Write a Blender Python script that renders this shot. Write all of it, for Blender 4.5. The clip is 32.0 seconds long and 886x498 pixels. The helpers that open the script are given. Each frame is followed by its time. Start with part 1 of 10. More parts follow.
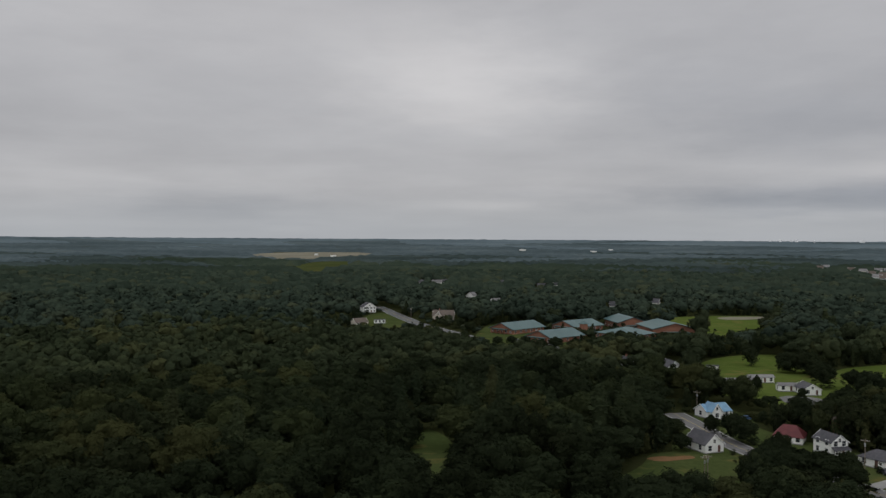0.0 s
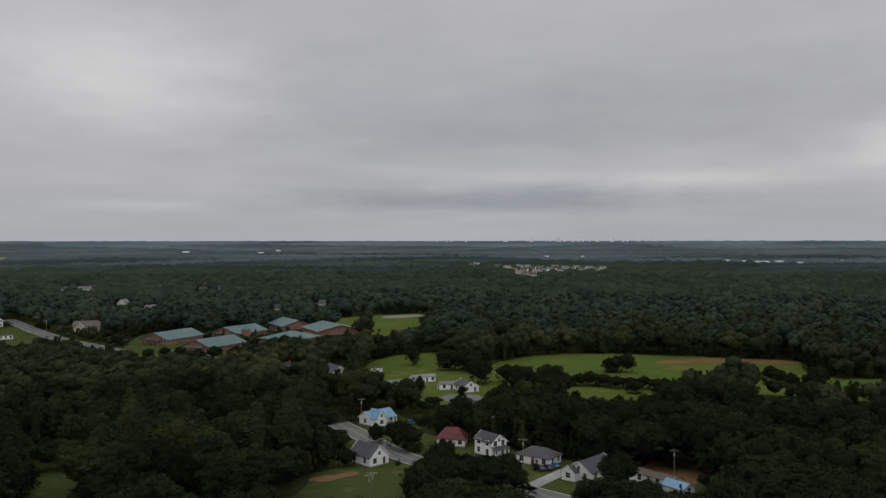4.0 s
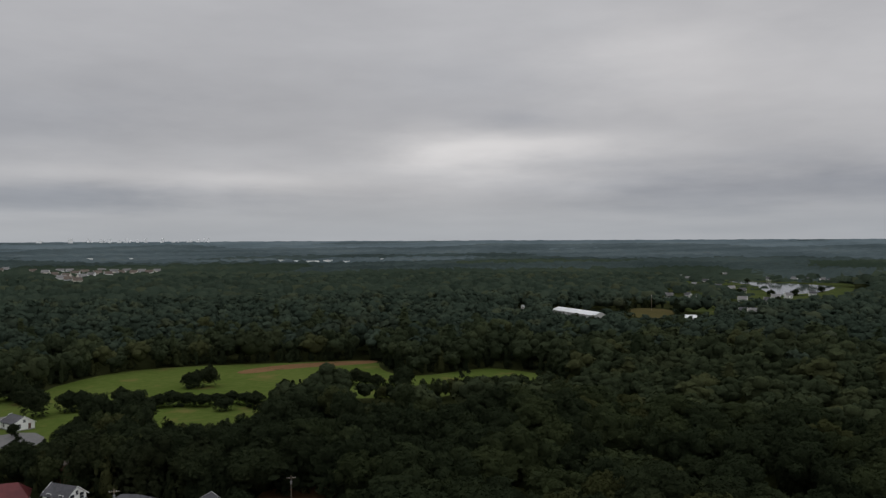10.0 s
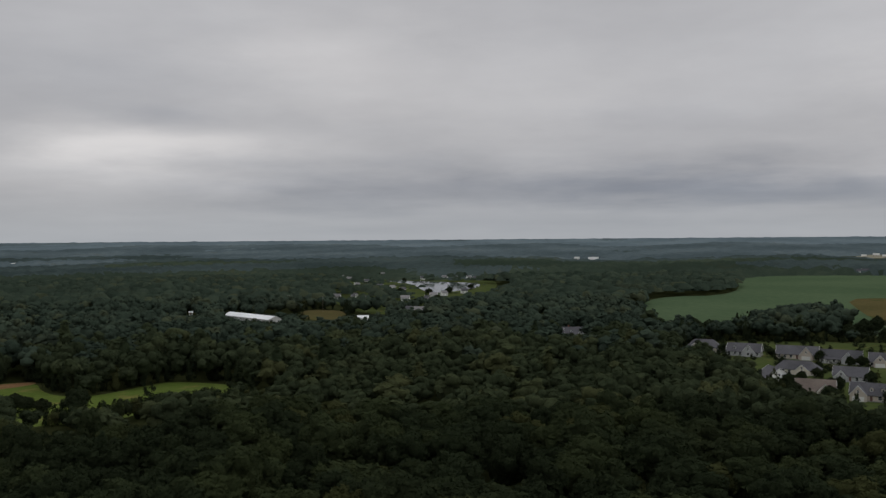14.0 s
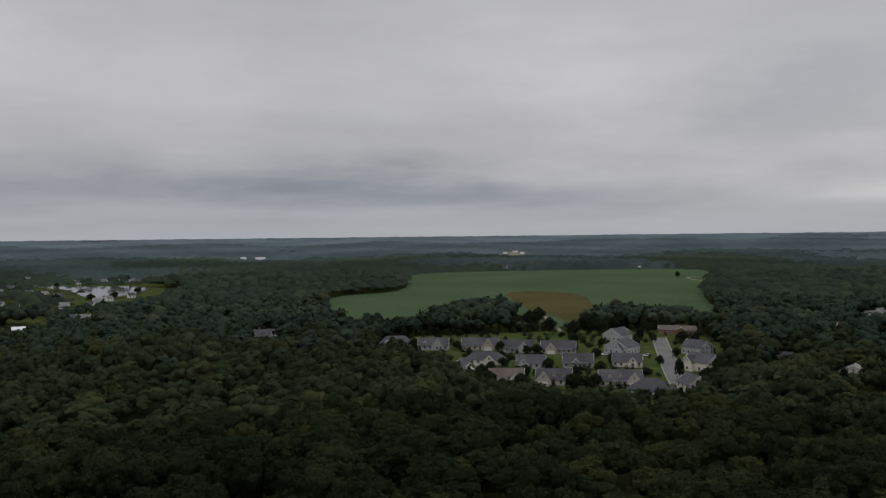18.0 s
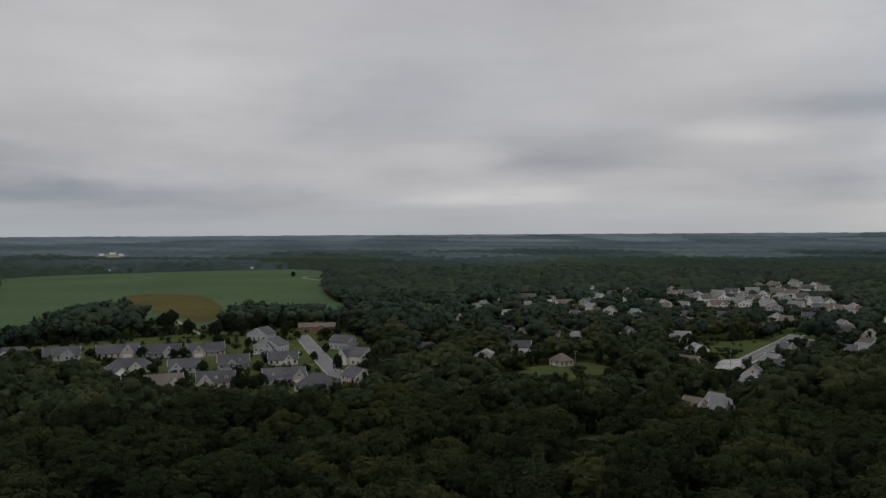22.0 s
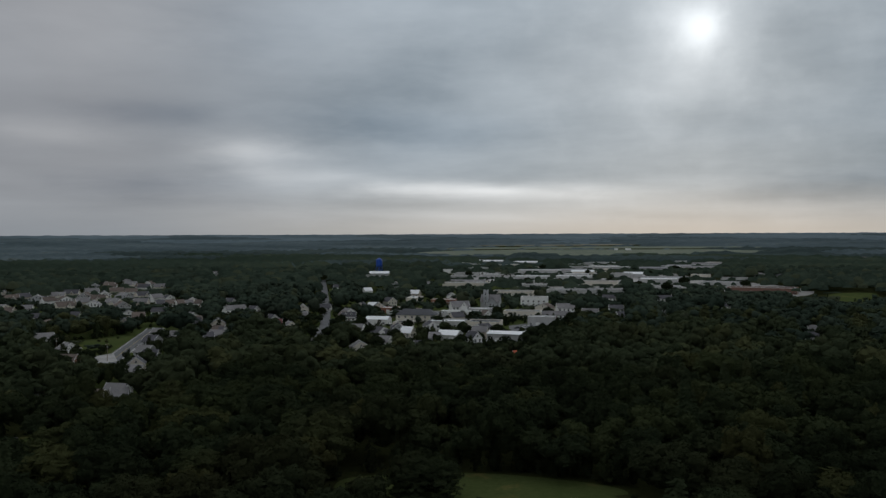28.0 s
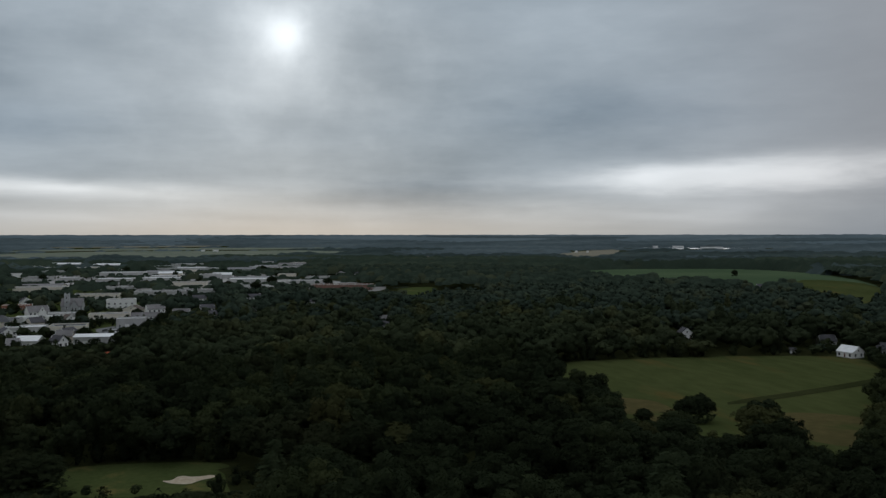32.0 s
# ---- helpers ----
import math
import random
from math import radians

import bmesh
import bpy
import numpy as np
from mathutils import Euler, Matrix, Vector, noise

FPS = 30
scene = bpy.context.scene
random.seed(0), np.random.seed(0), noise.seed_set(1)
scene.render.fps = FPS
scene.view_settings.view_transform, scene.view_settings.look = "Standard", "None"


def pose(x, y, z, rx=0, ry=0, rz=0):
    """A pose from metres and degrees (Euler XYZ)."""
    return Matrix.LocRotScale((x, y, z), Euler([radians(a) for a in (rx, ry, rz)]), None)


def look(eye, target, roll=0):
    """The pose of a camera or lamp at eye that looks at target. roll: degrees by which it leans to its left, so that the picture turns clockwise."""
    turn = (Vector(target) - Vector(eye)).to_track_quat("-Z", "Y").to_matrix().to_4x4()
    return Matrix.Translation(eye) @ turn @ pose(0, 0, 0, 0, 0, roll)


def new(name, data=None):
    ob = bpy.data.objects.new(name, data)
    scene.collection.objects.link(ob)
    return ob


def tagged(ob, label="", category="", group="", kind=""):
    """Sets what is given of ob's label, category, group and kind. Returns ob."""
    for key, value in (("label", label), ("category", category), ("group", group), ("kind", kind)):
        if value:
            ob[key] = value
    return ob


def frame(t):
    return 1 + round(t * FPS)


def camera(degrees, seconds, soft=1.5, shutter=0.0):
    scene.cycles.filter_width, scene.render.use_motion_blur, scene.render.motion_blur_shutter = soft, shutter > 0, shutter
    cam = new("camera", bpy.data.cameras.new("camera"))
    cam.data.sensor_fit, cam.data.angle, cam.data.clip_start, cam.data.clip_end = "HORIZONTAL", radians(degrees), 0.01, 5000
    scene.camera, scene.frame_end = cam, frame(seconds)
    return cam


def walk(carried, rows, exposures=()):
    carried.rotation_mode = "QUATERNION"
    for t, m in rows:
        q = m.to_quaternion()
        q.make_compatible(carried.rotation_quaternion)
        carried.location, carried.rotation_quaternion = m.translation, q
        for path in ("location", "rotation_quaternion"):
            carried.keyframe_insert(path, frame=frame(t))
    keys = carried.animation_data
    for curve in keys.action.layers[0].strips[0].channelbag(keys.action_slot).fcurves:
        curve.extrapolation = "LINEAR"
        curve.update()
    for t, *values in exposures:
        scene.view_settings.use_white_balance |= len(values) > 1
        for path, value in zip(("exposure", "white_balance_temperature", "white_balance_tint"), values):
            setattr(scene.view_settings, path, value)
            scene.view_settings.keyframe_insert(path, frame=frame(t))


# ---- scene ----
# ---- camera and its way ----
cam = camera(55.144, 32.0, soft=1.4)
walk(cam, [
    (0.0, pose(-4.27, -5.16, 69.14, 89.367, -0.350, -0.422)),
    (0.5, pose(-4.87, -2.10, 69.28, 89.368, -0.404, -3.578)),
    (1.0, pose(-4.56, 1.12, 69.36, 89.382, -0.432, -6.609)),
    (1.5, pose(-3.59, 4.47, 69.38, 89.402, -0.409, -9.626)),
    (2.0, pose(-2.18, 7.88, 69.36, 89.432, -0.331, -12.497)),
    (2.5, pose(-0.50, 11.35, 69.31, 89.460, -0.243, -15.451)),
    (3.0, pose(1.30, 14.82, 69.25, 89.472, -0.155, -18.035)),
    (3.5, pose(3.11, 18.28, 69.18, 89.484, -0.053, -20.352)),
    (5.5, pose(8.95, 31.58, 69.01, 89.433, 0.242, -29.007)),
    (6.0, pose(9.87, 34.70, 69.03, 89.435, 0.253, -31.365)),
    (6.5, pose(10.54, 37.72, 69.08, 89.431, 0.229, -34.265)),
    (7.0, pose(10.99, 40.65, 69.16, 89.424, 0.184, -37.161)),
    (7.5, pose(11.23, 43.47, 69.27, 89.420, 0.165, -39.438)),
    (8.0, pose(11.27, 46.21, 69.42, 89.426, 0.174, -42.036)),
    (8.5, pose(11.15, 48.85, 69.60, 89.453, 0.191, -44.343)),
    (9.0, pose(10.91, 51.42, 69.80, 89.471, 0.232, -46.652)),
    (9.5, pose(10.56, 53.91, 70.03, 89.461, 0.259, -49.439)),
    (10.0, pose(10.16, 56.34, 70.28, 89.444, 0.240, -52.337)),
    (10.5, pose(9.73, 58.73, 70.55, 89.431, 0.224, -55.173)),
    (11.0, pose(9.31, 61.07, 70.82, 89.427, 0.238, -57.847)),
    (11.5, pose(8.93, 63.40, 71.10, 89.422, 0.283, -61.009)),
    (12.0, pose(8.62, 65.71, 71.38, 89.405, 0.325, -63.865)),
    (12.5, pose(8.40, 68.03, 71.65, 89.390, 0.350, -66.712)),
    (13.0, pose(8.31, 70.37, 71.91, 89.381, 0.386, -69.108)),
    (13.5, pose(8.35, 72.73, 72.15, 89.369, 0.417, -72.452)),
    (14.0, pose(8.55, 75.15, 72.37, 89.356, 0.440, -75.416)),
    (14.5, pose(8.91, 77.61, 72.56, 89.343, 0.479, -77.847)),
    (16.5, pose(12.10, 88.23, 72.94, 89.227, 0.583, -88.768)),
    (17.0, pose(13.32, 91.10, 72.93, 89.188, 0.597, -91.877)),
    (17.5, pose(14.68, 94.07, 72.87, 89.157, 0.621, -95.078)),
    (18.0, pose(16.18, 97.14, 72.78, 89.132, 0.624, -98.049)),
    (18.5, pose(17.78, 100.30, 72.64, 89.099, 0.557, -100.999)),
    (19.0, pose(19.48, 103.56, 72.46, 89.068, 0.522, -104.244)),
    (19.5, pose(21.26, 106.90, 72.24, 89.055, 0.519, -107.367)),
    (20.0, pose(23.08, 110.33, 72.00, 89.044, 0.473, -110.494)),
    (20.5, pose(24.92, 113.83, 71.73, 89.038, 0.423, -113.984)),
    (21.0, pose(26.76, 117.39, 71.43, 89.047, 0.385, -117.156)),
    (21.5, pose(28.58, 121.00, 71.13, 89.048, 0.341, -120.997)),
    (22.0, pose(30.35, 124.65, 70.82, 89.040, 0.324, -124.723)),
    (22.5, pose(32.05, 128.33, 70.51, 89.039, 0.359, -128.377)),
    (23.0, pose(33.66, 132.01, 70.21, 89.025, 0.391, -132.360)),
    (23.5, pose(35.16, 135.70, 69.93, 89.023, 0.397, -136.696)),
    (24.0, pose(36.53, 139.36, 69.67, 89.053, 0.398, -140.112)),
    (24.5, pose(37.77, 143.00, 69.45, 89.075, 0.379, -143.589)),
    (25.0, pose(38.88, 146.59, 69.27, 89.067, 0.318, -147.306)),
    (25.5, pose(39.83, 150.12, 69.13, 89.039, 0.236, -151.202)),
    (27.5, pose(42.33, 163.64, 69.05, 89.051, 0.249, -165.326)),
    (28.0, pose(42.70, 166.87, 69.13, 89.022, 0.223, -169.122)),
    (28.5, pose(43.01, 170.06, 69.24, 89.003, 0.204, -172.484)),
    (29.0, pose(43.31, 173.24, 69.35, 89.000, 0.194, -176.064)),
    (29.5, pose(43.63, 176.45, 69.44, 88.997, 0.196, -179.487)),
    (30.0, pose(44.01, 179.72, 69.49, 88.985, 0.200, 177.028)),
    (30.5, pose(44.52, 183.11, 69.46, 88.978, 0.187, 173.663)),
    (31.0, pose(45.20, 186.68, 69.30, 88.989, 0.151, 170.293)),
    (31.5, pose(46.12, 190.53, 68.96, 89.022, 0.100, 166.936)),
    (32.0, pose(47.34, 194.75, 68.37, 89.072, 0.039, 163.489)),
], exposures=[(0.0, 0.0, 6500, 10), (22.0, 0.0, 6500, 10), (25.0, -0.12, 6450, 10), (28.0, -0.6, 6150, 8), (32.0, -0.6, 6050, 7)])


# ---- world, sun, exposure ----
SUN_AZ, SUN_EL = radians(186.1), radians(13.0)
SUN_DIR = Vector((math.sin(SUN_AZ) * math.cos(SUN_EL), math.cos(SUN_AZ) * math.cos(SUN_EL), math.sin(SUN_EL)))

# breaks (brighter) and rolls (darker) of the cloud deck: bearing, height over the horizon, widths, brightness
CLOUDS_NORTH = [(0.3, 10.9, 7, 3, 0.11), (4.5, 8.6, 6, 2, 0.06), (-10, 14.5, 18, 4, 0.06), (23.6, 7.8, 10, 3, -0.06), (26.5, 2.6, 13, 1.1, -0.16), (-15, 1.9, 8, 1.0, -0.09),
                (4.2, 2.3, 3.5, 0.4, 0.07), (32, 4.4, 9, 0.5, 0.05), (53.4, 6.0, 5, 1.5, 0.21), (60.5, 6.3, 5, 0.9, 0.15), (41, 4, 6, 0.8, 0.10), (66, 12.2, 6, 3, 0.07),
                (57.3, 8.1, 3, 0.6, -0.06), (53, 10.5, 5, 2, -0.03)]
CLOUDS_EAST = [(67.5, 3.0, 9, 1.8, -0.10), (111, 2.3, 8, 1.4, -0.07), (71.6, 10.9, 8, 3.5, 0.07), (85, 3.4, 12, 1.7, -0.13), (95, 3.1, 10, 1.4, -0.09), (101.5, 2.6, 8, 0.8, -0.07), (86, 0.9, 14, 0.9, -0.05),
               (84.5, 9.1, 8, 2.5, 0.05), (90, 8.0, 6, 1.4, -0.03), (107.5, 10.2, 5, 3, 0.07), (128, 2.5, 6, 0.6, 0.19), (115, 9, 14, 6, 0.05), (125.5, 5.2, 5, 1.0, 0.07), (118, 7.2, 5, 2, -0.05),
               (122, 10.0, 8, 3, -0.07), (133, 5.4, 5, 1.3, -0.09)]
CLOUDS_SOUTH = [(143.7, 6.4, 3.5, 0.7, 0.13), (156.3, 5.4, 3, 1.1, 0.33), (161, 3.9, 5, 0.5, 0.18), (169.3, 3.0, 6, 0.55, 0.46), (175, 2.7, 7, 0.5, 0.40), (172, 0.9, 13, 1.0, 0.20),
                (148, 0.9, 18, 1.0, 0.07), (150, 3.1, 5, 0.9, -0.12), (150.6, 7.7, 4, 0.8, -0.10), (168.5, 7.0, 8, 1.6, -0.13), (158, 13.4, 5, 2, -0.05), (163.5, 13, 6, 3, 0.08), (146, 14.2, 10, 3.5, 0.10)]
CLOUDS_WEST = [(194, 2.3, 6, 1.4, -0.20), (189, 6.9, 7, 1.5, -0.07), (207, 8, 8, 2, -0.10), (209.7, 3.85, 4, 0.7, 0.42), (204.5, 3.5, 6, 0.6, 0.14), (211, 1.2, 12, 1.1, 0.28),
               (217, 3.6, 7, 1.1, 0.58), (221, 4.2, 5.7, 0.9, 0.24), (184.8, 10.3, 2.2, 2.2, 0.10), (197, 12.6, 5, 1.6, 0.06), (176, 11, 4, 2.5, 0.06)]


class Nodes:
    """Short way to write a node tree."""

    def __init__(self, tree):
        self.tree = tree
        tree.nodes.clear()

    def add(self, kind, **inputs):
        n = self.tree.nodes.new(kind)
        for k, v in inputs.items():
            if k in ("operation", "blend_type", "data_type", "noise_dimensions", "attribute_name", "sky_type", "sun_disc", "interpolation_type",
                     "sun_elevation", "sun_rotation", "feature", "normalize", "vector_type", "clamp"):
                self.setp(n, k, v)
        return n

    def setp(self, n, k, v):
        if k == "operation": n.operation = v
        elif k == "blend_type": n.blend_type = v
        elif k == "data_type": n.data_type = v
        elif k == "attribute_name": n.attribute_name = v
        elif k == "sky_type": n.sky_type = v
        elif k == "sun_disc": n.sun_disc = v
        elif k == "sun_elevation": n.sun_elevation = v
        elif k == "sun_rotation": n.sun_rotation = v
        elif k == "interpolation_type": n.interpolation_type = v
        elif k == "clamp": n.use_clamp = v

    def plug(self, sock, v):
        if hasattr(v, "is_linked"):
            self.tree.links.new(v, sock)
        else:
            sock.default_value = v

    def math(self, op, a, b=0.0, c=0.0, clamp=False):
        n = self.add("ShaderNodeMath", operation=op, clamp=clamp)
        self.plug(n.inputs[0], a)
        self.plug(n.inputs[1], b)
        self.plug(n.inputs[2], c)
        return n.outputs[0]

    def vmath(self, op, a, b=(0, 0, 0)):
        n = self.add("ShaderNodeVectorMath", operation=op)
        self.plug(n.inputs[0], a)
        self.plug(n.inputs[1], b)
        return n.outputs["Value"] if op in ("DOT_PRODUCT", "LENGTH") else n.outputs[0]

    def noise(self, vec, scale, detail=4.0, rough=0.55):
        n = self.add("ShaderNodeTexNoise")
        if vec is not None:
            self.plug(n.inputs["Vector"], vec)
        n.inputs["Scale"].default_value = scale
        n.inputs["Detail"].default_value = detail
        n.inputs["Roughness"].default_value = rough
        return n.outputs[0]

    def mix(self, f, a, b, blend="MIX"):
        n = self.add("ShaderNodeMix", data_type="RGBA", blend_type=blend)
        self.plug(n.inputs[0], f)
        self.plug(n.inputs[6], a if hasattr(a, "is_linked") else (*a[:3], 1))
        self.plug(n.inputs[7], b if hasattr(b, "is_linked") else (*b[:3], 1))
        return n.outputs[2]

    def add_grey(self, v):
        n = self.add("ShaderNodeCombineXYZ")
        for i in range(3):
            self.plug(n.inputs[i], v)
        return n.outputs[0]

    def span(self, v, a, b, c=0.0, d=1.0, smooth=True):
        n = self.add("ShaderNodeMapRange", interpolation_type="SMOOTHSTEP" if smooth else "LINEAR")
        for i, w in enumerate((v, a, b, c, d)):
            self.plug(n.inputs[i], w)
        return n.outputs[0]


def build_world():
    world = bpy.data.worlds.new("overcast_sky")
    world.use_nodes = True
    scene.world = world
    w = Nodes(world.node_tree)
    co = w.add("ShaderNodeTexCoord").outputs["Generated"]
    d = w.vmath("NORMALIZE", co)
    sep = w.add("ShaderNodeSeparateXYZ")
    w.plug(sep.inputs[0], d)
    x, y, z = sep.outputs
    up = w.math("MAXIMUM", z, 0.0)
    # the cloud deck seen in perspective: direction divided by its height over the horizon
    k = w.math("DIVIDE", 1.0, w.math("ADD", up, 0.09))
    deck = w.add("ShaderNodeCombineXYZ")
    w.plug(deck.inputs[0], w.math("MULTIPLY", x, k))
    w.plug(deck.inputs[1], w.math("MULTIPLY", y, k))
    deck = deck.outputs[0]
    big = w.noise(deck, 0.42, 2.0, 0.45)
    fine = w.noise(deck, 1.0, 5.0, 0.55)
    puffs = w.noise(w.vmath("MULTIPLY", d, (4.0, 4.0, 13.0)), 1.0, 5.0, 0.58)
    cloud = w.math("ADD", w.math("MULTIPLY", big, 0.5), w.math("ADD", w.math("MULTIPLY", fine, 0.2), w.math("MULTIPLY", puffs, 0.4)))
    cloud = w.math("SUBTRACT", cloud, 0.05)
    sunward = w.vmath("DOT_PRODUCT", d, tuple(SUN_DIR))
    turned = w.span(sunward, 0.76, 0.985)
    base = w.mix(turned, (0.438, 0.437, 0.455), (0.50, 0.56, 0.615))
    # soft relief of the deck, stronger towards the sun
    relief = w.math("MULTIPLY", w.math("SUBTRACT", cloud, 0.5), w.span(turned, 0.0, 1.0, 0.36, 1.1))
    base = w.mix(1.0, base, w.add_grey(relief), "ADD")
    az = w.math("MULTIPLY", w.math("ARCTAN2", x, y), 180 / math.pi)
    az = w.math("ADD", az, w.math("MULTIPLY", w.math("LESS_THAN", az, -120.0), 360.0))
    el = w.math("MULTIPLY", w.math("ARCSINE", z), 180 / math.pi)
    wob = w.math("MULTIPLY", w.math("SUBTRACT", w.noise(deck, 0.9, 4.0), 0.5), 2.0)
    ragged = w.math("MULTIPLY", w.math("SUBTRACT", w.noise(w.vmath("MULTIPLY", d, (9.0, 9.0, 30.0)), 1.0, 4.0, 0.6), 0.5), 1.5)
    for a0, e0, wa, we, gain in CLOUDS_NORTH + CLOUDS_EAST + CLOUDS_SOUTH + CLOUDS_WEST:
        du = w.math("ADD", w.math("DIVIDE", w.math("SUBTRACT", az, a0), wa), ragged)
        dv = w.math("ADD", w.math("DIVIDE", w.math("SUBTRACT", el, e0), we), wob)
        g = w.math("POWER", 2.718, w.math("MULTIPLY", w.math("ADD", w.math("MULTIPLY", du, du), w.math("MULTIPLY", dv, dv)), -1.0))
        col = (1.0, 0.93, 0.86) if gain > 0 else (1.1, 1.0, 0.86)
        base = w.mix(1.0, base, w.mix(g, (0, 0, 0), tuple(abs(gain) * c for c in col)), "ADD" if gain > 0 else "SUBTRACT")
    # long thin streaks low over the land
    streak = w.noise(w.vmath("MULTIPLY", d, (4.0, 4.0, 34.0)), 1.0, 4.0, 0.55)
    streak = w.math("MULTIPLY", w.math("SUBTRACT", streak, 0.5), w.span(el, 1.0, 10.0, 0.13, 0.03))
    base = w.mix(1.0, base, w.add_grey(streak), "ADD")
    # paler, bluish air just over the land
    low = w.span(el, 0.0, w.span(turned, 0.0, 0.5, 4.0, 1.3), 1.0, 0.0)
    base = w.mix(w.math("MULTIPLY", low, 0.7), base, w.mix(turned, (0.375, 0.400, 0.430), (0.60, 0.60, 0.58)))
    warm = w.math("MULTIPLY", w.math("MULTIPLY", w.span(el, 0.3, 4.2, 1.0, 0.0), turned), 0.55)
    base = w.mix(warm, base, (0.76, 0.69, 0.60))
    # the deck is brighter overhead than near the horizon
    base = w.mix(w.span(el, 17.0, 55.0, 0.0, 1.0), base, (0.95, 0.96, 0.98))
    sky = w.add("ShaderNodeTexSky", sky_type="NISHITA", sun_disc=False, sun_elevation=SUN_EL, sun_rotation=SUN_AZ)
    clear = w.mix(1.0, sky.outputs[0], (0.10, 0.10, 0.10), "MULTIPLY")
    grey = w.mix(0.03, base, clear)
    # the hidden sun
    veil = w.span(w.noise(w.vmath("MULTIPLY", d, (14.0, 14.0, 14.0)), 1.0, 4.0, 0.6), 0.3, 0.7, 0.6, 1.5)
    off = w.math("MULTIPLY", w.math("MULTIPLY", w.math("SUBTRACT", 1.0, sunward), veil), -2.0 * (180 / math.pi) ** 2)
    for width, gain in ((1.2, 0.6), (3.4, 0.32), (9.0, 0.18)):
        g = w.math("POWER", 2.718, w.math("DIVIDE", off, width * width))
        grey = w.mix(1.0, grey, w.mix(g, (0, 0, 0), (gain, gain * 0.97, gain * 0.93)), "ADD")
    bg = w.add("ShaderNodeBackground")
    w.plug(bg.inputs[0], grey)
    bg.inputs[1].default_value = 1.0
    out = w.add("ShaderNodeOutputWorld")
    world.node_tree.links.new(bg.outputs[0], out.inputs[0])


build_world()
sun = new("sun", bpy.data.lights.new("sun", "SUN"))
sun.data.energy, sun.data.angle, sun.data.color = 0.3, radians(14), (1.0, 0.96, 0.9)
sun.matrix_world = look(SUN_DIR * 100, (0, 0, 0))

# ---- materials ----
def surface(name, col_a, col_b, rough=0.8, scale=1.0, big=0.02, metal=0.0, bump=0.0, bump_scale=8.0, stretch=(1, 1, 1), spec=0.3, island=0.0, col_c=None):
    """A principled surface that varies between two colours at two sizes, with fine relief."""
    m = bpy.data.materials.new(name)
    m.use_nodes = True
    n = Nodes(m.node_tree)
    geo = n.add("ShaderNodeNewGeometry")
    pos = n.vmath("MULTIPLY", geo.outputs["Position"], stretch)
    f1 = n.noise(pos, scale, 5.0, 0.6)
    f2 = n.noise(pos, big, 3.0, 0.5)
    f = n.math("ADD", n.math("MULTIPLY", f1, 0.5), n.math("MULTIPLY", f2, 0.5))
    col = n.mix(n.span(f, 0.35, 0.65), col_a, col_b)
    if col_c is not None:
        col = n.mix(n.span(n.noise(pos, big * 2.7, 4.0, 0.6), 0.55, 0.72), col, col_c)
    if island:
        info = n.add("ShaderNodeObjectInfo").outputs["Random"]
        col = n.mix(island, col, n.mix(info, (0, 0, 0), (1, 1, 1)), "OVERLAY")
    b = n.add("ShaderNodeBsdfPrincipled")
    n.plug(b.inputs["Base Color"], col)
    b.inputs["Roughness"].default_value = rough
    b.inputs["Metallic"].default_value = metal
    b.inputs["Specular IOR Level"].default_value = spec
    if bump:
        bn = n.add("ShaderNodeBump")
        bn.inputs["Strength"].default_value = bump
        bn.inputs["Distance"].default_value = 0.1
        n.plug(bn.inputs["Height"], n.noise(pos, bump_scale, 3.0))
        n.plug(b.inputs["Normal"], bn.outputs[0])
    out = n.add("ShaderNodeOutputMaterial")
    m.node_tree.links.new(b.outputs[0], out.inputs[0])
    return m


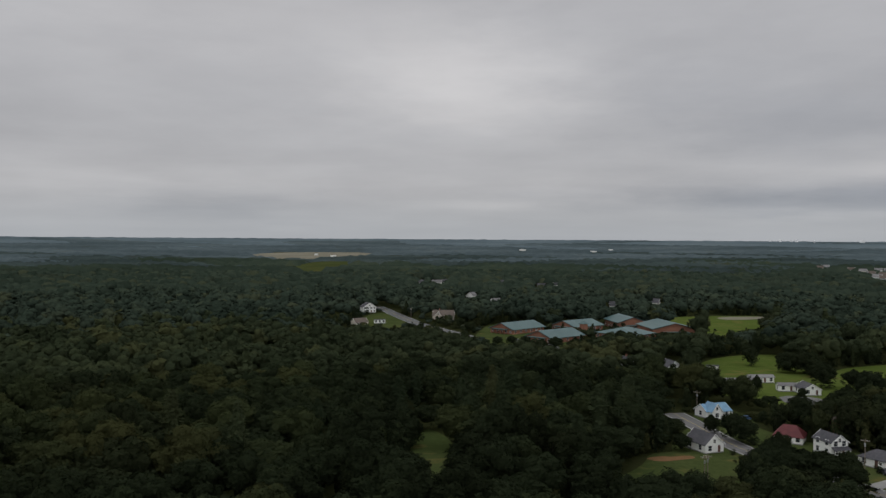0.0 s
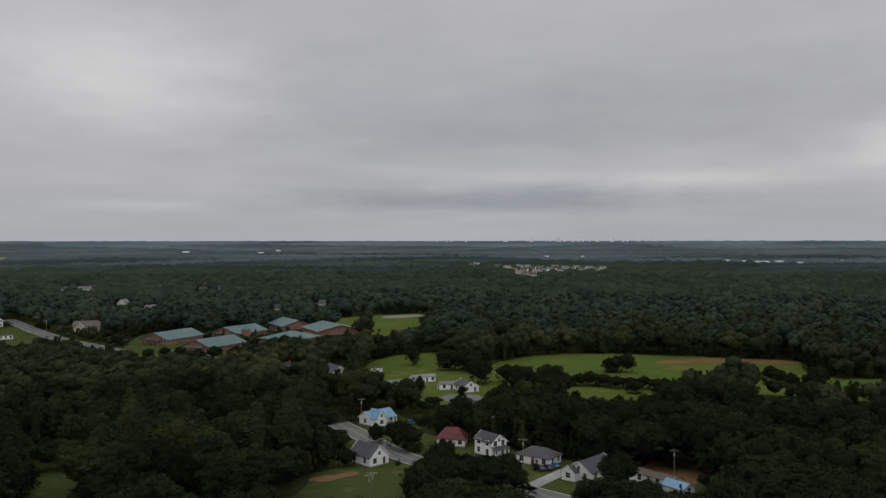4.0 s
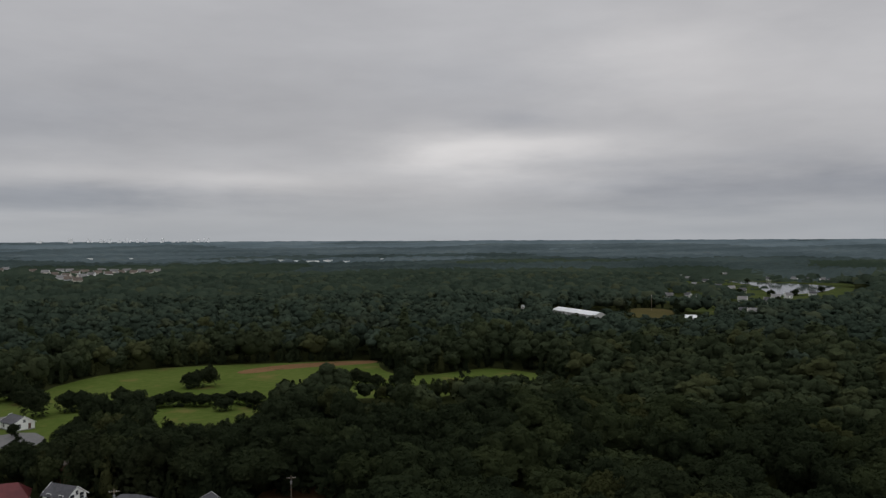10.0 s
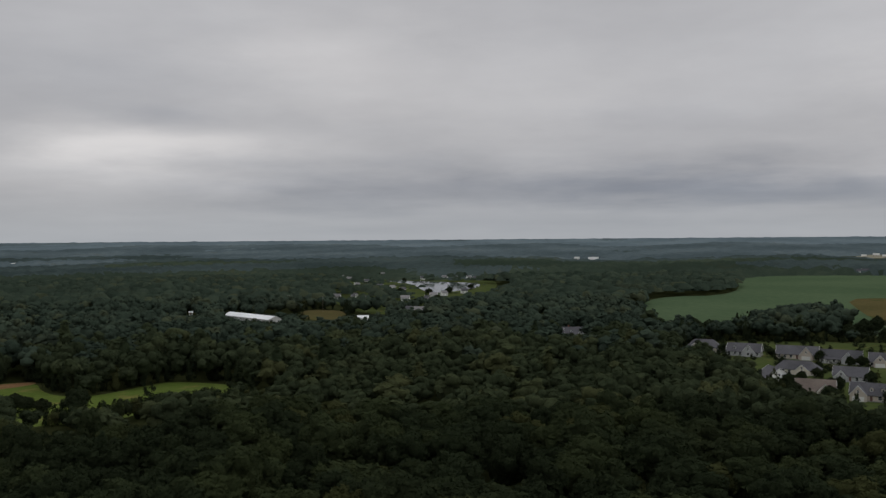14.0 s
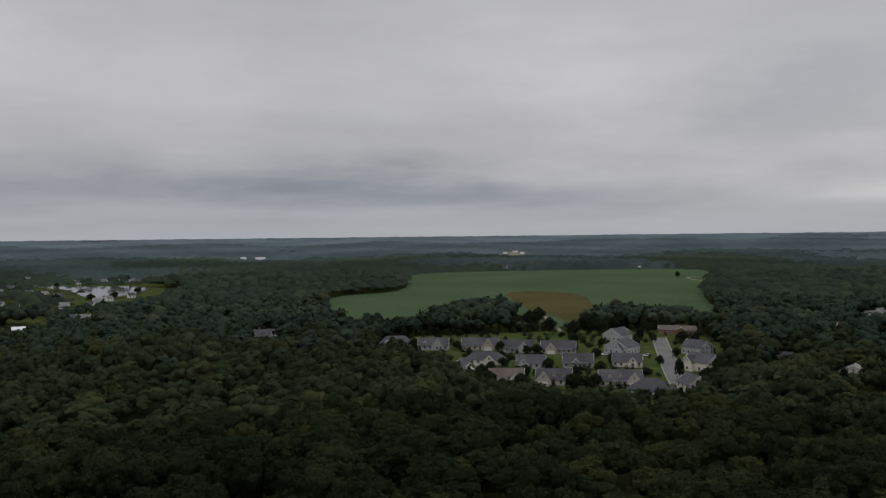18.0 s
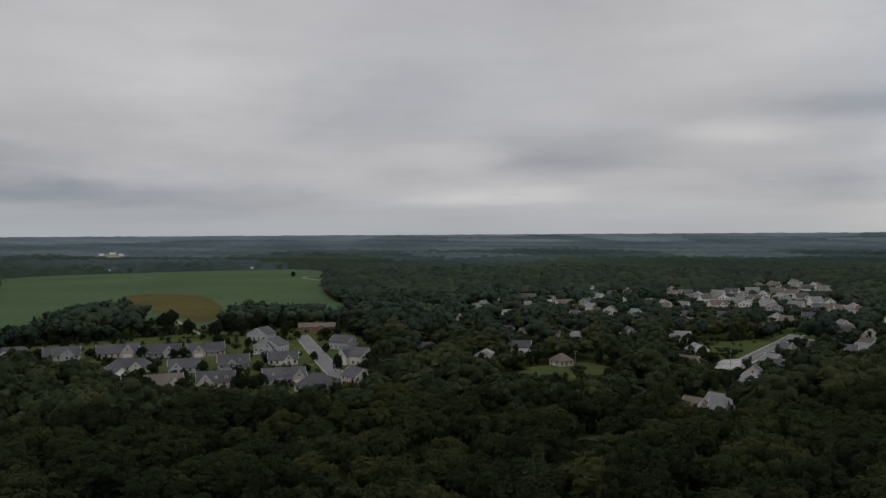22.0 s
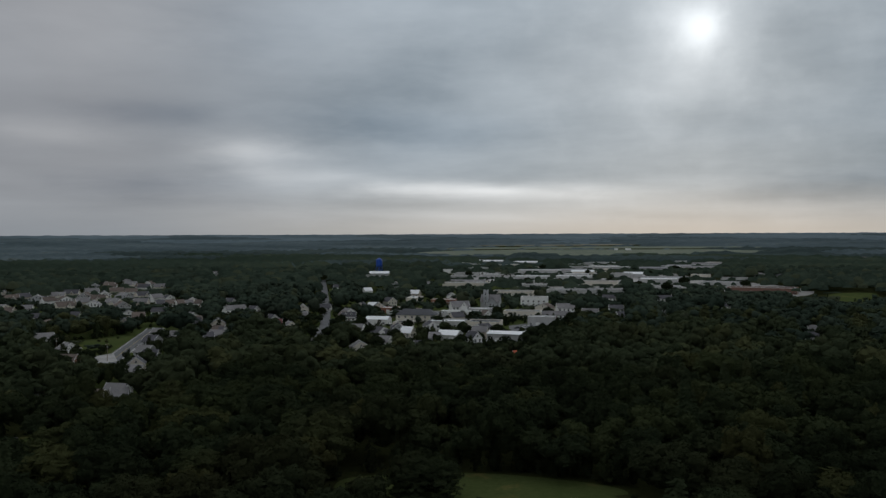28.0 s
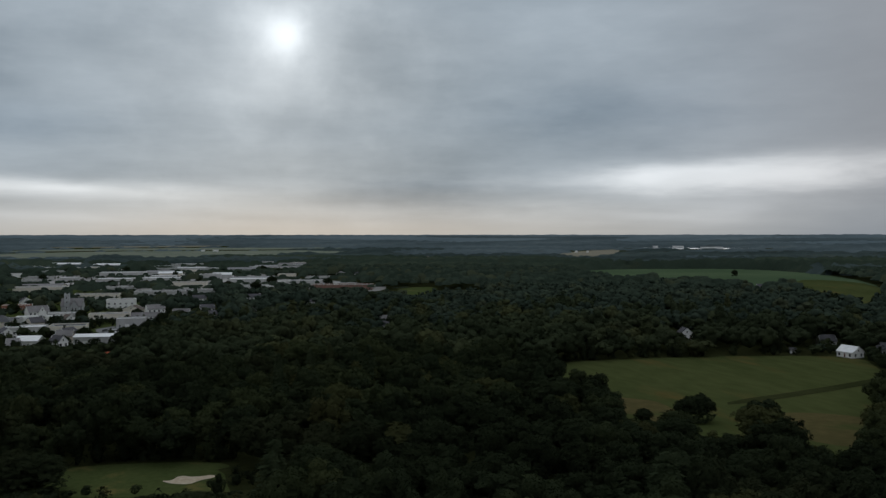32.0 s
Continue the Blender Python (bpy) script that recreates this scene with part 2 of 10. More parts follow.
def foliage(name, dark, mid, light, gaps=0.0):
    """Leaves: each tree has its own tint, each clump its own shade. gaps: how far the leaf clumps are broken open between sprays."""
    m = bpy.data.materials.new(name)
    m.use_nodes = True
    n = Nodes(m.node_tree)
    tint = n.add("ShaderNodeAttribute", attribute_name="tint").outputs["Fac"]
    geo = n.add("ShaderNodeNewGeometry")
    rnd = geo.outputs["Random Per Island"]
    obj = n.add("ShaderNodeObjectInfo").outputs["Random"]
    f = n.math("ADD", n.math("MULTIPLY", tint, 0.85), n.math("MULTIPLY", n.math("SUBTRACT", rnd, 0.5), 0.16))
    f = n.math("ADD", f, n.math("MULTIPLY", obj, 0.3))
    col = n.mix(n.span(f, 0.0, 0.55, smooth=False), dark, mid)
    col = n.mix(n.span(f, 0.6, 1.05, smooth=False), col, light)
    col = n.mix(n.span(tint, 0.85, 1.0, 0.0, 0.35), col, (0.068, 0.060, 0.020))
    leafy = n.noise(geo.outputs["Position"], 1.1, 5.0, 0.7)
    # shade in gaps between leaf clumps painted in where the bump is low
    col = n.mix(n.span(leafy, 0.30, 0.72), n.mix(0.35, col, dark), n.mix(0.25, col, light))
    patch = n.noise(geo.outputs["Position"], 0.012, 3.0)
    col = n.mix(n.span(patch, 0.54, 0.74, 0.0, 0.2), col, (0.052, 0.044, 0.018))
    b = n.add("ShaderNodeBsdfPrincipled")
    n.plug(b.inputs["Base Color"], col)
    b.inputs["Roughness"].default_value = 0.65
    bn = n.add("ShaderNodeBump")
    bn.inputs["Strength"].default_value = 1.0
    bn.inputs["Distance"].default_value = 0.35
    n.plug(bn.inputs["Height"], leafy)
    n.plug(b.inputs["Normal"], bn.outputs[0])
    b.inputs["Specular IOR Level"].default_value = 0.0
    tr = n.add("ShaderNodeBsdfTranslucent")
    n.plug(tr.inputs[0], col)
    ms = n.add("ShaderNodeMixShader")
    ms.inputs[0].default_value = 0.12
    m.node_tree.links.new(b.outputs[0], ms.inputs[1])
    m.node_tree.links.new(tr.outputs[0], ms.inputs[2])
    leaf = ms.outputs[0]
    if gaps:
        spray = n.noise(geo.outputs["Position"], 2.3, 4.0, 0.68)
        cut = n.add("ShaderNodeMixShader")
        n.plug(cut.inputs[0], n.math("GREATER_THAN", spray, gaps))
        m.node_tree.links.new(n.add("ShaderNodeBsdfTransparent").outputs[0], cut.inputs[1])
        m.node_tree.links.new(leaf, cut.inputs[2])
        leaf = cut.outputs[0]
    out = n.add("ShaderNodeOutputMaterial")
    m.node_tree.links.new(leaf, out.inputs[0])
    return m


LEAF = foliage("broad_leaves", (0.0092, 0.0126, 0.0072), (0.0196, 0.0268, 0.0145), (0.0450, 0.0560, 0.0235), 0.475)
# lighter copy of the leaf colour for middle woods, standing in for distance haze
MID_LEAF = foliage("mid_leaf_canopy", (0.0160, 0.0230, 0.0125), (0.0350, 0.0460, 0.0250), (0.0700, 0.0820, 0.0380), 0.43)
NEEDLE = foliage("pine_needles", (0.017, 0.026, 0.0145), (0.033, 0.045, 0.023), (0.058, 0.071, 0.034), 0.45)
# same broadleaf woods from farther off, with bluish haze mixed into the green
HAZE_LEAF = foliage("haze_leaf_canopy", (0.0195, 0.0300, 0.0222), (0.0380, 0.0535, 0.0390), (0.0640, 0.0830, 0.0550))
# one forest, paler and bluer by distance: air haze put into the colour
HAZE_GREEN = foliage("haze_green_canopy", (0.0300, 0.0440, 0.0420), (0.0580, 0.0790, 0.0770), (0.0960, 0.1200, 0.1150))
HAZE_PALE = foliage("haze_pale_canopy", (0.0490, 0.0680, 0.0730), (0.0930, 0.1210, 0.1310), (0.1450, 0.1800, 0.1900))
HAZE_BLUE = foliage("haze_blue_canopy", (0.075, 0.102, 0.115), (0.122, 0.158, 0.176), (0.172, 0.214, 0.232))
BARK = surface("bark", (0.06, 0.05, 0.04), (0.12, 0.10, 0.08), 0.9, 4, 0.5, bump=0.5)
SOIL = surface("woodland_floor", (0.024, 0.029, 0.011), (0.038, 0.042, 0.017), 0.95, 0.4, 0.02, spec=0.0)
GRASS = surface("mown_grass", (0.044, 0.062, 0.020), (0.067, 0.081, 0.029), 0.9, 0.5, 0.03, bump=0.4, bump_scale=3, col_c=(0.11, 0.10, 0.035), spec=0.0)
MEADOW = surface("hay_meadow", (0.066, 0.097, 0.020), (0.094, 0.120, 0.031), 0.9, 0.25, 0.018, bump=0.4, bump_scale=2, col_c=(0.135, 0.118, 0.04), spec=0.0)
SOY = surface("soybean_rows", (0.054, 0.084, 0.044), (0.076, 0.108, 0.058), 0.85, 0.12, 0.006, bump=0.6, bump_scale=1.2, spec=0.0)
STUBBLE = surface("dry_crop", (0.066, 0.060, 0.025), (0.092, 0.076, 0.033), 0.9, 0.2, 0.01, bump=0.4, bump_scale=1.5, col_c=(0.05, 0.066, 0.022), spec=0.0)
# green farmland with air haze mixed into its colour
HAZE_FIELD = surface("haze_farmland", (0.13, 0.15, 0.115), (0.18, 0.20, 0.155), 0.9, 0.05, 0.004, col_c=(0.21, 0.20, 0.165), spec=0.0)
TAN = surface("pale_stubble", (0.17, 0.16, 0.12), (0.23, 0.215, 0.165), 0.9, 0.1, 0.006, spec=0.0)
OLIVE = surface("ripening_crop", (0.044, 0.056, 0.019), (0.066, 0.076, 0.028), 0.9, 0.15, 0.012, bump=0.6, bump_scale=1.4, stretch=(1, 0.35, 1), col_c=(0.095, 0.072, 0.026), spec=0.0)
DIRT = surface("red_dirt", (0.14, 0.082, 0.042), (0.20, 0.118, 0.060), 0.95, 0.6, 0.05, col_c=(0.06, 0.066, 0.022), spec=0.0)
SAND = surface("pale_sand", (0.36, 0.30, 0.22), (0.50, 0.43, 0.33), 0.95, 0.8, 0.1, spec=0.0)
ASPHALT = surface("worn_asphalt", (0.085, 0.087, 0.09), (0.125, 0.127, 0.13), 0.9, 0.6, 0.05)
OLD_ASPHALT = surface("bleached_asphalt", (0.115, 0.112, 0.112), (0.165, 0.16, 0.158), 0.9, 0.6, 0.05)
CONCRETE = surface("concrete", (0.24, 0.235, 0.225), (0.34, 0.33, 0.315), 0.85, 0.8, 0.08)
PAINT = surface("road_paint", (0.42, 0.42, 0.41), (0.55, 0.55, 0.53), 0.7, 2, 0.2)
YELLOW = surface("yellow_road_paint", (0.34, 0.27, 0.10), (0.42, 0.33, 0.13), 0.7, 2, 0.2)
WATER = surface("lake_water", (0.05, 0.06, 0.06), (0.07, 0.08, 0.08), 0.08, 0.05, 0.01, bump=0.05, bump_scale=0.6, spec=0.5)
WALLS = {
    "white": surface("white_siding", (0.80, 0.80, 0.78), (0.88, 0.88, 0.86), 0.6, 0.8, 0.15, bump=0.6, bump_scale=6, stretch=(0.05, 0.05, 1)),
    "cream": surface("cream_siding", (0.62, 0.58, 0.50), (0.72, 0.67, 0.58), 0.6, 0.8, 0.15, bump=0.6, bump_scale=6, stretch=(0.05, 0.05, 1)),
    "tan": surface("tan_siding", (0.46, 0.40, 0.34), (0.54, 0.48, 0.41), 0.6, 0.8, 0.15, bump=0.6, bump_scale=6, stretch=(0.05, 0.05, 1)),
    "grey": surface("grey_siding", (0.38, 0.39, 0.40), (0.47, 0.48, 0.49), 0.6, 0.8, 0.15, bump=0.6, bump_scale=6, stretch=(0.05, 0.05, 1)),
    "brick": surface("red_brick", (0.23, 0.10, 0.065), (0.32, 0.15, 0.10), 0.85, 3, 0.2, bump=0.4, bump_scale=9, stretch=(0.5, 0.5, 1)),
    "darkbrick": surface("brown_brick", (0.16, 0.09, 0.07), (0.22, 0.13, 0.10), 0.85, 3, 0.2, bump=0.4, bump_scale=9),
    "metal": surface("pale_metal_cladding", (0.40, 0.40, 0.39), (0.50, 0.50, 0.49), 0.45, 0.5, 0.08, bump=0.4, bump_scale=5, stretch=(1, 1, 0.05)),
}
ROOFS = {
    "shingle": surface("dark_shingles", (0.055, 0.054, 0.060), (0.090, 0.089, 0.098), 0.9, 1.5, 0.12, bump=0.5, bump_scale=5, island=0.15),
    "brown": surface("brown_shingles", (0.10, 0.08, 0.068), (0.145, 0.118, 0.10), 0.9, 1.5, 0.12, bump=0.5, bump_scale=5, island=0.15),
    "light": surface("light_grey_shingles", (0.15, 0.145, 0.145), (0.22, 0.215, 0.215), 0.9, 1.5, 0.12, bump=0.5, bump_scale=5, island=0.15),
    "teal": surface("green_metal_roof", (0.062, 0.115, 0.115), (0.09, 0.15, 0.148), 0.5, 0.3, 0.05, bump=0.3, bump_scale=4, stretch=(1, 0.1, 1)),
    "blue": surface("blue_metal_roof", (0.12, 0.24, 0.36), (0.19, 0.33, 0.47), 0.45, 0.6, 0.1, bump=0.3, bump_scale=4),
    "red": surface("red_metal_roof", (0.09, 0.018, 0.02), (0.13, 0.028, 0.03), 0.55, 0.6, 0.1),
    "white": surface("white_roof_membrane", (0.66, 0.67, 0.68), (0.80, 0.81, 0.82), 0.6, 0.5, 0.05),
    "grey": surface("grey_flat_roof", (0.19, 0.19, 0.20), (0.27, 0.27, 0.275), 0.85, 0.5, 0.05),
    "dark": surface("dark_flat_roof", (0.05, 0.052, 0.058), (0.08, 0.083, 0.09), 0.8, 0.5, 0.05),
}
TRIM = surface("white_trim", (0.72, 0.72, 0.70), (0.80, 0.80, 0.78), 0.5, 2, 0.2)
GLASS = surface("dark_window_glass", (0.02, 0.025, 0.03), (0.035, 0.04, 0.05), 0.08, 0.6, 0.1, spec=0.5)
DOOR = surface("painted_door", (0.10, 0.05, 0.04), (0.16, 0.09, 0.07), 0.5, 2, 0.2)
GARAGE = surface("white_garage_door", (0.66, 0.66, 0.64), (0.74, 0.74, 0.72), 0.5, 2, 0.2, bump=0.5, bump_scale=2, stretch=(0.1, 0.1, 1))
POLE = surface("weathered_pole_wood", (0.16, 0.13, 0.10), (0.24, 0.20, 0.16), 0.9, 5, 0.4)
STEEL = surface("galvanised_steel", (0.42, 0.43, 0.44), (0.52, 0.53, 0.54), 0.4, 3, 0.3, metal=0.7)
BLUE_PAINT = surface("blue_tank_paint", (0.015, 0.06, 0.30), (0.03, 0.10, 0.40), 0.4, 0.3, 0.05)
CAR_PAINTS = [surface("car_paint_" + k, c, tuple(v * 1.15 for v in c), 0.3, 2, 0.3, spec=0.6) for k, c in
              (("black", (0.02, 0.02, 0.025)), ("white", (0.7, 0.7, 0.7)), ("silver", (0.38, 0.39, 0.40)), ("red", (0.30, 0.03, 0.03)), ("blue", (0.05, 0.12, 0.25)))]
TYRE = surface("tyre_rubber", (0.02, 0.02, 0.02), (0.03, 0.03, 0.03), 0.9, 5, 1)


# ---- mesh tools ----
def rise(x, y):
    """Height of the land: flat near the drone, lifted far out so its rim meets the camera's horizon."""
    r = np.hypot(np.asarray(x, float) - 20, np.asarray(y, float) - 85)
    return 64 * np.maximum(0, (r - 2000) / 2850) ** 2


def mesh(name, verts, faces, material, smooth=False):
    me = bpy.data.meshes.new(name)
    me.from_pydata([tuple(v) for v in verts], [], faces)
    me.materials.append(material)
    if smooth:
        me.polygons.foreach_set("use_smooth", [True] * len(me.polygons))
    return me


def big_mesh(name, verts, tris, material, tint=None):
    """A mesh from arrays of corners and triangles, with a tint for each corner."""
    me = bpy.data.meshes.new(name)
    nv, nf = len(verts), len(tris)
    me.vertices.add(nv)
    me.vertices.foreach_set("co", np.ascontiguousarray(verts, np.float32).ravel())
    me.loops.add(nf * 3)
    me.loops.foreach_set("vertex_index", np.ascontiguousarray(tris, np.int32).ravel())
    me.polygons.add(nf)
    me.polygons.foreach_set("loop_start", np.arange(0, nf * 3, 3, dtype=np.int32))
    me.polygons.foreach_set("use_smooth", np.ones(nf, bool))
    me.materials.append(material)
    if tint is not None:
        at = me.attributes.new("tint", "FLOAT", "POINT")
        at.data.foreach_set("value", np.ascontiguousarray(tint, np.float32))
    me.update(calc_edges=True)
    return me


class Shape:
    """Collects boxes and prisms into one mesh."""

    def __init__(self):
        self.v, self.f = [], []

    def poly(self, pts):
        i = len(self.v)
        self.v += pts
        self.f.append(tuple(range(i, i + len(pts))))
        return self

    def solid(self, pts, faces):
        i = len(self.v)
        self.v += pts
        self.f += [tuple(i + j for j in f) for f in faces]
        return self

    def box(self, x0, x1, y0, y1, z0, z1):
        return self.solid([(x0, y0, z0), (x1, y0, z0), (x1, y1, z0), (x0, y1, z0), (x0, y0, z1), (x1, y0, z1), (x1, y1, z1), (x0, y1, z1)],
                          [(3, 2, 1, 0), (4, 5, 6, 7), (0, 1, 5, 4), (1, 2, 6, 5), (2, 3, 7, 6), (3, 0, 4, 7)])

    def tube(self, x, y, z0, z1, r0, r1, n=8):
        a = [(math.cos(k * 2 * math.pi / n), math.sin(k * 2 * math.pi / n)) for k in range(n)]
        return self.solid([(x + r0 * c, y + r0 * s, z0) for c, s in a] + [(x + r1 * c, y + r1 * s, z1) for c, s in a],
                          [(k, (k + 1) % n, n + (k + 1) % n, n + k) for k in range(n)] + [tuple(range(n, 2 * n)), tuple(reversed(range(n)))])

    def gable(self, x0, x1, y0, y1, h, rise_, along="x", z0=0.0):
        """Walls with two gable ends; the ridge runs along x or y."""
        if along == "x":
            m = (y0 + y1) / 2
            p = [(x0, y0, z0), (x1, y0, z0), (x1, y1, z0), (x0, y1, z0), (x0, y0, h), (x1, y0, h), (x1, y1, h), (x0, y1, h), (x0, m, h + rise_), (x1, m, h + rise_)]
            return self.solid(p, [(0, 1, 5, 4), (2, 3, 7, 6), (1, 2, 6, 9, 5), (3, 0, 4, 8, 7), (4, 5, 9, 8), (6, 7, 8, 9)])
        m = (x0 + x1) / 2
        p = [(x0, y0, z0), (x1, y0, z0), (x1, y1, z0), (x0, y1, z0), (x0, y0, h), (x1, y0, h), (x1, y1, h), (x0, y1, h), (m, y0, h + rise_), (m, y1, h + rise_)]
        return self.solid(p, [(0, 1, 5, 8, 4), (1, 2, 6, 5), (2, 3, 7, 9, 6), (3, 0, 4, 7), (5, 6, 9, 8), (7, 4, 8, 9)])

    def roof(self, x0, x1, y0, y1, h, rise_, along="x", over=0.45, thick=0.18, hip=0.0):
        """A gable or hipped roof with eaves, as a closed shell."""
        if along == "y":
            other = Shape().roof(y0, y1, x0, x1, h, rise_, "x", over, thick, hip)
            return self.solid([(b, a, c) for a, b, c in other.v], [tuple(reversed(f)) for f in other.f])
        m, half = (y0 + y1) / 2, (y1 - y0) / 2
        drop = over * rise_ / half
        e = [(x0 - over, y0 - over), (x1 + over, y0 - over), (x1 + over, y1 + over), (x0 - over, y1 + over)]
        rx0, rx1 = x0 - over + hip, x1 + over - hip
        z = h - drop + 0.03
        top = [(a, b, z + thick) for a, b in e] + [(rx0, m, h + rise_ + thick + 0.03), (rx1, m, h + rise_ + thick + 0.03)]
        low = [(a, b, z) for a, b in e] + [(rx0, m, h + rise_ + 0.03), (rx1, m, h + rise_ + 0.03)]
        faces = [(0, 1, 5, 4), (2, 3, 4, 5), (7, 6, 10, 11), (9, 8, 11, 10), (6, 7, 1, 0), (8, 9, 3, 2)]
        if hip:
            faces += [(1, 2, 5), (3, 0, 4), (8, 7, 11), (6, 9, 10), (7, 8, 2, 1), (9, 6, 0, 3)]
        else:
            faces += [(1, 7, 11, 5), (5, 11, 8, 2), (3, 9, 10, 4), (4, 10, 6, 0)]
        return self.solid(top + low, faces)


MESHES = {}


def part(name, shape, material, parent, label="", m=None, key=None):
    """One mesh object under a thing or a part; alike pieces share their mesh."""
    if key is not None and key in MESHES:
        me = MESHES[key]
    else:
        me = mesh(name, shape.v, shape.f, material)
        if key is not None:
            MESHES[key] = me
    ob = new(name, me)
    ob.parent = parent
    if m is not None:
        ob.matrix_local = m
    if label:
        tagged(ob, label)
    return ob


def inside(poly, x, y):
    """Which of the points lie in the outline."""
    x, y = np.asarray(x, float), np.asarray(y, float)
    hit = np.zeros(x.shape, bool)
    for (ax, ay), (bx, by) in zip(poly, poly[1:] + poly[:1]):
        if ay != by:
            hit ^= ((ay > y) != (by > y)) & (x < (bx - ax) * (y - ay) / (by - ay) + ax)
    return hit


def softened(poly, rounds=2):
    """An outline with its corners cut."""
    for _ in range(rounds):
        poly = [q for (a, b), (c, d) in zip(poly, poly[1:] + poly[:1]) for q in ((a * .75 + c * .25, b * .75 + d * .25), (a * .25 + c * .75, b * .25 + d * .75))]
    return poly


def away(line, x, y):
    """Distance of points from a line of straight pieces."""
    best = np.full(np.shape(x), 1e9)
    for (ax, ay), (bx, by) in zip(line, line[1:]):
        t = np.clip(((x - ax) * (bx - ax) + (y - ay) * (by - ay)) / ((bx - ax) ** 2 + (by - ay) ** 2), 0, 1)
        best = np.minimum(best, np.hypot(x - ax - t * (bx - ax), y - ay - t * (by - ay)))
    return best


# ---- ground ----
def ground_sheet():
    rings = [0] + [60 * k for k in range(1, 34)] + [2000 + 100 * k for k in range(1, 29)] + [4850]
    n = 96
    r, a = np.meshgrid(rings[1:], np.arange(n) * 2 * math.pi / n, indexing="ij")
    x, y = 20 + r * np.sin(a), 85 + r * np.cos(a)
    v = np.stack([x, y, rise(x, y)], -1).reshape(-1, 3)
    v = np.vstack([[(20, 85, 0)], v])
    f = [(0, 1 + (k + 1) % n, 1 + k) for k in range(n)]
    for i in range(len(rings) - 2):
        for k in range(n):
            p, q = 1 + i * n + k, 1 + i * n + (k + 1) % n
            f.append((p, q, q + n, p + n))
    tagged(new("ground", mesh("ground", v, f, SOIL, True)), "dark soil and undergrowth beneath the woods", "ground", kind="structure")


ground_sheet()
OPEN, PARTLY, KEEP_OFF = [], [], []


def field(name, poly, material, label, z=0.06, soft=2, category="field", clear=True):
    """A piece of open land, laid on the ground; woods keep off it."""
    if soft:
        poly = softened(poly, soft)
    bm = bmesh.new()
    bm.faces.new([bm.verts.new((x, y, 0)) for x, y in poly])
    bmesh.ops.triangulate(bm, faces=bm.faces)
    for v in bm.verts:
        v.co.z = float(rise(v.co.x, v.co.y)) + z
    me = bpy.data.meshes.new(name)
    bm.normal_update()
    bm.to_mesh(me)
    bm.free()
    if me.polygons[0].normal.z < 0:
        me.flip_normals()
    me.materials.append(material)
    tagged(new(name, me), label, category, kind="structure")
    if clear:
        OPEN.append(poly)


def ribbon(line, width, z):
    s = Shape()
    pts = [Vector((*p, 0)) for p in line]
    sides = []
    for i, p in enumerate(pts):
        d = (pts[min(i + 1, len(pts) - 1)] - pts[max(i - 1, 0)]).normalized()
        q = Vector((-d.y, d.x, 0)) * width / 2
        zz = float(rise(p.x, p.y)) + z
        sides.append(((p.x - q.x, p.y - q.y, zz), (p.x + q.x, p.y + q.y, zz)))
    for (a, b), (c, d) in zip(sides, sides[1:]):
        s.poly([a, c, d, b])
    return s


def curve(line, rounds=2):
    for _ in range(rounds):
        line = [line[0]] + [q for (a, b), (c, d) in zip(line, line[1:]) for q in ((a * .75 + c * .25, b * .75 + d * .25), (a * .25 + c * .75, b * .25 + d * .75))] + [line[-1]]
    return line


def road(name, line, width, label, kerb=False, marks=True, clear=2.0, material=None):
    line = curve(line)
    ob = tagged(new(name, None), label, "road", kind="structure")
    s = ribbon(line, width, 0.10)
    part("carriageway", s, material or ASPHALT, ob)
    if marks:
        part("centre_line", ribbon(line, 0.28, 0.112), YELLOW, ob, "yellow centre line")
        for side in (-1, 1):
            off = offset(line, side * (width / 2 - 0.45))
            part("edge_line", ribbon(off, 0.25, 0.112), PAINT, ob, "white edge line")
    if kerb:
        for side in (-1, 1):
            r = ribbon(offset(line, side * (width / 2 + 0.25)), 0.5, 0.22)
            n = len(r.v)
            low = [(x, y, 0.0) for x, y, z in r.v]
            k = Shape()
            k.v, k.f = r.v + low, list(r.f) + [tuple(n + j for j in reversed(f)) for f in r.f]
            for f in r.f:
                a, b, c, d = f
                k.f += [(a, n + a, n + b, b), (c, n + c, n + d, d)]
            part("kerb", k, CONCRETE, ob, "pale concrete kerb")
    KEEP_OFF.append((line, width / 2 + clear))


def offset(line, by):
    out = []
    for i, p in enumerate(line):
        a, b = line[max(i - 1, 0)], line[min(i + 1, len(line) - 1)]
        d = Vector((b[0] - a[0], b[1] - a[1])).normalized()
        out.append((p[0] - d.y * by, p[1] + d.x * by))
    return out

field("grass_strip", [(-9, 311), (4, 282), (-0, 203), (-3, 182), (-11, 204), (-14, 266)], GRASS, "narrow strip of mown green grass in the woods", 0.06, 2, "grass", True)
field("lawn", [(66, 273), (96, 272), (68, 193), (34, 206), (40, 231), (60, 254)], GRASS, "mown lawn round a white house", 0.06, 2, "grass", True)
field("church_lawn", [(-66, 786), (-40, 799), (-24, 695), (-40, 577), (-72, 682)], GRASS, "green lawn beside the far road", 0.06, 2, "grass", True)
field("school_yard", [(25, 627), (48, 721), (95, 598), (84, 495), (44, 481), (23, 571)], GRASS, "grass and paving before the school", 0.06, 2, "grass", True)
field("sports_field", [(171, 749), (249, 778), (316, 781), (270, 668), (185, 545), (184, 612)], MEADOW, "green sports field behind the school", 0.06, 2, "grass", True)
field("meadow", [(148, 494), (216, 522), (190, 434), (160, 337), (142, 347), (132, 362), (119, 386)], MEADOW, "bright green meadow beside small houses", 0.06, 2, "field", True)
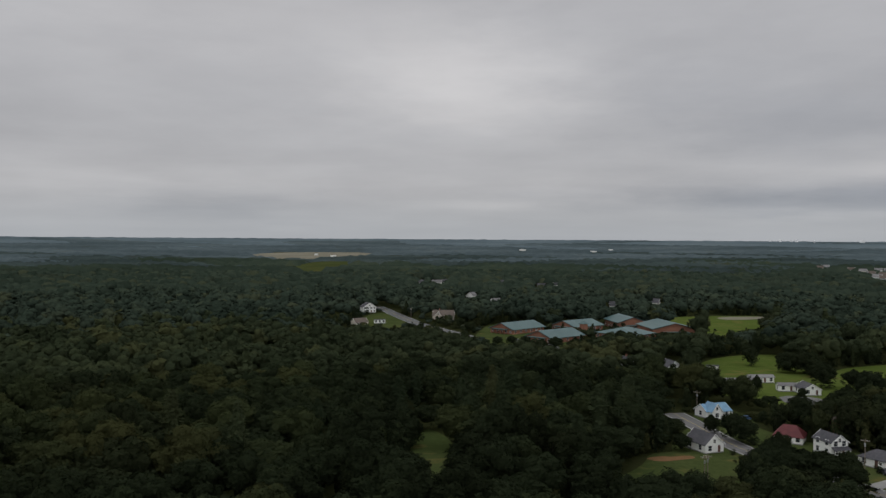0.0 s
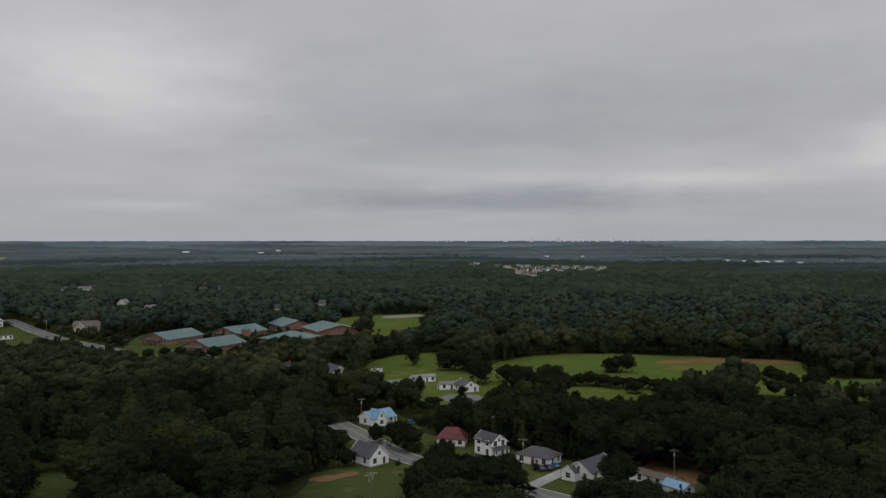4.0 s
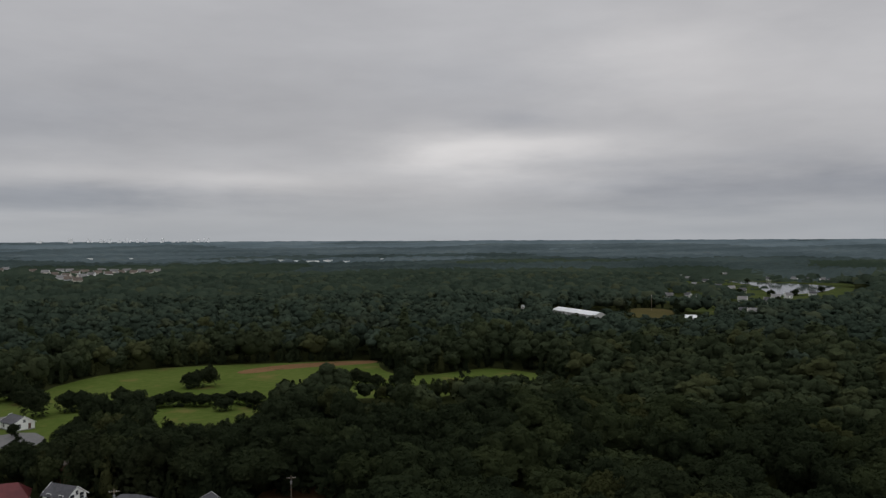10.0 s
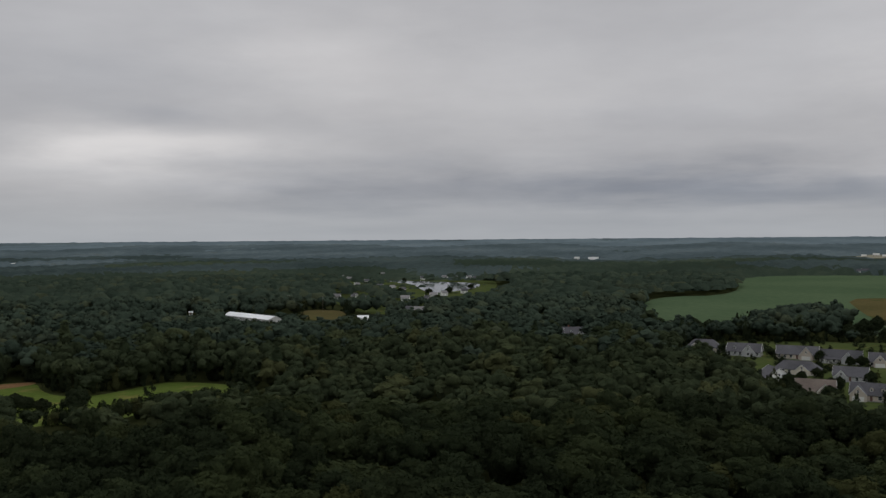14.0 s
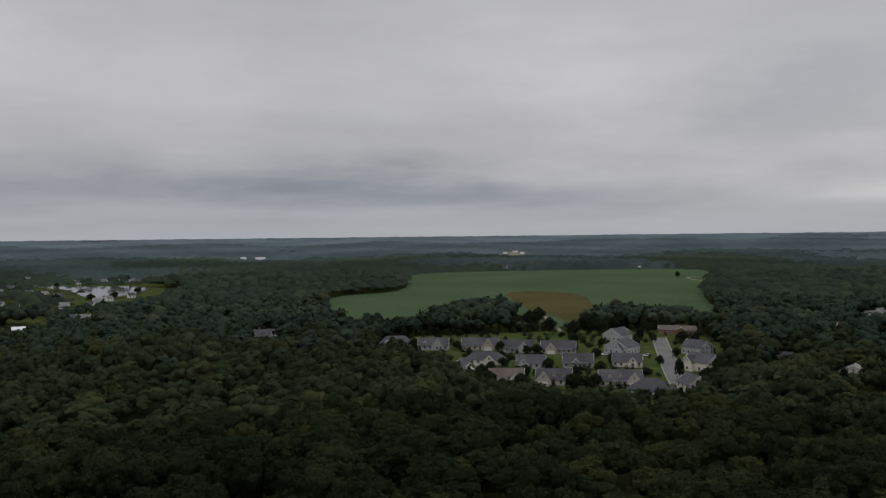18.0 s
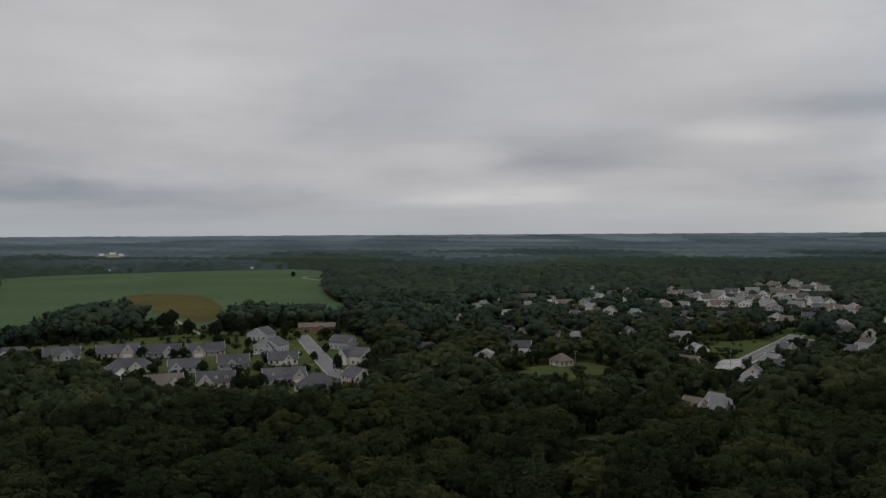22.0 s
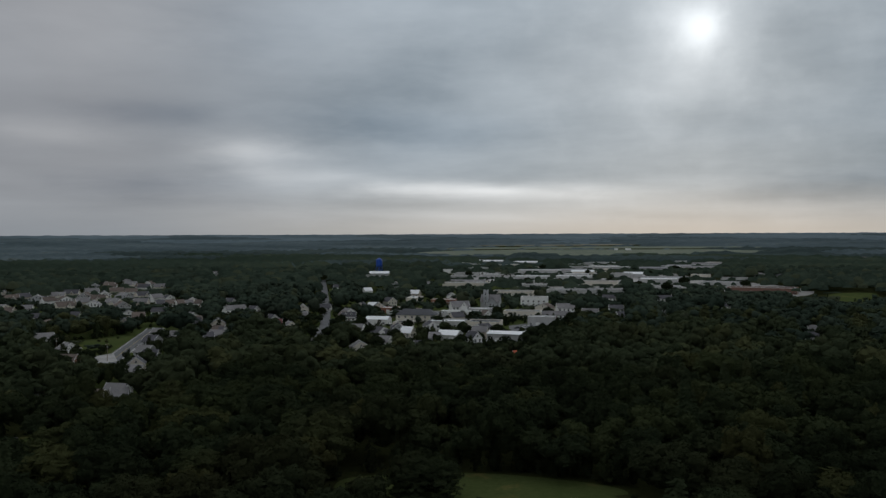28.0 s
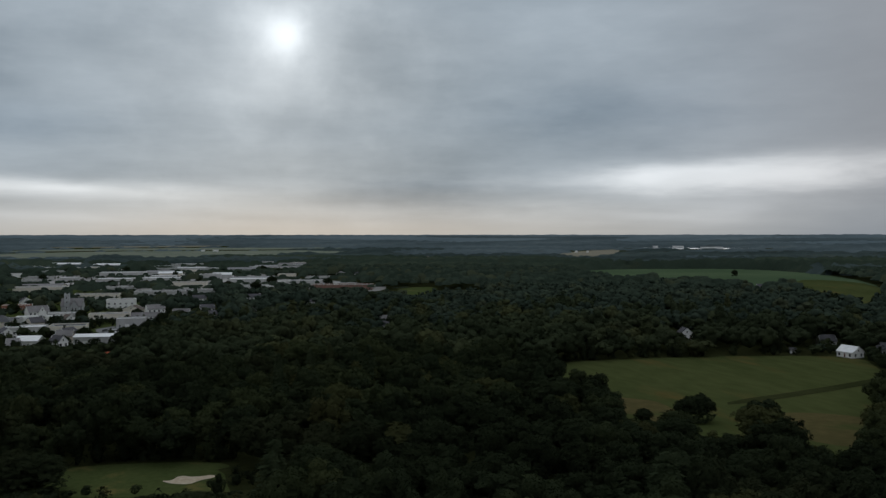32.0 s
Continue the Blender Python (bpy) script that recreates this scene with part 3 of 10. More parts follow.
field("hay_field", [(194, 443), (263, 480), (306, 459), (346, 425), (385, 395), (350, 361), (348, 335), (381, 327), (399, 321), (392, 272), (346, 263), (331, 290), (304, 289), (297, 306), (289, 316), (270, 326), (251, 334), (214, 294), (186, 300), (171, 343)], MEADOW, "bright green hay field with worn brown edge", 0.06, 2, "field", True)
field("bare_strip", [(305, 427), (344, 422), (383, 393), (371, 383), (332, 409), (298, 413)], DIRT, "dry brown strip along the edge of the hay field", 0.12, 2, "field", True)
field("bare_ground", [(154, 234), (171, 244), (175, 233), (188, 235), (180, 221), (167, 219), (158, 212), (156, 221), (146, 219)], DIRT, "bare reddish brown dirt behind houses", 0.06, 1, "dirt", True)
field("bean_field", [(1085, 96), (1126, -22), (1673, -51), (1726, -229), (1724, -548), (1647, -695), (1205, -473), (964, -341), (720, -256), (659, -205), (769, -205), (782, -170), (659, -98), (685, -63), (849, -81), (834, -27), (699, 18), (634, 54), (785, 99)], SOY, "wide dark green bean field", 0.06, 2, "field", True)
field("dry_patch", [(1072, -127), (1097, -181), (1014, -217), (798, -162), (686, -101), (767, -110), (794, -101), (876, -105)], STUBBLE, "brown dry patch in the bean field", 0.2, 1, "field", False)
field("lake", [(1495, 578), (1433, 494), (1410, 441), (1379, 364), (1220, 341), (1099, 373), (1179, 412), (1339, 473), (1382, 521)], WATER, "still pale grey lake water", 0.1, 2, "water", True)
field("paddock", [(835, 444), (826, 388), (718, 354), (729, 401)], STUBBLE, "pale dry paddock near the lake", 0.06, 2, "field", True)
field("subdivision_lawns", [(626, 61), (636, -19), (638, -58), (640, -137), (610, -164), (540, -167), (414, -98), (367, -66), (325, -6), (347, 10), (423, 26), (484, 47)], GRASS, "mown lawns between suburban houses", 0.06, 2, "grass", True)
field("backyard_lawn", [(374, -161), (375, -181), (374, -205), (352, -207), (337, -188), (332, -169), (328, -142), (348, -141)], GRASS, "green lawn among the trees", 0.06, 1, "grass", True)
field("corner_lawn", [(375, -296), (373, -386), (348, -341), (341, -299), (360, -280)], GRASS, "open green lawn beside the road", 0.06, 2, "grass", True)
field("far_bean_field", [(-635, -1289), (-812, -1348), (-1084, -1262), (-913, -797), (-513, -383), (-513, -434), (-645, -665), (-549, -759), (-503, -906)], SOY, "flat green field beyond the woods", 0.06, 2, "field", True)
field("ripening_field", [(-102, -204), (-145, -224), (-197, -224), (-279, -211), (-322, -186), (-162, -21), (-133, -9), (-124, -46), (-101, -53), (-105, -115), (-97, -168)], OLIVE, "olive green ripening crop field", 0.06, 2, "field", True)
field("clearing", [(81, -77), (39, -69), (38, -32), (33, -30), (88, -47), (79, -36)], GRASS, "dark mown grass clearing among the trees", 0.06, 2, "grass", True)
field("grass_clearing", [(118, -61), (109, -68), (82, -76), (54, -73), (37, -67), (37, -59), (113, -45)], GRASS, "dark mown grass clearing among the trees", 0.08, 2, "grass", True)
field("sand_patch", [(56, -53), (53, -52), (51, -57), (47, -54), (41, -55), (41, -52), (46, -50), (48, -47), (53, -49)], SAND, "pale sandy bare patch in the grass", 0.13, 1, "dirt", True)
field("far_farmland", [(661, -2481), (707, -2862), (282, -3094), (-116, -3063), (-343, -3108), (-544, -2870), (-360, -2670), (-73, -2519), (253, -2458)], HAZE_FIELD, "green farmland near the horizon, paled for haze", 0.3, 2, "field", True)
field("far_farm_strip", [(708, -3128), (439, -3331), (-89, -3422), (-583, -3345), (-533, -3176), (200, -3173), (627, -3057)], HAZE_FIELD, "strip of farmland near the horizon, paled for haze", 0.3, 2, "field", True)
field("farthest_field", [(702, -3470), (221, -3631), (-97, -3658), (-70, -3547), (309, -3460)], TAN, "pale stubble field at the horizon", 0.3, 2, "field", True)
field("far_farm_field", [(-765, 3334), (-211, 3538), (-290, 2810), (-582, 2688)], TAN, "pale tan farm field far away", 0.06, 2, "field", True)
field("far_green_field", [(-396, 2522), (-235, 2607), (-218, 1622), (-327, 1809)], OLIVE, "green farm field far away", 0.06, 2, "field", True)
field("park", [(-199, -864), (-274, -903), (-217, -737), (-182, -754)], GRASS, "flat green park lawn beside the town", 0.06, 2, "grass", True)
road("country_road", [(91, 334), (94, 309), (95, 290), (99, 269), (117, 227), (123, 213)], 9.5, "pale grey asphalt road with worn markings", material=OLD_ASPHALT)
road("far_road", [(-64, 864), (-24, 704), (-11, 668), (24, 586)], 12.0, "grey asphalt road passing the school")
road("subdivision_street", [(583, -135), (530, -116), (440, -84), (403, -72)], 9.0, "curving grey residential street with pale kerbs", kerb=True, marks=False, material=OLD_ASPHALT, clear=4)
road("main_street", [(227, -348), (238, -397), (256, -460), (315, -636), (375, -807), (468, -1073)], 7.5, "straight grey town street lined with trees", kerb=False, marks=False, clear=1)
road("town_road", [(306, -246), (328, -299), (364, -390), (373, -411)], 9.5, "wide grey road with white markings", kerb=True, clear=5)
field("road_side_lawns", [(89, 312), (112, 324), (119, 293), (129, 280), (137, 265), (144, 251), (151, 237), (176, 224), (161, 203), (112, 226), (88, 243), (67, 259)], GRASS, "mown lawns round houses beside the country road", 0.04, 2, "grass", True)
field("trailer_lawns", [(138, 453), (189, 475), (186, 387), (175, 344), (152, 338), (143, 364), (126, 390)], MEADOW, "green lawns round mobile homes", 0.05, 2, "grass", True)
field("house_lawn", [(95, 329), (115, 356), (121, 319), (105, 287), (97, 303)], GRASS, "lawn round the blue roofed house", 0.05, 2, "grass", True)
field("gravel_lot", [(149, 374), (166, 371), (163, 352), (149, 343), (145, 356)], OLD_ASPHALT, "pale grey gravel lot", 0.12, 1, "gravel lot", True)
road("driveway", [(116, 230), (125, 236), (137, 243)], 4.5, "pale grey driveway", marks=False, material=CONCRETE, clear=1)
field("neighbourhood_lawns", [(807, -505), (778, -761), (660, -932), (408, -639), (270, -408), (237, -176), (238, -136), (340, -217), (421, -225)], GRASS, "lawns and gardens between neighbourhood houses", 0.03, 2, "grass", False)
PARTLY.append(([(807, -505), (778, -761), (660, -932), (408, -639), (270, -408), (237, -176), (238, -136), (340, -217), (421, -225)], 0.95))
field("town_ground", [(335, -598), (487, -1347), (369, -1634), (100, -1058), (77, -552), (88, -354), (175, -305), (242, -354)], GRASS, "paved lots and gardens of the town", 0.03, 2, "grass", False)
PARTLY.append(([(335, -598), (487, -1347), (369, -1634), (100, -1058), (77, -552), (88, -354), (175, -305), (242, -354)], 0.6))
field("estate_ground", [(985, 2226), (1210, 1823), (941, 1421), (711, 1304), (765, 1703)], GRASS, "lawns of the far estate", 0.03, 2, "grass", False)
PARTLY.append(([(985, 2226), (1210, 1823), (941, 1421), (711, 1304), (765, 1703)], 0.35))
field("lakeside_lawns", [(1531, 696), (1627, 412), (1339, 325), (927, 281), (755, 308), (867, 428)], GRASS, "lawns round lakeside houses", 0.03, 2, "grass", False)
PARTLY.append(([(1531, 696), (1627, 412), (1339, 325), (927, 281), (755, 308), (867, 428)], 0.45))
field("industrial_lots", [(394, -1632), (142, -1950), (-51, -1736), (-71, -1240), (-214, -969), (-176, -800), (-63, -784), (93, -907), (233, -1013)], CONCRETE, "pale paved lots between industrial halls", 0.07, 2, "paving", False)
PARTLY.append(([(394, -1632), (142, -1950), (-51, -1736), (-71, -1240), (-214, -969), (-176, -800), (-63, -784), (93, -907), (233, -1013)], 0.45))
field("parking_lot", [(332, -268), (327, -285), (307, -257), (310, -240)], CONCRETE, "pale concrete parking lot beside the road", 0.13, 0, "parking lot", True)
field("school_parking", [(42, 599), (62, 579), (77, 545), (72, 528), (51, 568)], ASPHALT, "grey parking lot before the school", 0.12, 2, "parking lot", True)
field("far_lake", [(2754, 368), (2992, 311), (2945, 251), (2709, 255)], WATER, "far pale lake in the woods", 0.2, 2, "water", True)
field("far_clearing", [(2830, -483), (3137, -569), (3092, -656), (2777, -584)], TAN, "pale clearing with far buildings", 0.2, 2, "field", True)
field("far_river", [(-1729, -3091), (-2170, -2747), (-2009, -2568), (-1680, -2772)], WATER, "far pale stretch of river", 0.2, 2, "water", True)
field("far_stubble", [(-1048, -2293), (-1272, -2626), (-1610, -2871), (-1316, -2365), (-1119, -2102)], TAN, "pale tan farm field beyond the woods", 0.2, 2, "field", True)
field("ball_field", [(248, 766), (308, 775), (309, 763), (275, 741), (247, 737)], TAN, "pale tan ball field beyond the school", 0.14, 2, "field", False)
field("bare_earth", [(62, 263), (68, 266), (71, 265), (78, 267), (79, 263), (72, 261), (68, 259), (64, 260)], DIRT, "strip of bare orange earth beside the lawn", 0.13, 2, "dirt", False)
field("dry_edge", [(-118, -136), (-128, -123), (-137, -112), (-130, -85), (-118, -72), (-112, -90), (-111, -127)], STUBBLE, "dry brown edge of the crop field", 0.13, 2, "field", False)
field("dry_corner", [(-146, -76), (-175, -82), (-200, -60), (-167, -26), (-151, -30), (-144, -63)], STUBBLE, "dry brown corner of the crop field", 0.13, 2, "field", False)
field("ditch", [(-163, -105), (-213, -117), (-274, -136), (-262, -124), (-204, -107), (-158, -97)], SOIL, "dark ditch across the crop field", 0.16, 1, "ditch", False)
field("olive_field", [(-858, -950), (-891, -774), (-505, -375), (-541, -465)], OLIVE, "olive field beside the far woods", 0.1, 2, "field", True)
field("town_parking", [(115, -470), (92, -503), (81, -449), (107, -413)], ASPHALT, "grey parking lot between town buildings", 0.12, 0, "parking lot", True)
field("side_parking", [(206, -464), (198, -478), (174, -413), (183, -391)], ASPHALT, "grey parking lot beside a white hall", 0.12, 0, "parking lot", True)
road("farm_track", [(830, -111), (718, -92), (625, -78)], 3.2, "pale sandy farm track", marks=False, material=TAN, clear=2)
road("field_track", [(1219, -480), (1293, -480), (1365, -503), (1385, -555)], 5.0, "pale sandy track in the field", marks=False, material=TAN, clear=2)


# ---- buildings ----
BUILT = []
FIELD_TREES = []
SIGHT = []
TOWER = surface("pale_tower_facade", (0.78, 0.79, 0.80), (0.86, 0.86, 0.87), 0.5, 0.2, 0.02)
ROOFS["orange"] = surface("orange_red_roof", (0.38, 0.08, 0.03), (0.48, 0.12, 0.05), 0.6, 1, 0.1)


def window_on(parent, x, y, z, face, w=1.35, h=1.6):
    """A framed window on a wall. face: degrees that its outside is turned from -y."""
    key = ("window", w, h)
    f = Shape().box(-w / 2 - .1, w / 2 + .1, -.09, .05, -h / 2 - .1, -h / 2).box(-w / 2 - .1, w / 2 + .1, -.09, .05, h / 2, h / 2 + .1)
    f.box(-w / 2 - .1, -w / 2, -.09, .05, -h / 2, h / 2).box(w / 2, w / 2 + .1, -.09, .05, -h / 2, h / 2).box(-w / 2, w / 2, -.07, .05, -.04, .04)
    ob = part("window", f, TRIM, parent, m=pose(x, y, z, 0, 0, face), key=key)
    part("pane", Shape().box(-w / 2, w / 2, -.045, .03, -h / 2, h / 2), GLASS, ob, key=("pane", w, h))
    return ob


def porch_on(parent, x0, x1, y, depth, h, posts, roof_mat, base=0.4):
    part("porch_floor", Shape().box(x0, x1, y - depth, y, 0, base), CONCRETE, parent)
    s = Shape().solid([(x0 - .2, y - depth - .2, h), (x1 + .2, y - depth - .2, h), (x1 + .2, y, h + .8), (x0 - .2, y, h + .8),
                       (x0 - .2, y - depth - .2, h + .15), (x1 + .2, y - depth - .2, h + .15), (x1 + .2, y, h + .95), (x0 - .2, y, h + .95)],
                      [(3, 2, 1, 0), (4, 5, 6, 7), (0, 1, 5, 4), (1, 2, 6, 5), (2, 3, 7, 6), (3, 0, 4, 7)])
    part("porch_roof", s, roof_mat, parent)
    for k in range(posts):
        px = x0 + .15 + (x1 - x0 - .3) * k / (posts - 1)
        part("porch_post", Shape().box(-.11, .11, -.11, .11, base, h), TRIM, parent, m=pose(px, y - depth + .15, 0), key=("post", base, h))


def house(name, label, x, y, rz, w, d, eave, peak, wall="white", roof="shingle", along="x", hip=0.0, wing=None, dormers=0, porch=None,
          chimney=False, garage=None, rows=1, group="", category="house", door=True, side_windows=True, room=1.0):
    """A house whose front faces -y. w: along the front, d: depth. wing: (offset, width, jut, eave, peak), a gable that juts to the front."""
    root = tagged(new(name), label, category, group=group)
    root.matrix_world = pose(x, y, float(rise(x, y)), 0, 0, rz)
    W, R = WALLS[wall], ROOFS[roof]
    x0, x1, y0, y1 = -w / 2, w / 2, -d / 2, d / 2
    part("foundation", Shape().box(x0 - .05, x1 + .05, y0 - .05, y1 + .05, -0.3, 0.35), CONCRETE, root)
    s = Shape()
    if hip:
        s.box(x0, x1, y0, y1, 0.35, eave)
    else:
        s.gable(x0, x1, y0, y1, eave, peak - eave, along, 0.35)
    part("wall", s, W, root)
    part("roof", Shape().roof(x0, x1, y0, y1, eave, peak - eave, along, hip=hip), R, root)
    if not hip and peak - eave > 1.5:
        half = (d if along == "x" else w) / 2
        board = rake(-half - .45, half + .45, -.47, eave - .1 - .45 * (peak - eave) / half, peak + .05)
        for turn in (0, 180) if along == "y" else (90, -90):
            out = d / 2 if along == "y" else w / 2
            part("fascia", Shape().solid(*board), TRIM, root, "white gable trim", pose(0, 0, 0, 0, 0, turn) @ pose(0, -out, 0), ("fascia", round(half, 2), eave, peak))
    taken = []
    if wing:
        wx, ww, jut, we, wp = wing
        part("wing_wall", Shape().gable(wx - ww / 2, wx + ww / 2, y0 - jut, y0 + 1.0, we, wp - we, "y", 0.0), W, root)
        part("wing_roof", Shape().roof(wx - ww / 2, wx + ww / 2, y0 - jut, y0 + d * 0.42, we, wp - we, "y", over=0.4), R, root)
        part("fascia", Shape().solid(*rake(wx - ww / 2 - .4, wx + ww / 2 + .4, y0 - jut - .47, we - .12 - .4 * (wp - we) / (ww / 2), wp + .05)), TRIM, root, "white gable trim")
        taken.append((wx - ww / 2, wx + ww / 2))
        if garage == "wing":
            part("garage_door", Shape().box(-2.4, 2.4, -.06, .05, 0, 2.2), GARAGE, root, "white panelled garage door", pose(wx, y0 - jut, 0.05), ("garage", 4.8))
        else:
            window_on(root, wx, y0 - jut, 1.7, 0, 1.6, 1.4)
        if wp > 4.6:
            window_on(root, wx, y0 - jut, we + (wp - we) * .35, 0, 0.9, 1.1)
    if garage == "front":
        gx = x1 - 3.2
        part("garage_door", Shape().box(-2.4, 2.4, -.06, .05, 0, 2.2), GARAGE, root, "white panelled garage door", pose(gx, y0, 0.05), ("garage", 4.8))
        taken.append((gx - 2.8, gx + 2.8))
    if porch:
        porch_on(root, porch[0], porch[1], y0, porch[2], 2.6, porch[3], R)
    n = max(1, int(w / 3.0))
    for k in range(n):
        px = x0 + w * (k + .5) / n
        if any(a - .7 < px < b + .7 for a, b in taken):
            continue
        for row in range(rows):
            z = 1.75 + 2.75 * row
            if door and row == 0 and k == n // 2:
                part("door", Shape().box(-.5, .5, -.06, .05, 0, 2.1), DOOR, root, m=pose(px, y0, .38), key=("door", wall))
            elif z + .8 < eave + (0 if along == "x" or hip else 3):
                window_on(root, px, y0, z, 0)
    if along == "y" and not hip and peak - eave > 1.8:
        window_on(root, 0, y0, eave + (peak - eave) * .3, 0, 0.9, 1.1)
    if side_windows and math.hypot(x - 20, y - 85) < 560:
        for sx, face in ((x0, -90), (x1, 90)):
            m = max(1, int(d / 3.6))
            for k in range(m):
                for row in range(rows):
                    window_on(root, sx, y0 + d * (k + .5) / m, 1.75 + 2.75 * row, face)
            if along == "x" and not hip and peak - eave > 2.2:
                window_on(root, sx, 0, eave + (peak - eave) * .3, face, 0.9, 1.1)
    for k in range(dormers):
        dx = x0 + w * (k + .5) / dormers * .8 + w * .1
        if wing and abs(dx - wing[0]) < wing[1] / 2 + .5:
            continue
        dz = eave + (peak - eave) * .28
        part("dormer", Shape().gable(-.8, .8, 0, d * .3, 1.25, .65, "y"), W, root, m=pose(dx, y0 + d * .14, dz), key=("dormer", wall, round(d, 1)))
        part("dormer_roof", Shape().roof(-.8, .8, 0, d * .3, 1.25, .65, "y", over=.25, thick=.1), R, root, m=pose(dx, y0 + d * .14, dz), key=("dormer_roof", roof, round(d, 1)))
        window_on(root, dx, y0 + d * .14, dz + .75, 0, 0.7, 0.9)
    if chimney:
        cx = x0 + w * .3 if along == "x" else 0
        cy = .4 if along == "x" else d * .2
        part("chimney", Shape().box(cx - .45, cx + .45, cy - .35, cy + .35, eave, peak + 1.1).box(cx - .52, cx + .52, cy - .42, cy + .42, peak + 1.1, peak + 1.28), WALLS["brick"], root, "brick chimney")
    BUILT.append((x, y, (max(w, d) * .5 + 2.5) * room))
    return root


def rake(x0, x1, y, low, top):
    """The white boards along a gable's edge."""
    m = (x0 + x1) / 2
    p = [(x0, y, low), (m, y, top), (x1, y, low), (x1, y, low + .28), (m, y, top + .28), (x0, y, low + .28)]
    p += [(a, b + .08, c) for a, b, c in p]
    return p, [(0, 1, 4, 5), (1, 2, 3, 4), (11, 10, 7, 6), (10, 9, 8, 7), (5, 4, 10, 11), (4, 3, 9, 10), (0, 6, 7, 1), (1, 7, 8, 2)]


def hall(name, label, x, y, rz, w, d, h, wall="metal", roof="grey", gable=0.0, hip=False, rows=1, group="", category="building"):
    """A hall or shop: walls with openings, and a flat roof behind a parapet, or a low pitched one."""
    root = tagged(new(name), label, category, group=group)
    root.matrix_world = pose(x, y, float(rise(x, y)), 0, 0, rz)
    W, R = WALLS[wall], ROOFS[roof]
    x0, x1, y0, y1 = -w / 2, w / 2, -d / 2, d / 2
    far = math.hypot(x - 20, y - 85) > 1000
    if gable:
        part("wall", Shape().gable(x0, x1, y0, y1, h, gable, "x", -0.3), W, root)
        part("roof", Shape().roof(x0, x1, y0, y1, h, gable, "x", over=.5, thick=.2), R, root)
    elif hip:
        part("wall", Shape().box(x0, x1, y0, y1, -1.2, h), W, root)
        part("roof", Shape().roof(x0, x1, y0, y1, h, min(4.0, d * .28), "x", over=.6, hip=d * .4), R, root)
    else:
        s = Shape().box(x0, x1, y0, y0 + .3, -1.2, h + .7).box(x0, x1, y1 - .3, y1, -1.2, h + .7).box(x0, x0 + .3, y0 + .3, y1 - .3, -1.2, h + .7).box(x1 - .3, x1, y0 + .3, y1 - .3, -1.2, h + .7)
        part("wall", s, W, root)
        part("roof", Shape().box(x0 + .3, x1 - .3, y0 + .3, y1 - .3, h - .2, h + .1), R, root)
        for a, b in ((y0 - .08, y0 + .38), (y1 - .38, y1 + .08)):
            part("coping", Shape().box(x0 - .08, x1 + .08, a, b, h + .7, h + .82), TRIM, root, "pale coping")
        if not far:
            q = random.Random(int(abs(x) * 7 + abs(y)))
            for k in range(max(1, int(w / 14))):
                part("roof_unit", Shape().box(-1.1, 1.1, -.8, .8, 0, 1.1).box(-.7, .7, -.5, .5, 1.1, 1.25), STEEL, root, "grey rooftop unit",
                     pose(q.uniform(x0 + 2, x1 - 2), q.uniform(y0 + 2, y1 - 2), h + .1, 0, 0, q.choice((0, 90))), ("roof_unit",))
    if not far:
        n = max(2, int(w / 4.5))
        for k in range(n):
            px = x0 + w * (k + .5) / n
            for row in range(rows):
                if row == 0 and k % 4 == 1:
                    part("shutter_door", Shape().box(-1.5, 1.5, -.06, .05, 0, 2.9), GARAGE, root, "pale roller door", pose(px, y0, 0.05), ("shutter",))
                else:
                    window_on(root, px, y0, 1.8 + 2.9 * row, 0, 1.6, 1.3)
        for sx, face in ((x0, -90), (x1, 90)):
            for k in range(max(1, int(d / 6))):
                window_on(root, sx, y0 + d * (k + .5) / max(1, int(d / 6)), 1.8, face, 1.6, 1.3)
    BUILT.append((x, y, min(w, d) * .5 + 4))
    if w > d:
        c, s_ = math.cos(radians(rz)), math.sin(radians(rz))
        KEEP_OFF.append(([(x - c * w / 2, y - s_ * w / 2), (x + c * w / 2, y + s_ * w / 2)], d / 2 + 4))
    return root


def car(label, x, y, rz, paint):
    """A parked car: body with cabin, glass band and four wheels."""
    root = tagged(new("car"), label, "car")
    root.matrix_world = pose(x, y, 0.1, 0, 0, rz)
    side = [(-2.2, .45), (-2.25, .8), (-2.1, 1.0), (-1.2, 1.08), (1.9, 1.05), (2.2, .9), (2.25, .45)]
    n = len(side)
    part("body", Shape().solid([(a, -.88, b) for a, b in side] + [(a, .88, b) for a, b in side],
                               [tuple(range(n)), tuple(reversed(range(n, 2 * n)))] + [(k, n + k, n + (k + 1) % n, (k + 1) % n) for k in range(n)]), CAR_PAINTS[paint], root, key=("car", paint))
    part("cabin", Shape().solid([(-1.15, -.8, 1.06), (1.75, -.8, 1.04), (1.35, -.66, 1.5), (-.5, -.66, 1.52), (-1.15, .8, 1.06), (1.75, .8, 1.04), (1.35, .66, 1.5), (-.5, .66, 1.52)],
                                [(0, 1, 2, 3), (7, 6, 5, 4), (0, 3, 7, 4), (1, 5, 6, 2)]), GLASS, root, "dark tinted windows", key=("cabin",))
    part("car_roof", Shape().box(-.52, 1.36, -.68, .68, 1.5, 1.56), CAR_PAINTS[paint], root, key=("car_roof", paint))
    for wx in (-1.4, 1.4):
        for wy in (-.85, .85):
            wheel = part("wheel", Shape().tube(0, 0, -.11, .11, .34, .34, 12), TYRE, root, m=pose(wx, wy, .34, 90, 0, 0), key=("wheel",))
            part("rim", Shape().tube(0, 0, -.125, .125, .2, .2, 10), STEEL, wheel, key=("rim",))


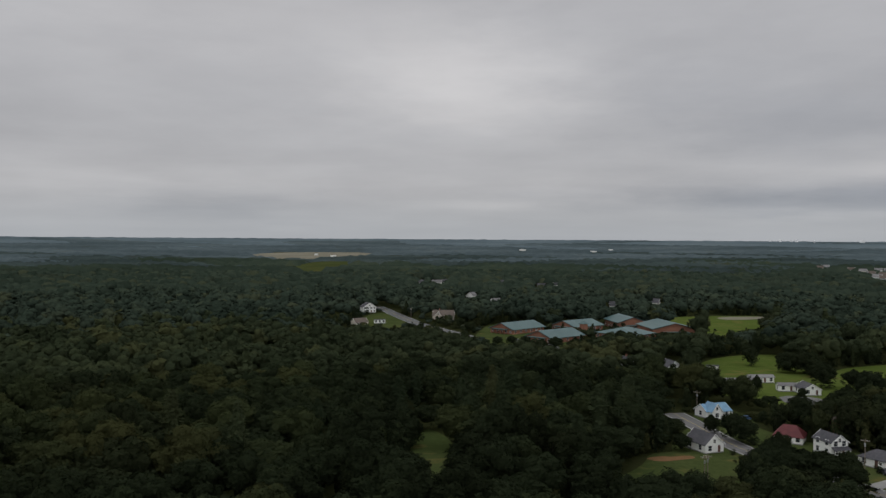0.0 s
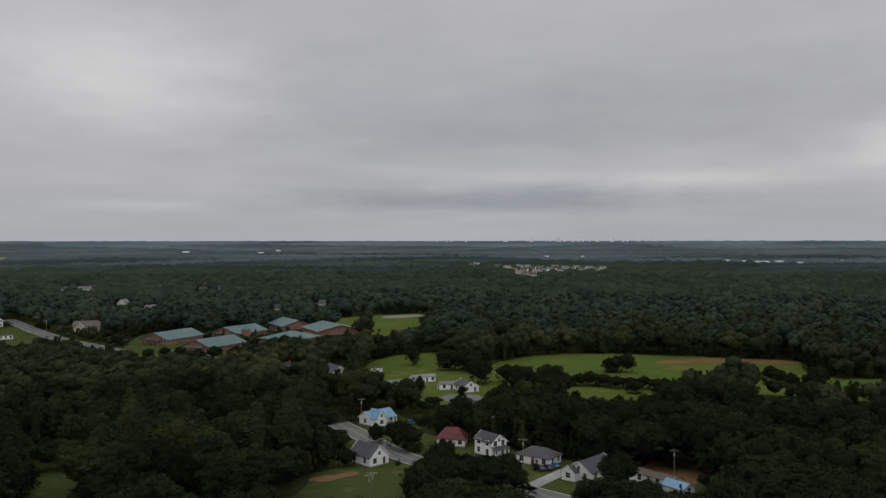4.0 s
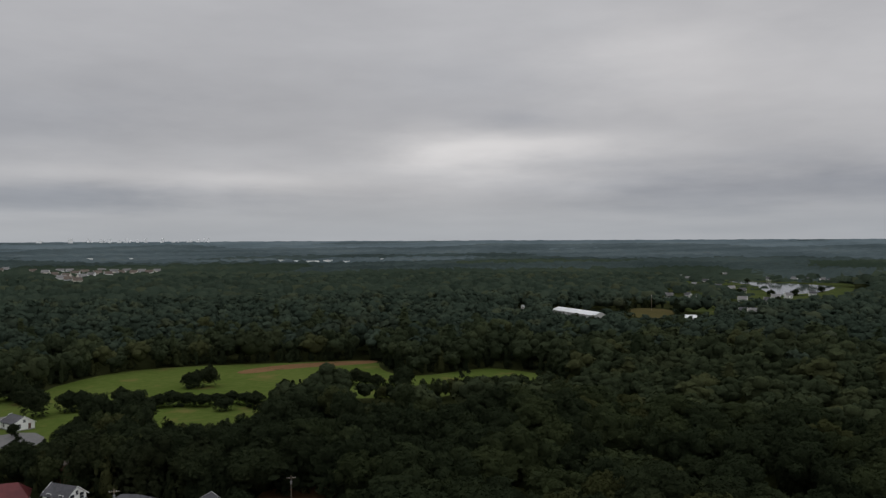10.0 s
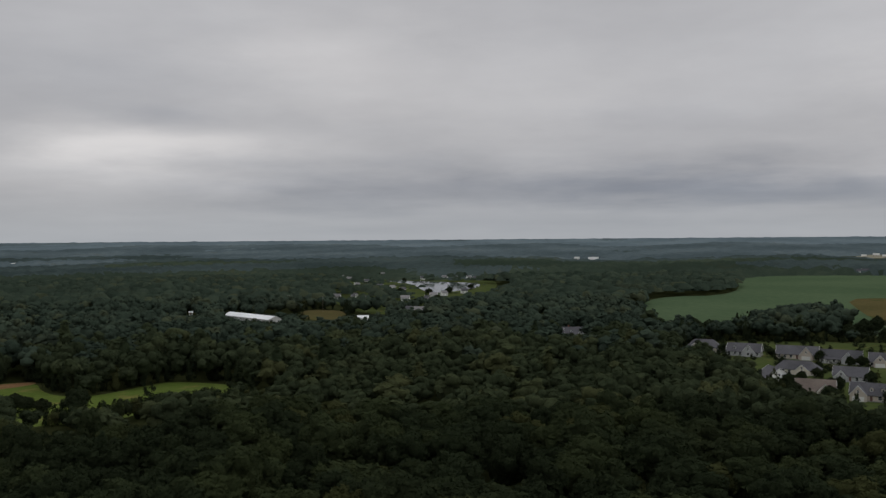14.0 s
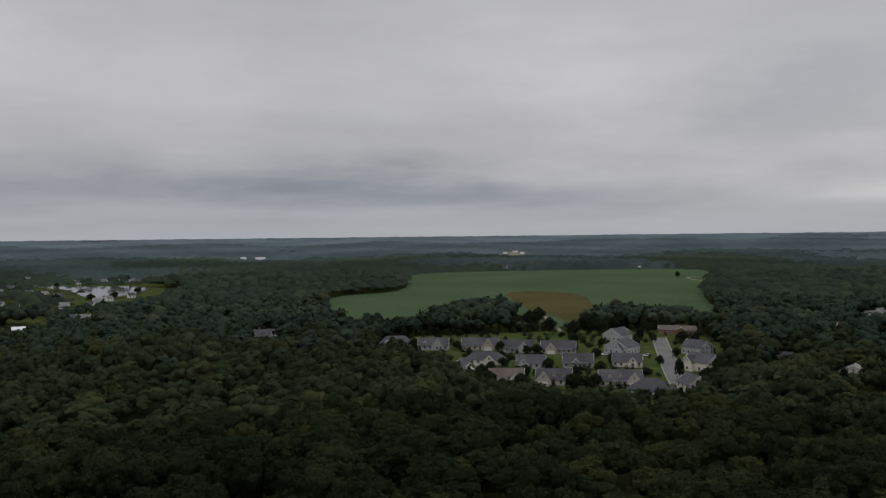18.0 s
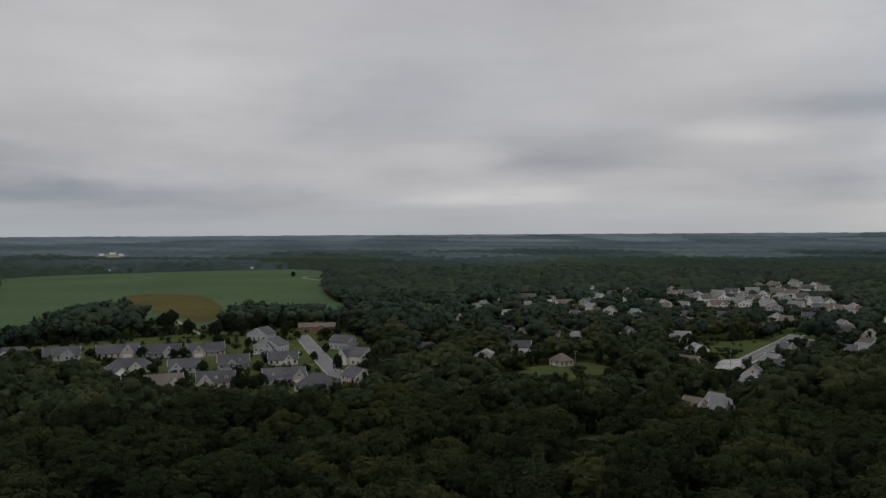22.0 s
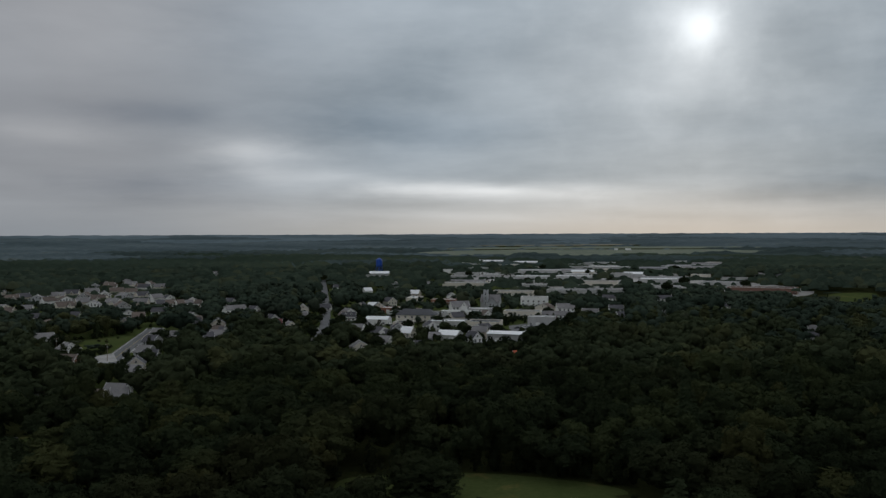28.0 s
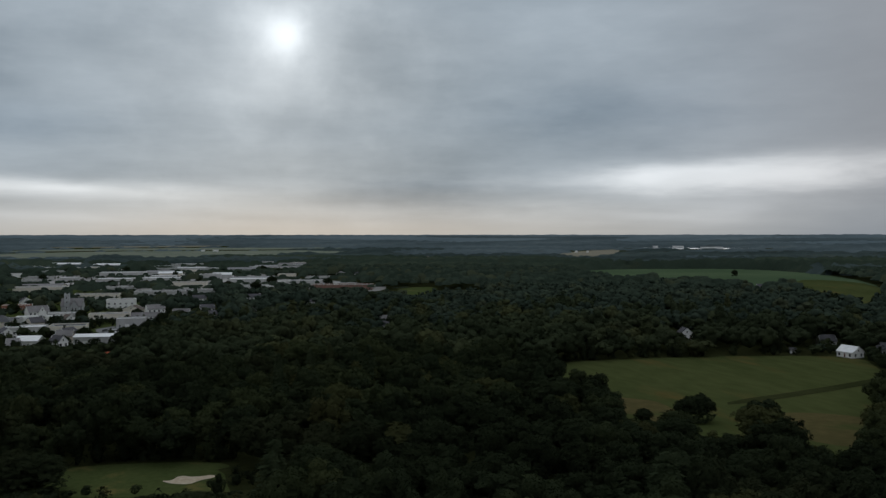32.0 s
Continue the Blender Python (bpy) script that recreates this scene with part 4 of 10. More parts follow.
def utility_pole(x, y, rz, h):
    """A wooden pole with a crossarm, insulators and a lamp arm."""
    z = float(rise(x, y))
    root = tagged(new("utility_pole"), "weathered wooden utility pole with a crossarm", "pole", group="utility poles")
    root.matrix_world = pose(x, y, z, 0, 0, rz)
    part("pole", Shape().tube(0, 0, -.3, h, .17, .11, 8), POLE, root, key=("pole", h))
    part("crossarm", Shape().box(-1.2, 1.2, -.07, .07, h - .75, h - .58), POLE, root, key=("crossarm", h))
    for k in (-1.1, -.5, .5, 1.1):
        part("insulator", Shape().tube(k, 0, h - .58, h - .38, .06, .04, 6), TRIM, root, key=("insulator", k, h))
    part("transformer", Shape().tube(0, -.4, h - 2.2, h - 1.3, .24, .24, 8), STEEL, root, key=("transformer", h))
    KEEP_OFF.append(([(x, y), (x + .1, y)], 2.0))


def school():
    """Brick school of gabled wings under green metal roofs."""
    root = tagged(new("school"), "red brick school with green metal gabled roofs", "school")
    W, R = WALLS["brick"], ROOFS["teal"]
    for x, y, rz, w, d, eave, peak, hip in SCHOOL_WINGS:
        m = pose(x, y, 0, 0, 0, rz)
        s = Shape()
        if hip:
            s.box(-w / 2, w / 2, -d / 2, d / 2, -.3, eave)
        else:
            s.gable(-w / 2, w / 2, -d / 2, d / 2, eave, peak - eave, "y", -.3)
        wall = part("wall", s, W, root, m=m)
        part("roof", Shape().roof(-w / 2, w / 2, -d / 2, d / 2, eave, peak - eave, "y", over=1.2, thick=.35, hip=hip), R, root, m=m)
        part("fascia", Shape().solid(*rake(-w / 2 - 1.2, w / 2 + 1.2, -d / 2 - 1.3, eave - .35 - 1.2 * (peak - eave) / (w / 2), peak)), ROOFS["dark"], root, "dark roof edge", m) if not hip else None
        n = int(w / 4)
        for k in range(n):
            window_on(wall, -w / 2 + w * (k + .5) / n, -d / 2, 1.9, 0, 1.8, 1.6)
        for sx, face in ((-w / 2, -90), (w / 2, 90)):
            for k in range(int(d / 6)):
                window_on(wall, sx, -d / 2 + d * (k + .5) / int(d / 6), 1.9, face, 1.8, 1.6)
        if not hip:
            part("entrance_canopy", Shape().box(-w * .3, w * .3, -d / 2 - 4, -d / 2 - .05, 3.2, 3.7), R, root, "green porch roof", m)
            for k in range(4):
                part("column", Shape().box(-.25, .25, -.25, .25, -.2, 3.2), W, root, m=m @ pose(-w * .28 + w * .56 * k / 3, -d / 2 - 3.6, 0), key=("column",))
        KEEP_OFF.append(([(x, y), (x + .1, y)], max(w, d) * .55 + 5))
    x, y, rz = SCHOOL_TOWER
    part("bell_tower", Shape().box(-2, 2, -2, 2, -.3, 9), W, root, "square brick tower", pose(x, y, 0, 0, 0, rz))
    part("tower_roof", Shape().roof(-2, 2, -2, 2, 9, 1.6, "x", over=.7, hip=2.6), R, root, m=pose(x, y, 0, 0, 0, rz))


def stone_church(x, y, rz):
    root = tagged(new("church"), "grey stone church with square tower", "church")
    root.matrix_world = pose(x, y, 0, 0, 0, rz)
    W = WALLS["grey"]
    part("nave", Shape().gable(-9, 9, -5, 5, 5.5, 6.5, "x", -.3), W, root)
    part("roof", Shape().roof(-9, 9, -5, 5, 5.5, 6.5, "x"), ROOFS["light"], root)
    part("transept", Shape().gable(-1, 7, -8, 0, 5.0, 5.0, "y", -.3), W, root)
    part("transept_roof", Shape().roof(-1, 7, -8, 0, 5.0, 5.0, "y"), ROOFS["light"], root)
    tower = part("tower", Shape().box(-5.5, -1.5, -7, -3, -.3, 16).box(-5.5, -4.8, -7, -6.3, 16, 17).box(-2.2, -1.5, -7, -6.3, 16, 17).box(-5.5, -4.8, -3.7, -3, 16, 17).box(-2.2, -1.5, -3.7, -3, 16, 17), W, root, "square stone tower")
    for z in (4, 9, 13):
        window_on(tower, -3.5, -7, z, 0, .9, 2.0)
    for k in range(2):
        window_on(root, 1.6 + 2.8 * k, -8, 2.6, 0, 1.0, 2.4)
    BUILT.append((x, y, 14))


def water_tower(x, y):
    root = tagged(new("water_tower"), "blue painted water tower on steel legs", "water tower")
    root.matrix_world = pose(x, y, 0)
    s, n = Shape(), 20
    prof = [(0.6, 15.5), (3.0, 16.2), (4.8, 18.0), (5.2, 19.5), (5.2, 27.0), (4.6, 28.6), (2.8, 30.0), (0.2, 30.8)]
    pts = [(r * math.cos(2 * math.pi * k / n), r * math.sin(2 * math.pi * k / n), z) for r, z in prof for k in range(n)]
    s.solid(pts, [(i * n + k, i * n + (k + 1) % n, (i + 1) * n + (k + 1) % n, (i + 1) * n + k) for i in range(len(prof) - 1) for k in range(n)])
    part("tank", s, BLUE_PAINT, root, "blue tank")
    for k in range(6):
        a = math.pi * k / 3
        leg = Shape()
        leg.solid([(6.2 * math.cos(a) + dx, 6.2 * math.sin(a) + dy, -.3) for dx, dy in ((-.25, -.25), (.25, -.25), (.25, .25), (-.25, .25))] +
                  [(5.0 * math.cos(a) + dx, 5.0 * math.sin(a) + dy, 19.5) for dx, dy in ((-.25, -.25), (.25, -.25), (.25, .25), (-.25, .25))],
                  [(0, 1, 5, 4), (1, 2, 6, 5), (2, 3, 7, 6), (3, 0, 4, 7), (4, 5, 6, 7)])
        part("leg", leg, BLUE_PAINT, root)
    part("riser_pipe", Shape().tube(0, 0, -.3, 15.6, .7, .7, 10), BLUE_PAINT, root)
    part("catwalk", Shape().tube(0, 0, 19.3, 19.5, 6.0, 6.0, 20), BLUE_PAINT, root)
    BUILT.append((x, y, 9))


def skyline():
    """Pale towers of a far city on the horizon."""
    q = random.Random(5)
    for k in range(34):
        a = radians(q.gauss(31.5, 2.4) if k < 22 else q.uniform(21.5, 37))
        r = 4790
        x, y = 20 + r * math.sin(a), 85 + r * math.cos(a)
        tall = q.uniform(8, 20) if k < 16 else q.uniform(4, 9)
        w = q.uniform(8, 18)
        root = tagged(new("city_tower"), "far pale city tower on the horizon", "tower", group="city towers")
        root.matrix_world = pose(x, y, float(rise(x, y)) - 1, 0, 0, -math.degrees(a))
        h = 10 + tall
        part("shaft", Shape().box(-w / 2, w / 2, -6, 6, 0, h), TOWER, root)
        part("top", Shape().box(-w / 3, w / 3, -4, 4, h, h + tall * .12), TOWER, root)



# houses along the country road
house("house", "white two-storey gabled farmhouse with grey shingle roof", 84.9, 274.9, 22, 7.4, 10.0, 3.0, 6.0, along='y', chimney=False)
SIGHT.append((85, 275, -0.298, -0.955, 0.274, 6, 0.7))
house("house", "white house with bright blue metal roof and porch", 105.2, 329.0, 22, 11.5, 7.0, 2.8, 5.0, roof='blue', wing=(-2.8, 4.6, 2.5, 3.2, 6.0), porch=(0, 5.4, 1.8, 4))
SIGHT.append((105, 329, -0.308, -0.951, 0.223, 8, 0.7))
house("house", "low white house with dark red metal roof", 118.5, 287.2, -31, 9.4, 8.4, 2.6, 5.6, roof='red', hip=3.0)
SIGHT.append((119, 287, -0.395, -0.919, 0.251, 7, 0.7))
house("house", "tall white gabled house with dark roof", 124.3, 269.4, 14, 6.2, 8.6, 4.9, 7.0, along='y', rows=2, porch=(-3, 3, 1.6, 4))
SIGHT.append((124, 269, -0.438, -0.899, 0.264, 5, 0.7))
house("house", "low white house with grey hipped roof", 133.7, 254.3, -57, 11.6, 8.0, 2.8, 4.9, hip=4)
SIGHT.append((134, 254, -0.491, -0.871, 0.274, 9, 0.7))
house("house", "white bungalow with gabled front porch and dark roof", 140.5, 235.0, -65, 8.5, 13.0, 2.9, 5.4, along='y', wing=(-2.2, 4.4, 2.2, 2.7, 4.4))
SIGHT.append((141, 235, -0.546, -0.837, 0.289, 6, 0.7))
house("mobile_home", "white mobile home with rusty brown roof", 152.4, 221.0, -75, 16.0, 4.6, 2.8, 3.6, roof='brown', category='mobile home')
SIGHT.append((152, 221, -0.608, -0.794, 0.294, 10, 0.7))
house("shed", "small shed with faded blue roof", 152.7, 210.4, -77, 7.0, 5.0, 2.4, 3.6, roof='blue', category='shed', door=False)
SIGHT.append((153, 210, -0.631, -0.776, 0.305, 6, 0.7))
house("mobile_home", "long white mobile home with grey roof", 139.0, 399.6, 3, 17.0, 4.6, 2.8, 3.7, roof='light', category='mobile home')
SIGHT.append((139, 400, -0.334, -0.943, 0.178, 10, 2.8))
house("mobile_home", "white mobile home with grey roof", 155.0, 409.8, 1, 12.0, 4.6, 2.8, 3.7, roof='light', category='mobile home')
SIGHT.append((155, 410, -0.361, -0.933, 0.172, 8, 2.8))
house("mobile_home", "white mobile home beside a grey lot", 159.7, 386.3, -3, 11.0, 4.6, 2.8, 3.7, roof='light', category='mobile home')
SIGHT.append((160, 386, -0.392, -0.920, 0.181, 8, 2.8))
house("house", "small white house with dark grey roof", 165.0, 379.1, -0, 8.0, 10.0, 2.8, 5.0, along='y')
SIGHT.append((165, 379, -0.411, -0.912, 0.183, 6, 0.7))
house("house", "small white gabled house with porch", 120.8, 445.6, 11, 8.0, 11.0, 2.8, 5.6, along='y')
SIGHT.append((121, 446, -0.261, -0.965, 0.162, 6, 0.7))
house("house", "white gabled house with white chimney", 100.8, 458.0, 14, 8.0, 10.0, 2.8, 5.6, along='y', chimney=True)
SIGHT.append((101, 458, -0.210, -0.978, 0.159, 6, 0.7))
house("camper_trailer", "white camper trailer parked on the meadow", 144.0, 448.3, -8, 6.0, 2.5, 2.4, 2.7, category='camper', door=False)
SIGHT.append((144, 448, -0.308, -0.951, 0.159, 5, 0.7))
house("house", "white house hidden among tall trees", 159.5, 319.5, -18, 13.0, 8.0, 2.9, 5.2, roof='light')
house("brick_tower", "brick outbuilding with flat top", 132.9, 285.6, 12, 3.4, 3.2, 8.4, 8.8, wall='brick', roof='brown', category='tower', hip=1.4, door=False)
car("dark parked car on the driveway", 129.6, 246.1, -90, 0)
SIGHT.append((130, 246, -0.493, -0.870, 0.284, 4, 2.8))
car("dark parked car on the driveway", 132.1, 245.9, -90, 0)
SIGHT.append((132, 246, -0.501, -0.865, 0.283, 4, 2.8))
car("dark parked car on the driveway", 135.3, 247.4, -91, 4)
SIGHT.append((135, 247, -0.508, -0.861, 0.279, 4, 2.8))
car("blue pickup truck beside a shed", 115.5, 321.8, -0, 4)
SIGHT.append((116, 322, -0.345, -0.938, 0.226, 4, 2.8))

# far road, church and school
house("church", "white wooden church beside the far road", -68.8, 795.2, 25, 12.6, 9.0, 5.5, 9.5, category='church', along='y', rows=2)
SIGHT.append((-69, 795, 0.084, -0.996, 0.087, 8, 0.7))
house("house", "large tan house with brown roof", 2.1, 723.4, -5, 18.1, 12.0, 4.5, 8.6, wall='tan', roof='brown', wing=(-4, 6, 2, 4.5, 8), chimney=True)
SIGHT.append((2, 723, -0.006, -1.000, 0.096, 11, 0.7))
house("house", "low house with pinkish brown roof", -65.7, 672.9, 30, 10.7, 10.0, 3.0, 6.0, wall='cream', roof='brown')
SIGHT.append((-66, 673, 0.095, -0.995, 0.103, 7, 0.7))
house("camper_trailer", "white camper bus on the lawn", -50.8, 692.3, 9, 9.2, 2.8, 3.0, 3.3, category='camper', door=False)
SIGHT.append((-51, 692, 0.071, -0.997, 0.101, 7, 0.7))
house("house", "far white house among the trees", 57.9, 885.1, 36, 10.5, 9.0, 4.2, 8.0, side_windows=False, roof='light', group='far houses')
SIGHT.append((58, 885, -0.068, -0.998, 0.078, 7, 2.8))
house("house", "far white house among the trees", 36.8, 985.9, 58, 10.4, 9.0, 4.2, 8.0, side_windows=False, roof='light', group='far houses')
SIGHT.append((37, 986, -0.040, -0.999, 0.070, 7, 2.8))
house("house", "far white house among the trees", 96.3, 1288.1, 16, 8.5, 9.0, 4.2, 8.0, side_windows=False, roof='shingle', group='far houses')
SIGHT.append((96, 1288, -0.077, -0.997, 0.054, 6, 2.8))
house("house", "far white house among the trees", 171.4, 1234.0, 2, 8.2, 9.0, 4.2, 8.0, side_windows=False, roof='shingle', group='far houses')
SIGHT.append((171, 1234, -0.140, -0.990, 0.056, 6, 2.8))
house("house", "far white house among the trees", 144.3, 1194.6, -7, 11.1, 9.0, 4.2, 8.0, side_windows=False, roof='shingle', group='far houses')
SIGHT.append((144, 1195, -0.122, -0.992, 0.058, 8, 2.8))
house("house", "far white house among the trees", -3.7, 1283.9, 0, 15.3, 9.0, 4.2, 8.0, side_windows=False, roof='light', group='far houses')
SIGHT.append((-4, 1284, 0.001, -1.000, 0.054, 10, 2.8))
house("house", "far white house among the trees", -27.2, 1286.6, 11, 10.2, 9.0, 4.2, 8.0, side_windows=False, roof='shingle', group='far houses')
SIGHT.append((-27, 1287, 0.020, -1.000, 0.054, 7, 2.8))
house("house", "far white house among the trees", 9.5, 1313.6, -1, 8.7, 9.0, 4.2, 8.0, side_windows=False, roof='shingle', group='far houses')
SIGHT.append((10, 1314, -0.009, -1.000, 0.053, 6, 2.8))
house("house", "far white house among the trees", 173.0, 846.5, -12, 5.7, 9.0, 4.2, 8.0, side_windows=False, roof='shingle', group='far houses')
SIGHT.append((173, 847, -0.204, -0.979, 0.081, 5, 2.8))
house("house", "far white house among the trees", 227.6, 891.0, -25, 8.5, 9.0, 4.2, 8.0, side_windows=False, roof='shingle', group='far houses')
SIGHT.append((228, 891, -0.252, -0.968, 0.076, 6, 2.8))
SIGHT.append((78, 580, -0.132, -0.991, 0.122, 21, 0.7))
SIGHT.append((57, 634, -0.087, -0.996, 0.112, 21, 0.7))
SIGHT.append((167, 625, -0.261, -0.965, 0.110, 21, 0.7))
SIGHT.append((130, 597, -0.214, -0.977, 0.117, 21, 0.7))
SIGHT.append((105, 651, -0.159, -0.987, 0.108, 21, 0.7))
SIGHT.append((147, 670, -0.216, -0.976, 0.103, 21, 0.7))
SCHOOL_WINGS = [(78, 580, -48, 22, 34, 3.6, 7.6, 0), (57, 634, -46, 22, 36, 3.6, 7.6, 0), (167, 625, 4, 32, 38, 5.6, 9.4, 0), (130, 597, -42, 32, 26, 3.8, 7.6, 10), (105, 651, -50, 24, 32, 3.8, 7.6, 0), (147, 670, 7, 24, 34, 5.6, 9.4, 0)]
SCHOOL_TOWER = (103, 611, -52)
school()

# subdivision
house("house", "grey suburban house with dark shingle roof and white gable trim", 572.9, 50.6, -96, 20.6, 11.0, 3.0, 7.4, wall='cream', roof='shingle', hip=5, wing=(-5, 7, 1.5, 3, 6), group='subdivision houses')
SIGHT.append((573, 51, -0.994, 0.108, 0.125, 12, 2.8))
house("house", "grey suburban house with dark shingle roof and white gable trim", 557.2, 27.5, -104, 19.4, 11.0, 3.0, 7.4, wall='grey', dormers=3, wing=(3, 7, 1.5, 3.2, 7.2), group='subdivision houses')
SIGHT.append((557, 28, -0.988, 0.153, 0.128, 12, 2.8))
house("house", "grey suburban house with dark shingle roof and white gable trim", 549.9, -1.7, -102, 23.0, 11.0, 3.0, 7.4, wall='tan', wing=(5, 7, 2, 3.2, 7.4), garage='wing', group='subdivision houses')
SIGHT.append((550, -2, -0.978, 0.208, 0.128, 13, 2.8))
house("house", "grey suburban house with dark shingle roof and white gable trim", 535.0, -22.7, -105, 21.8, 11.0, 3.0, 7.4, wall='grey', wing=(4, 6.5, 1.5, 3.2, 6.6), porch=(-8, 0, 2, 5), group='subdivision houses')
SIGHT.append((535, -23, -0.968, 0.251, 0.130, 13, 0.7))
house("house", "grey suburban house with dark shingle roof and white gable trim", 524.8, -45.9, -102, 21.0, 11.0, 3.0, 7.4, wall='tan', wing=(-5, 6.5, 2, 3.2, 6.6), garage='wing', porch=(0, 8, 2, 4), group='subdivision houses')
SIGHT.append((525, -46, -0.955, 0.297, 0.131, 13, 0.7))
house("house", "cream suburban house with hipped dark roof", 489.0, 6.9, -108, 22.3, 11.0, 3.0, 6.8, wall='cream', hip=5, wing=(3, 6, 1, 3, 5.5), group='subdivision houses')
SIGHT.append((489, 7, -0.976, 0.217, 0.145, 13, 0.7))
house("house", "grey suburban house with dark shingle roof and white gable trim", 470.7, -15.4, -106, 15.5, 11.0, 3.0, 7.0, wall='grey', wing=(-4, 5, 1, 3, 5.5), group='subdivision houses')
SIGHT.append((471, -15, -0.963, 0.270, 0.148, 10, 0.7))
house("house", "white suburban house with steep dark gable", 455.6, 22.6, -73, 13.5, 12.0, 3.6, 8.0, wall='white', along='y', group='subdivision houses')
SIGHT.append((456, 23, -0.980, 0.199, 0.156, 9, 2.8))
house("house", "cream suburban house with pale porch roof and garage", 424.5, 8.5, -100, 16.6, 11.0, 3.0, 7.4, wall='cream', roof='brown', wing=(4, 6.5, 2, 3, 6.2), garage='wing', porch=(-8, 0, 2.4, 5), group='subdivision houses')
SIGHT.append((424, 8, -0.969, 0.246, 0.167, 10, 2.8))
house("house", "grey suburban house with dark shingle roof and white gable trim", 418.4, -13.8, -107, 17.2, 11.0, 3.0, 7.4, wall='tan', wing=(-5, 6.5, 2, 3.2, 6.8), garage='wing', dormers=3, group='subdivision houses')
SIGHT.append((418, -14, -0.954, 0.300, 0.167, 11, 2.8))
house("house", "grey suburban house with dark shingle roof and white gable trim", 468.1, -41.3, -109, 16.3, 11.0, 3.0, 7.4, wall='grey', dormers=2, wing=(-1, 4.5, 1, 3, 5.5), porch=(-7, 6, 2, 5), group='subdivision houses')
SIGHT.append((468, -41, -0.947, 0.323, 0.147, 10, 0.7))
house("house", "grey suburban house with dark shingle roof and white gable trim", 515.4, -83.6, -141, 16.2, 15.0, 4.6, 8.5, wall='grey', along='y', wing=(2, 7, 2, 3.4, 6.8), group='subdivision houses')
SIGHT.append((515, -84, -0.930, 0.366, 0.130, 10, 0.7))
house("house", "grey suburban house with dark shingle roof and white gable trim", 575.5, -102.3, -141, 14.1, 15.0, 4.6, 8.5, wall='grey', along='y', group='subdivision houses')
SIGHT.append((576, -102, -0.933, 0.359, 0.117, 9, 0.7))
house("house", "grey suburban house with dark shingle roof and white gable trim", 465.1, -68.5, -112, 15.9, 11.0, 3.0, 7.0, wall='cream', wing=(3, 5, 1, 3, 5.5), group='subdivision houses')
SIGHT.append((465, -69, -0.927, 0.375, 0.145, 10, 0.7))
house("house", "grey suburban house with dark shingle roof and white gable trim", 408.9, -43.9, -104, 20.0, 11.0, 3.0, 7.4, wall='tan', wing=(6, 6.5, 2, 3.2, 6.8), garage='wing', dormers=3, porch=(-4, 2.5, 2, 4), group='subdivision houses')
SIGHT.append((409, -44, -0.929, 0.371, 0.166, 12, 2.8))
house("house", "suburban house with grey hipped roof", 382.3, -49.0, -139, 17.3, 14.0, 3.0, 7.5, wall='grey', hip=6, group='subdivision houses')
SIGHT.append((382, -49, -0.914, 0.406, 0.176, 11, 2.8))
house("house", "tan two-storey house with twin gable windows", 379.4, -68.0, -87, 10.6, 12.0, 5.4, 9.0, wall='tan', along='y', rows=2, group='subdivision houses')
SIGHT.append((379, -68, -0.894, 0.448, 0.173, 7, 2.8))
house("house", "cream two-storey house with grey roof", 442.8, -102.2, -155, 16.3, 14.0, 5.0, 9.0, wall='cream', rows=2, wing=(-3, 6, 2, 4.6, 8), group='subdivision houses')
SIGHT.append((443, -102, -0.892, 0.452, 0.147, 10, 2.8))
house("house", "grey suburban house with dark shingle roof and white gable trim", 500.9, -125.8, -154, 14.2, 12.0, 4.6, 8.5, wall='grey', rows=2, group='subdivision houses')
SIGHT.append((501, -126, -0.896, 0.443, 0.129, 9, 2.8))
house("house", "low brick ranch house with white porch gable", 604.8, -158.3, -119, 26.4, 10.0, 3.0, 5.6, wall='brick', roof='brown', wing=(3, 8, 1.5, 3, 5), group='subdivision houses')
SIGHT.append((605, -158, -0.908, 0.419, 0.108, 15, 0.7))
house("house", "grey suburban house with dark shingle roof and white gable trim", 635.3, 140.2, -79, 15.1, 11.0, 3.0, 7.4, wall='grey', dormers=2, wing=(5, 6, 1, 3, 6.4), chimney=True, group='subdivision houses')
SIGHT.append((635, 140, -0.994, -0.111, 0.109, 10, 2.8))
house("house", "grey suburban house with dark shingle roof and white gable trim", 631.2, 137.7, -82, 16.3, 11.0, 3.0, 7.4, wall='grey', wing=(4, 6, 1, 3, 6.4), dormers=2, group='subdivision houses')
SIGHT.append((631, 138, -0.998, -0.056, 0.113, 10, 2.8))
FIELD_TREES.append((609.8, 62.7, 6.0, 5.0))
FIELD_TREES.append((615.7, 1.1, 6.0, 5.0))
FIELD_TREES.append((497.5, -4.5, 6.0, 5.0))
FIELD_TREES.append((514.0, -23.4, 7.0, 5.0))
FIELD_TREES.append((466.5, -23.8, 6.0, 5.0))
FIELD_TREES.append((433.9, -29.0, 6.0, 5.0))
FIELD_TREES.append((446.4, -46.0, 6.0, 5.0))
FIELD_TREES.append((560.3, -121.5, 6.0, 5.0))
FIELD_TREES.append((569.7, -116.1, 10.0, 5.0))
FIELD_TREES.append((489.9, -107.8, 6.0, 5.0))
FIELD_TREES.append((421.7, -79.7, 10.0, 5.0))
FIELD_TREES.append((461.9, -85.9, 6.0, 5.0))
FIELD_TREES.append((545.5, -80.7, 6.0, 5.0))
FIELD_TREES.append((393.6, -22.5, 8.0, 5.0))
FIELD_TREES.append((379.9, -54.8, 6.0, 5.0))
FIELD_TREES.append((460.1, 9.1, 6.0, 5.0))
FIELD_TREES.append((432.2, -3.0, 8.0, 5.0))
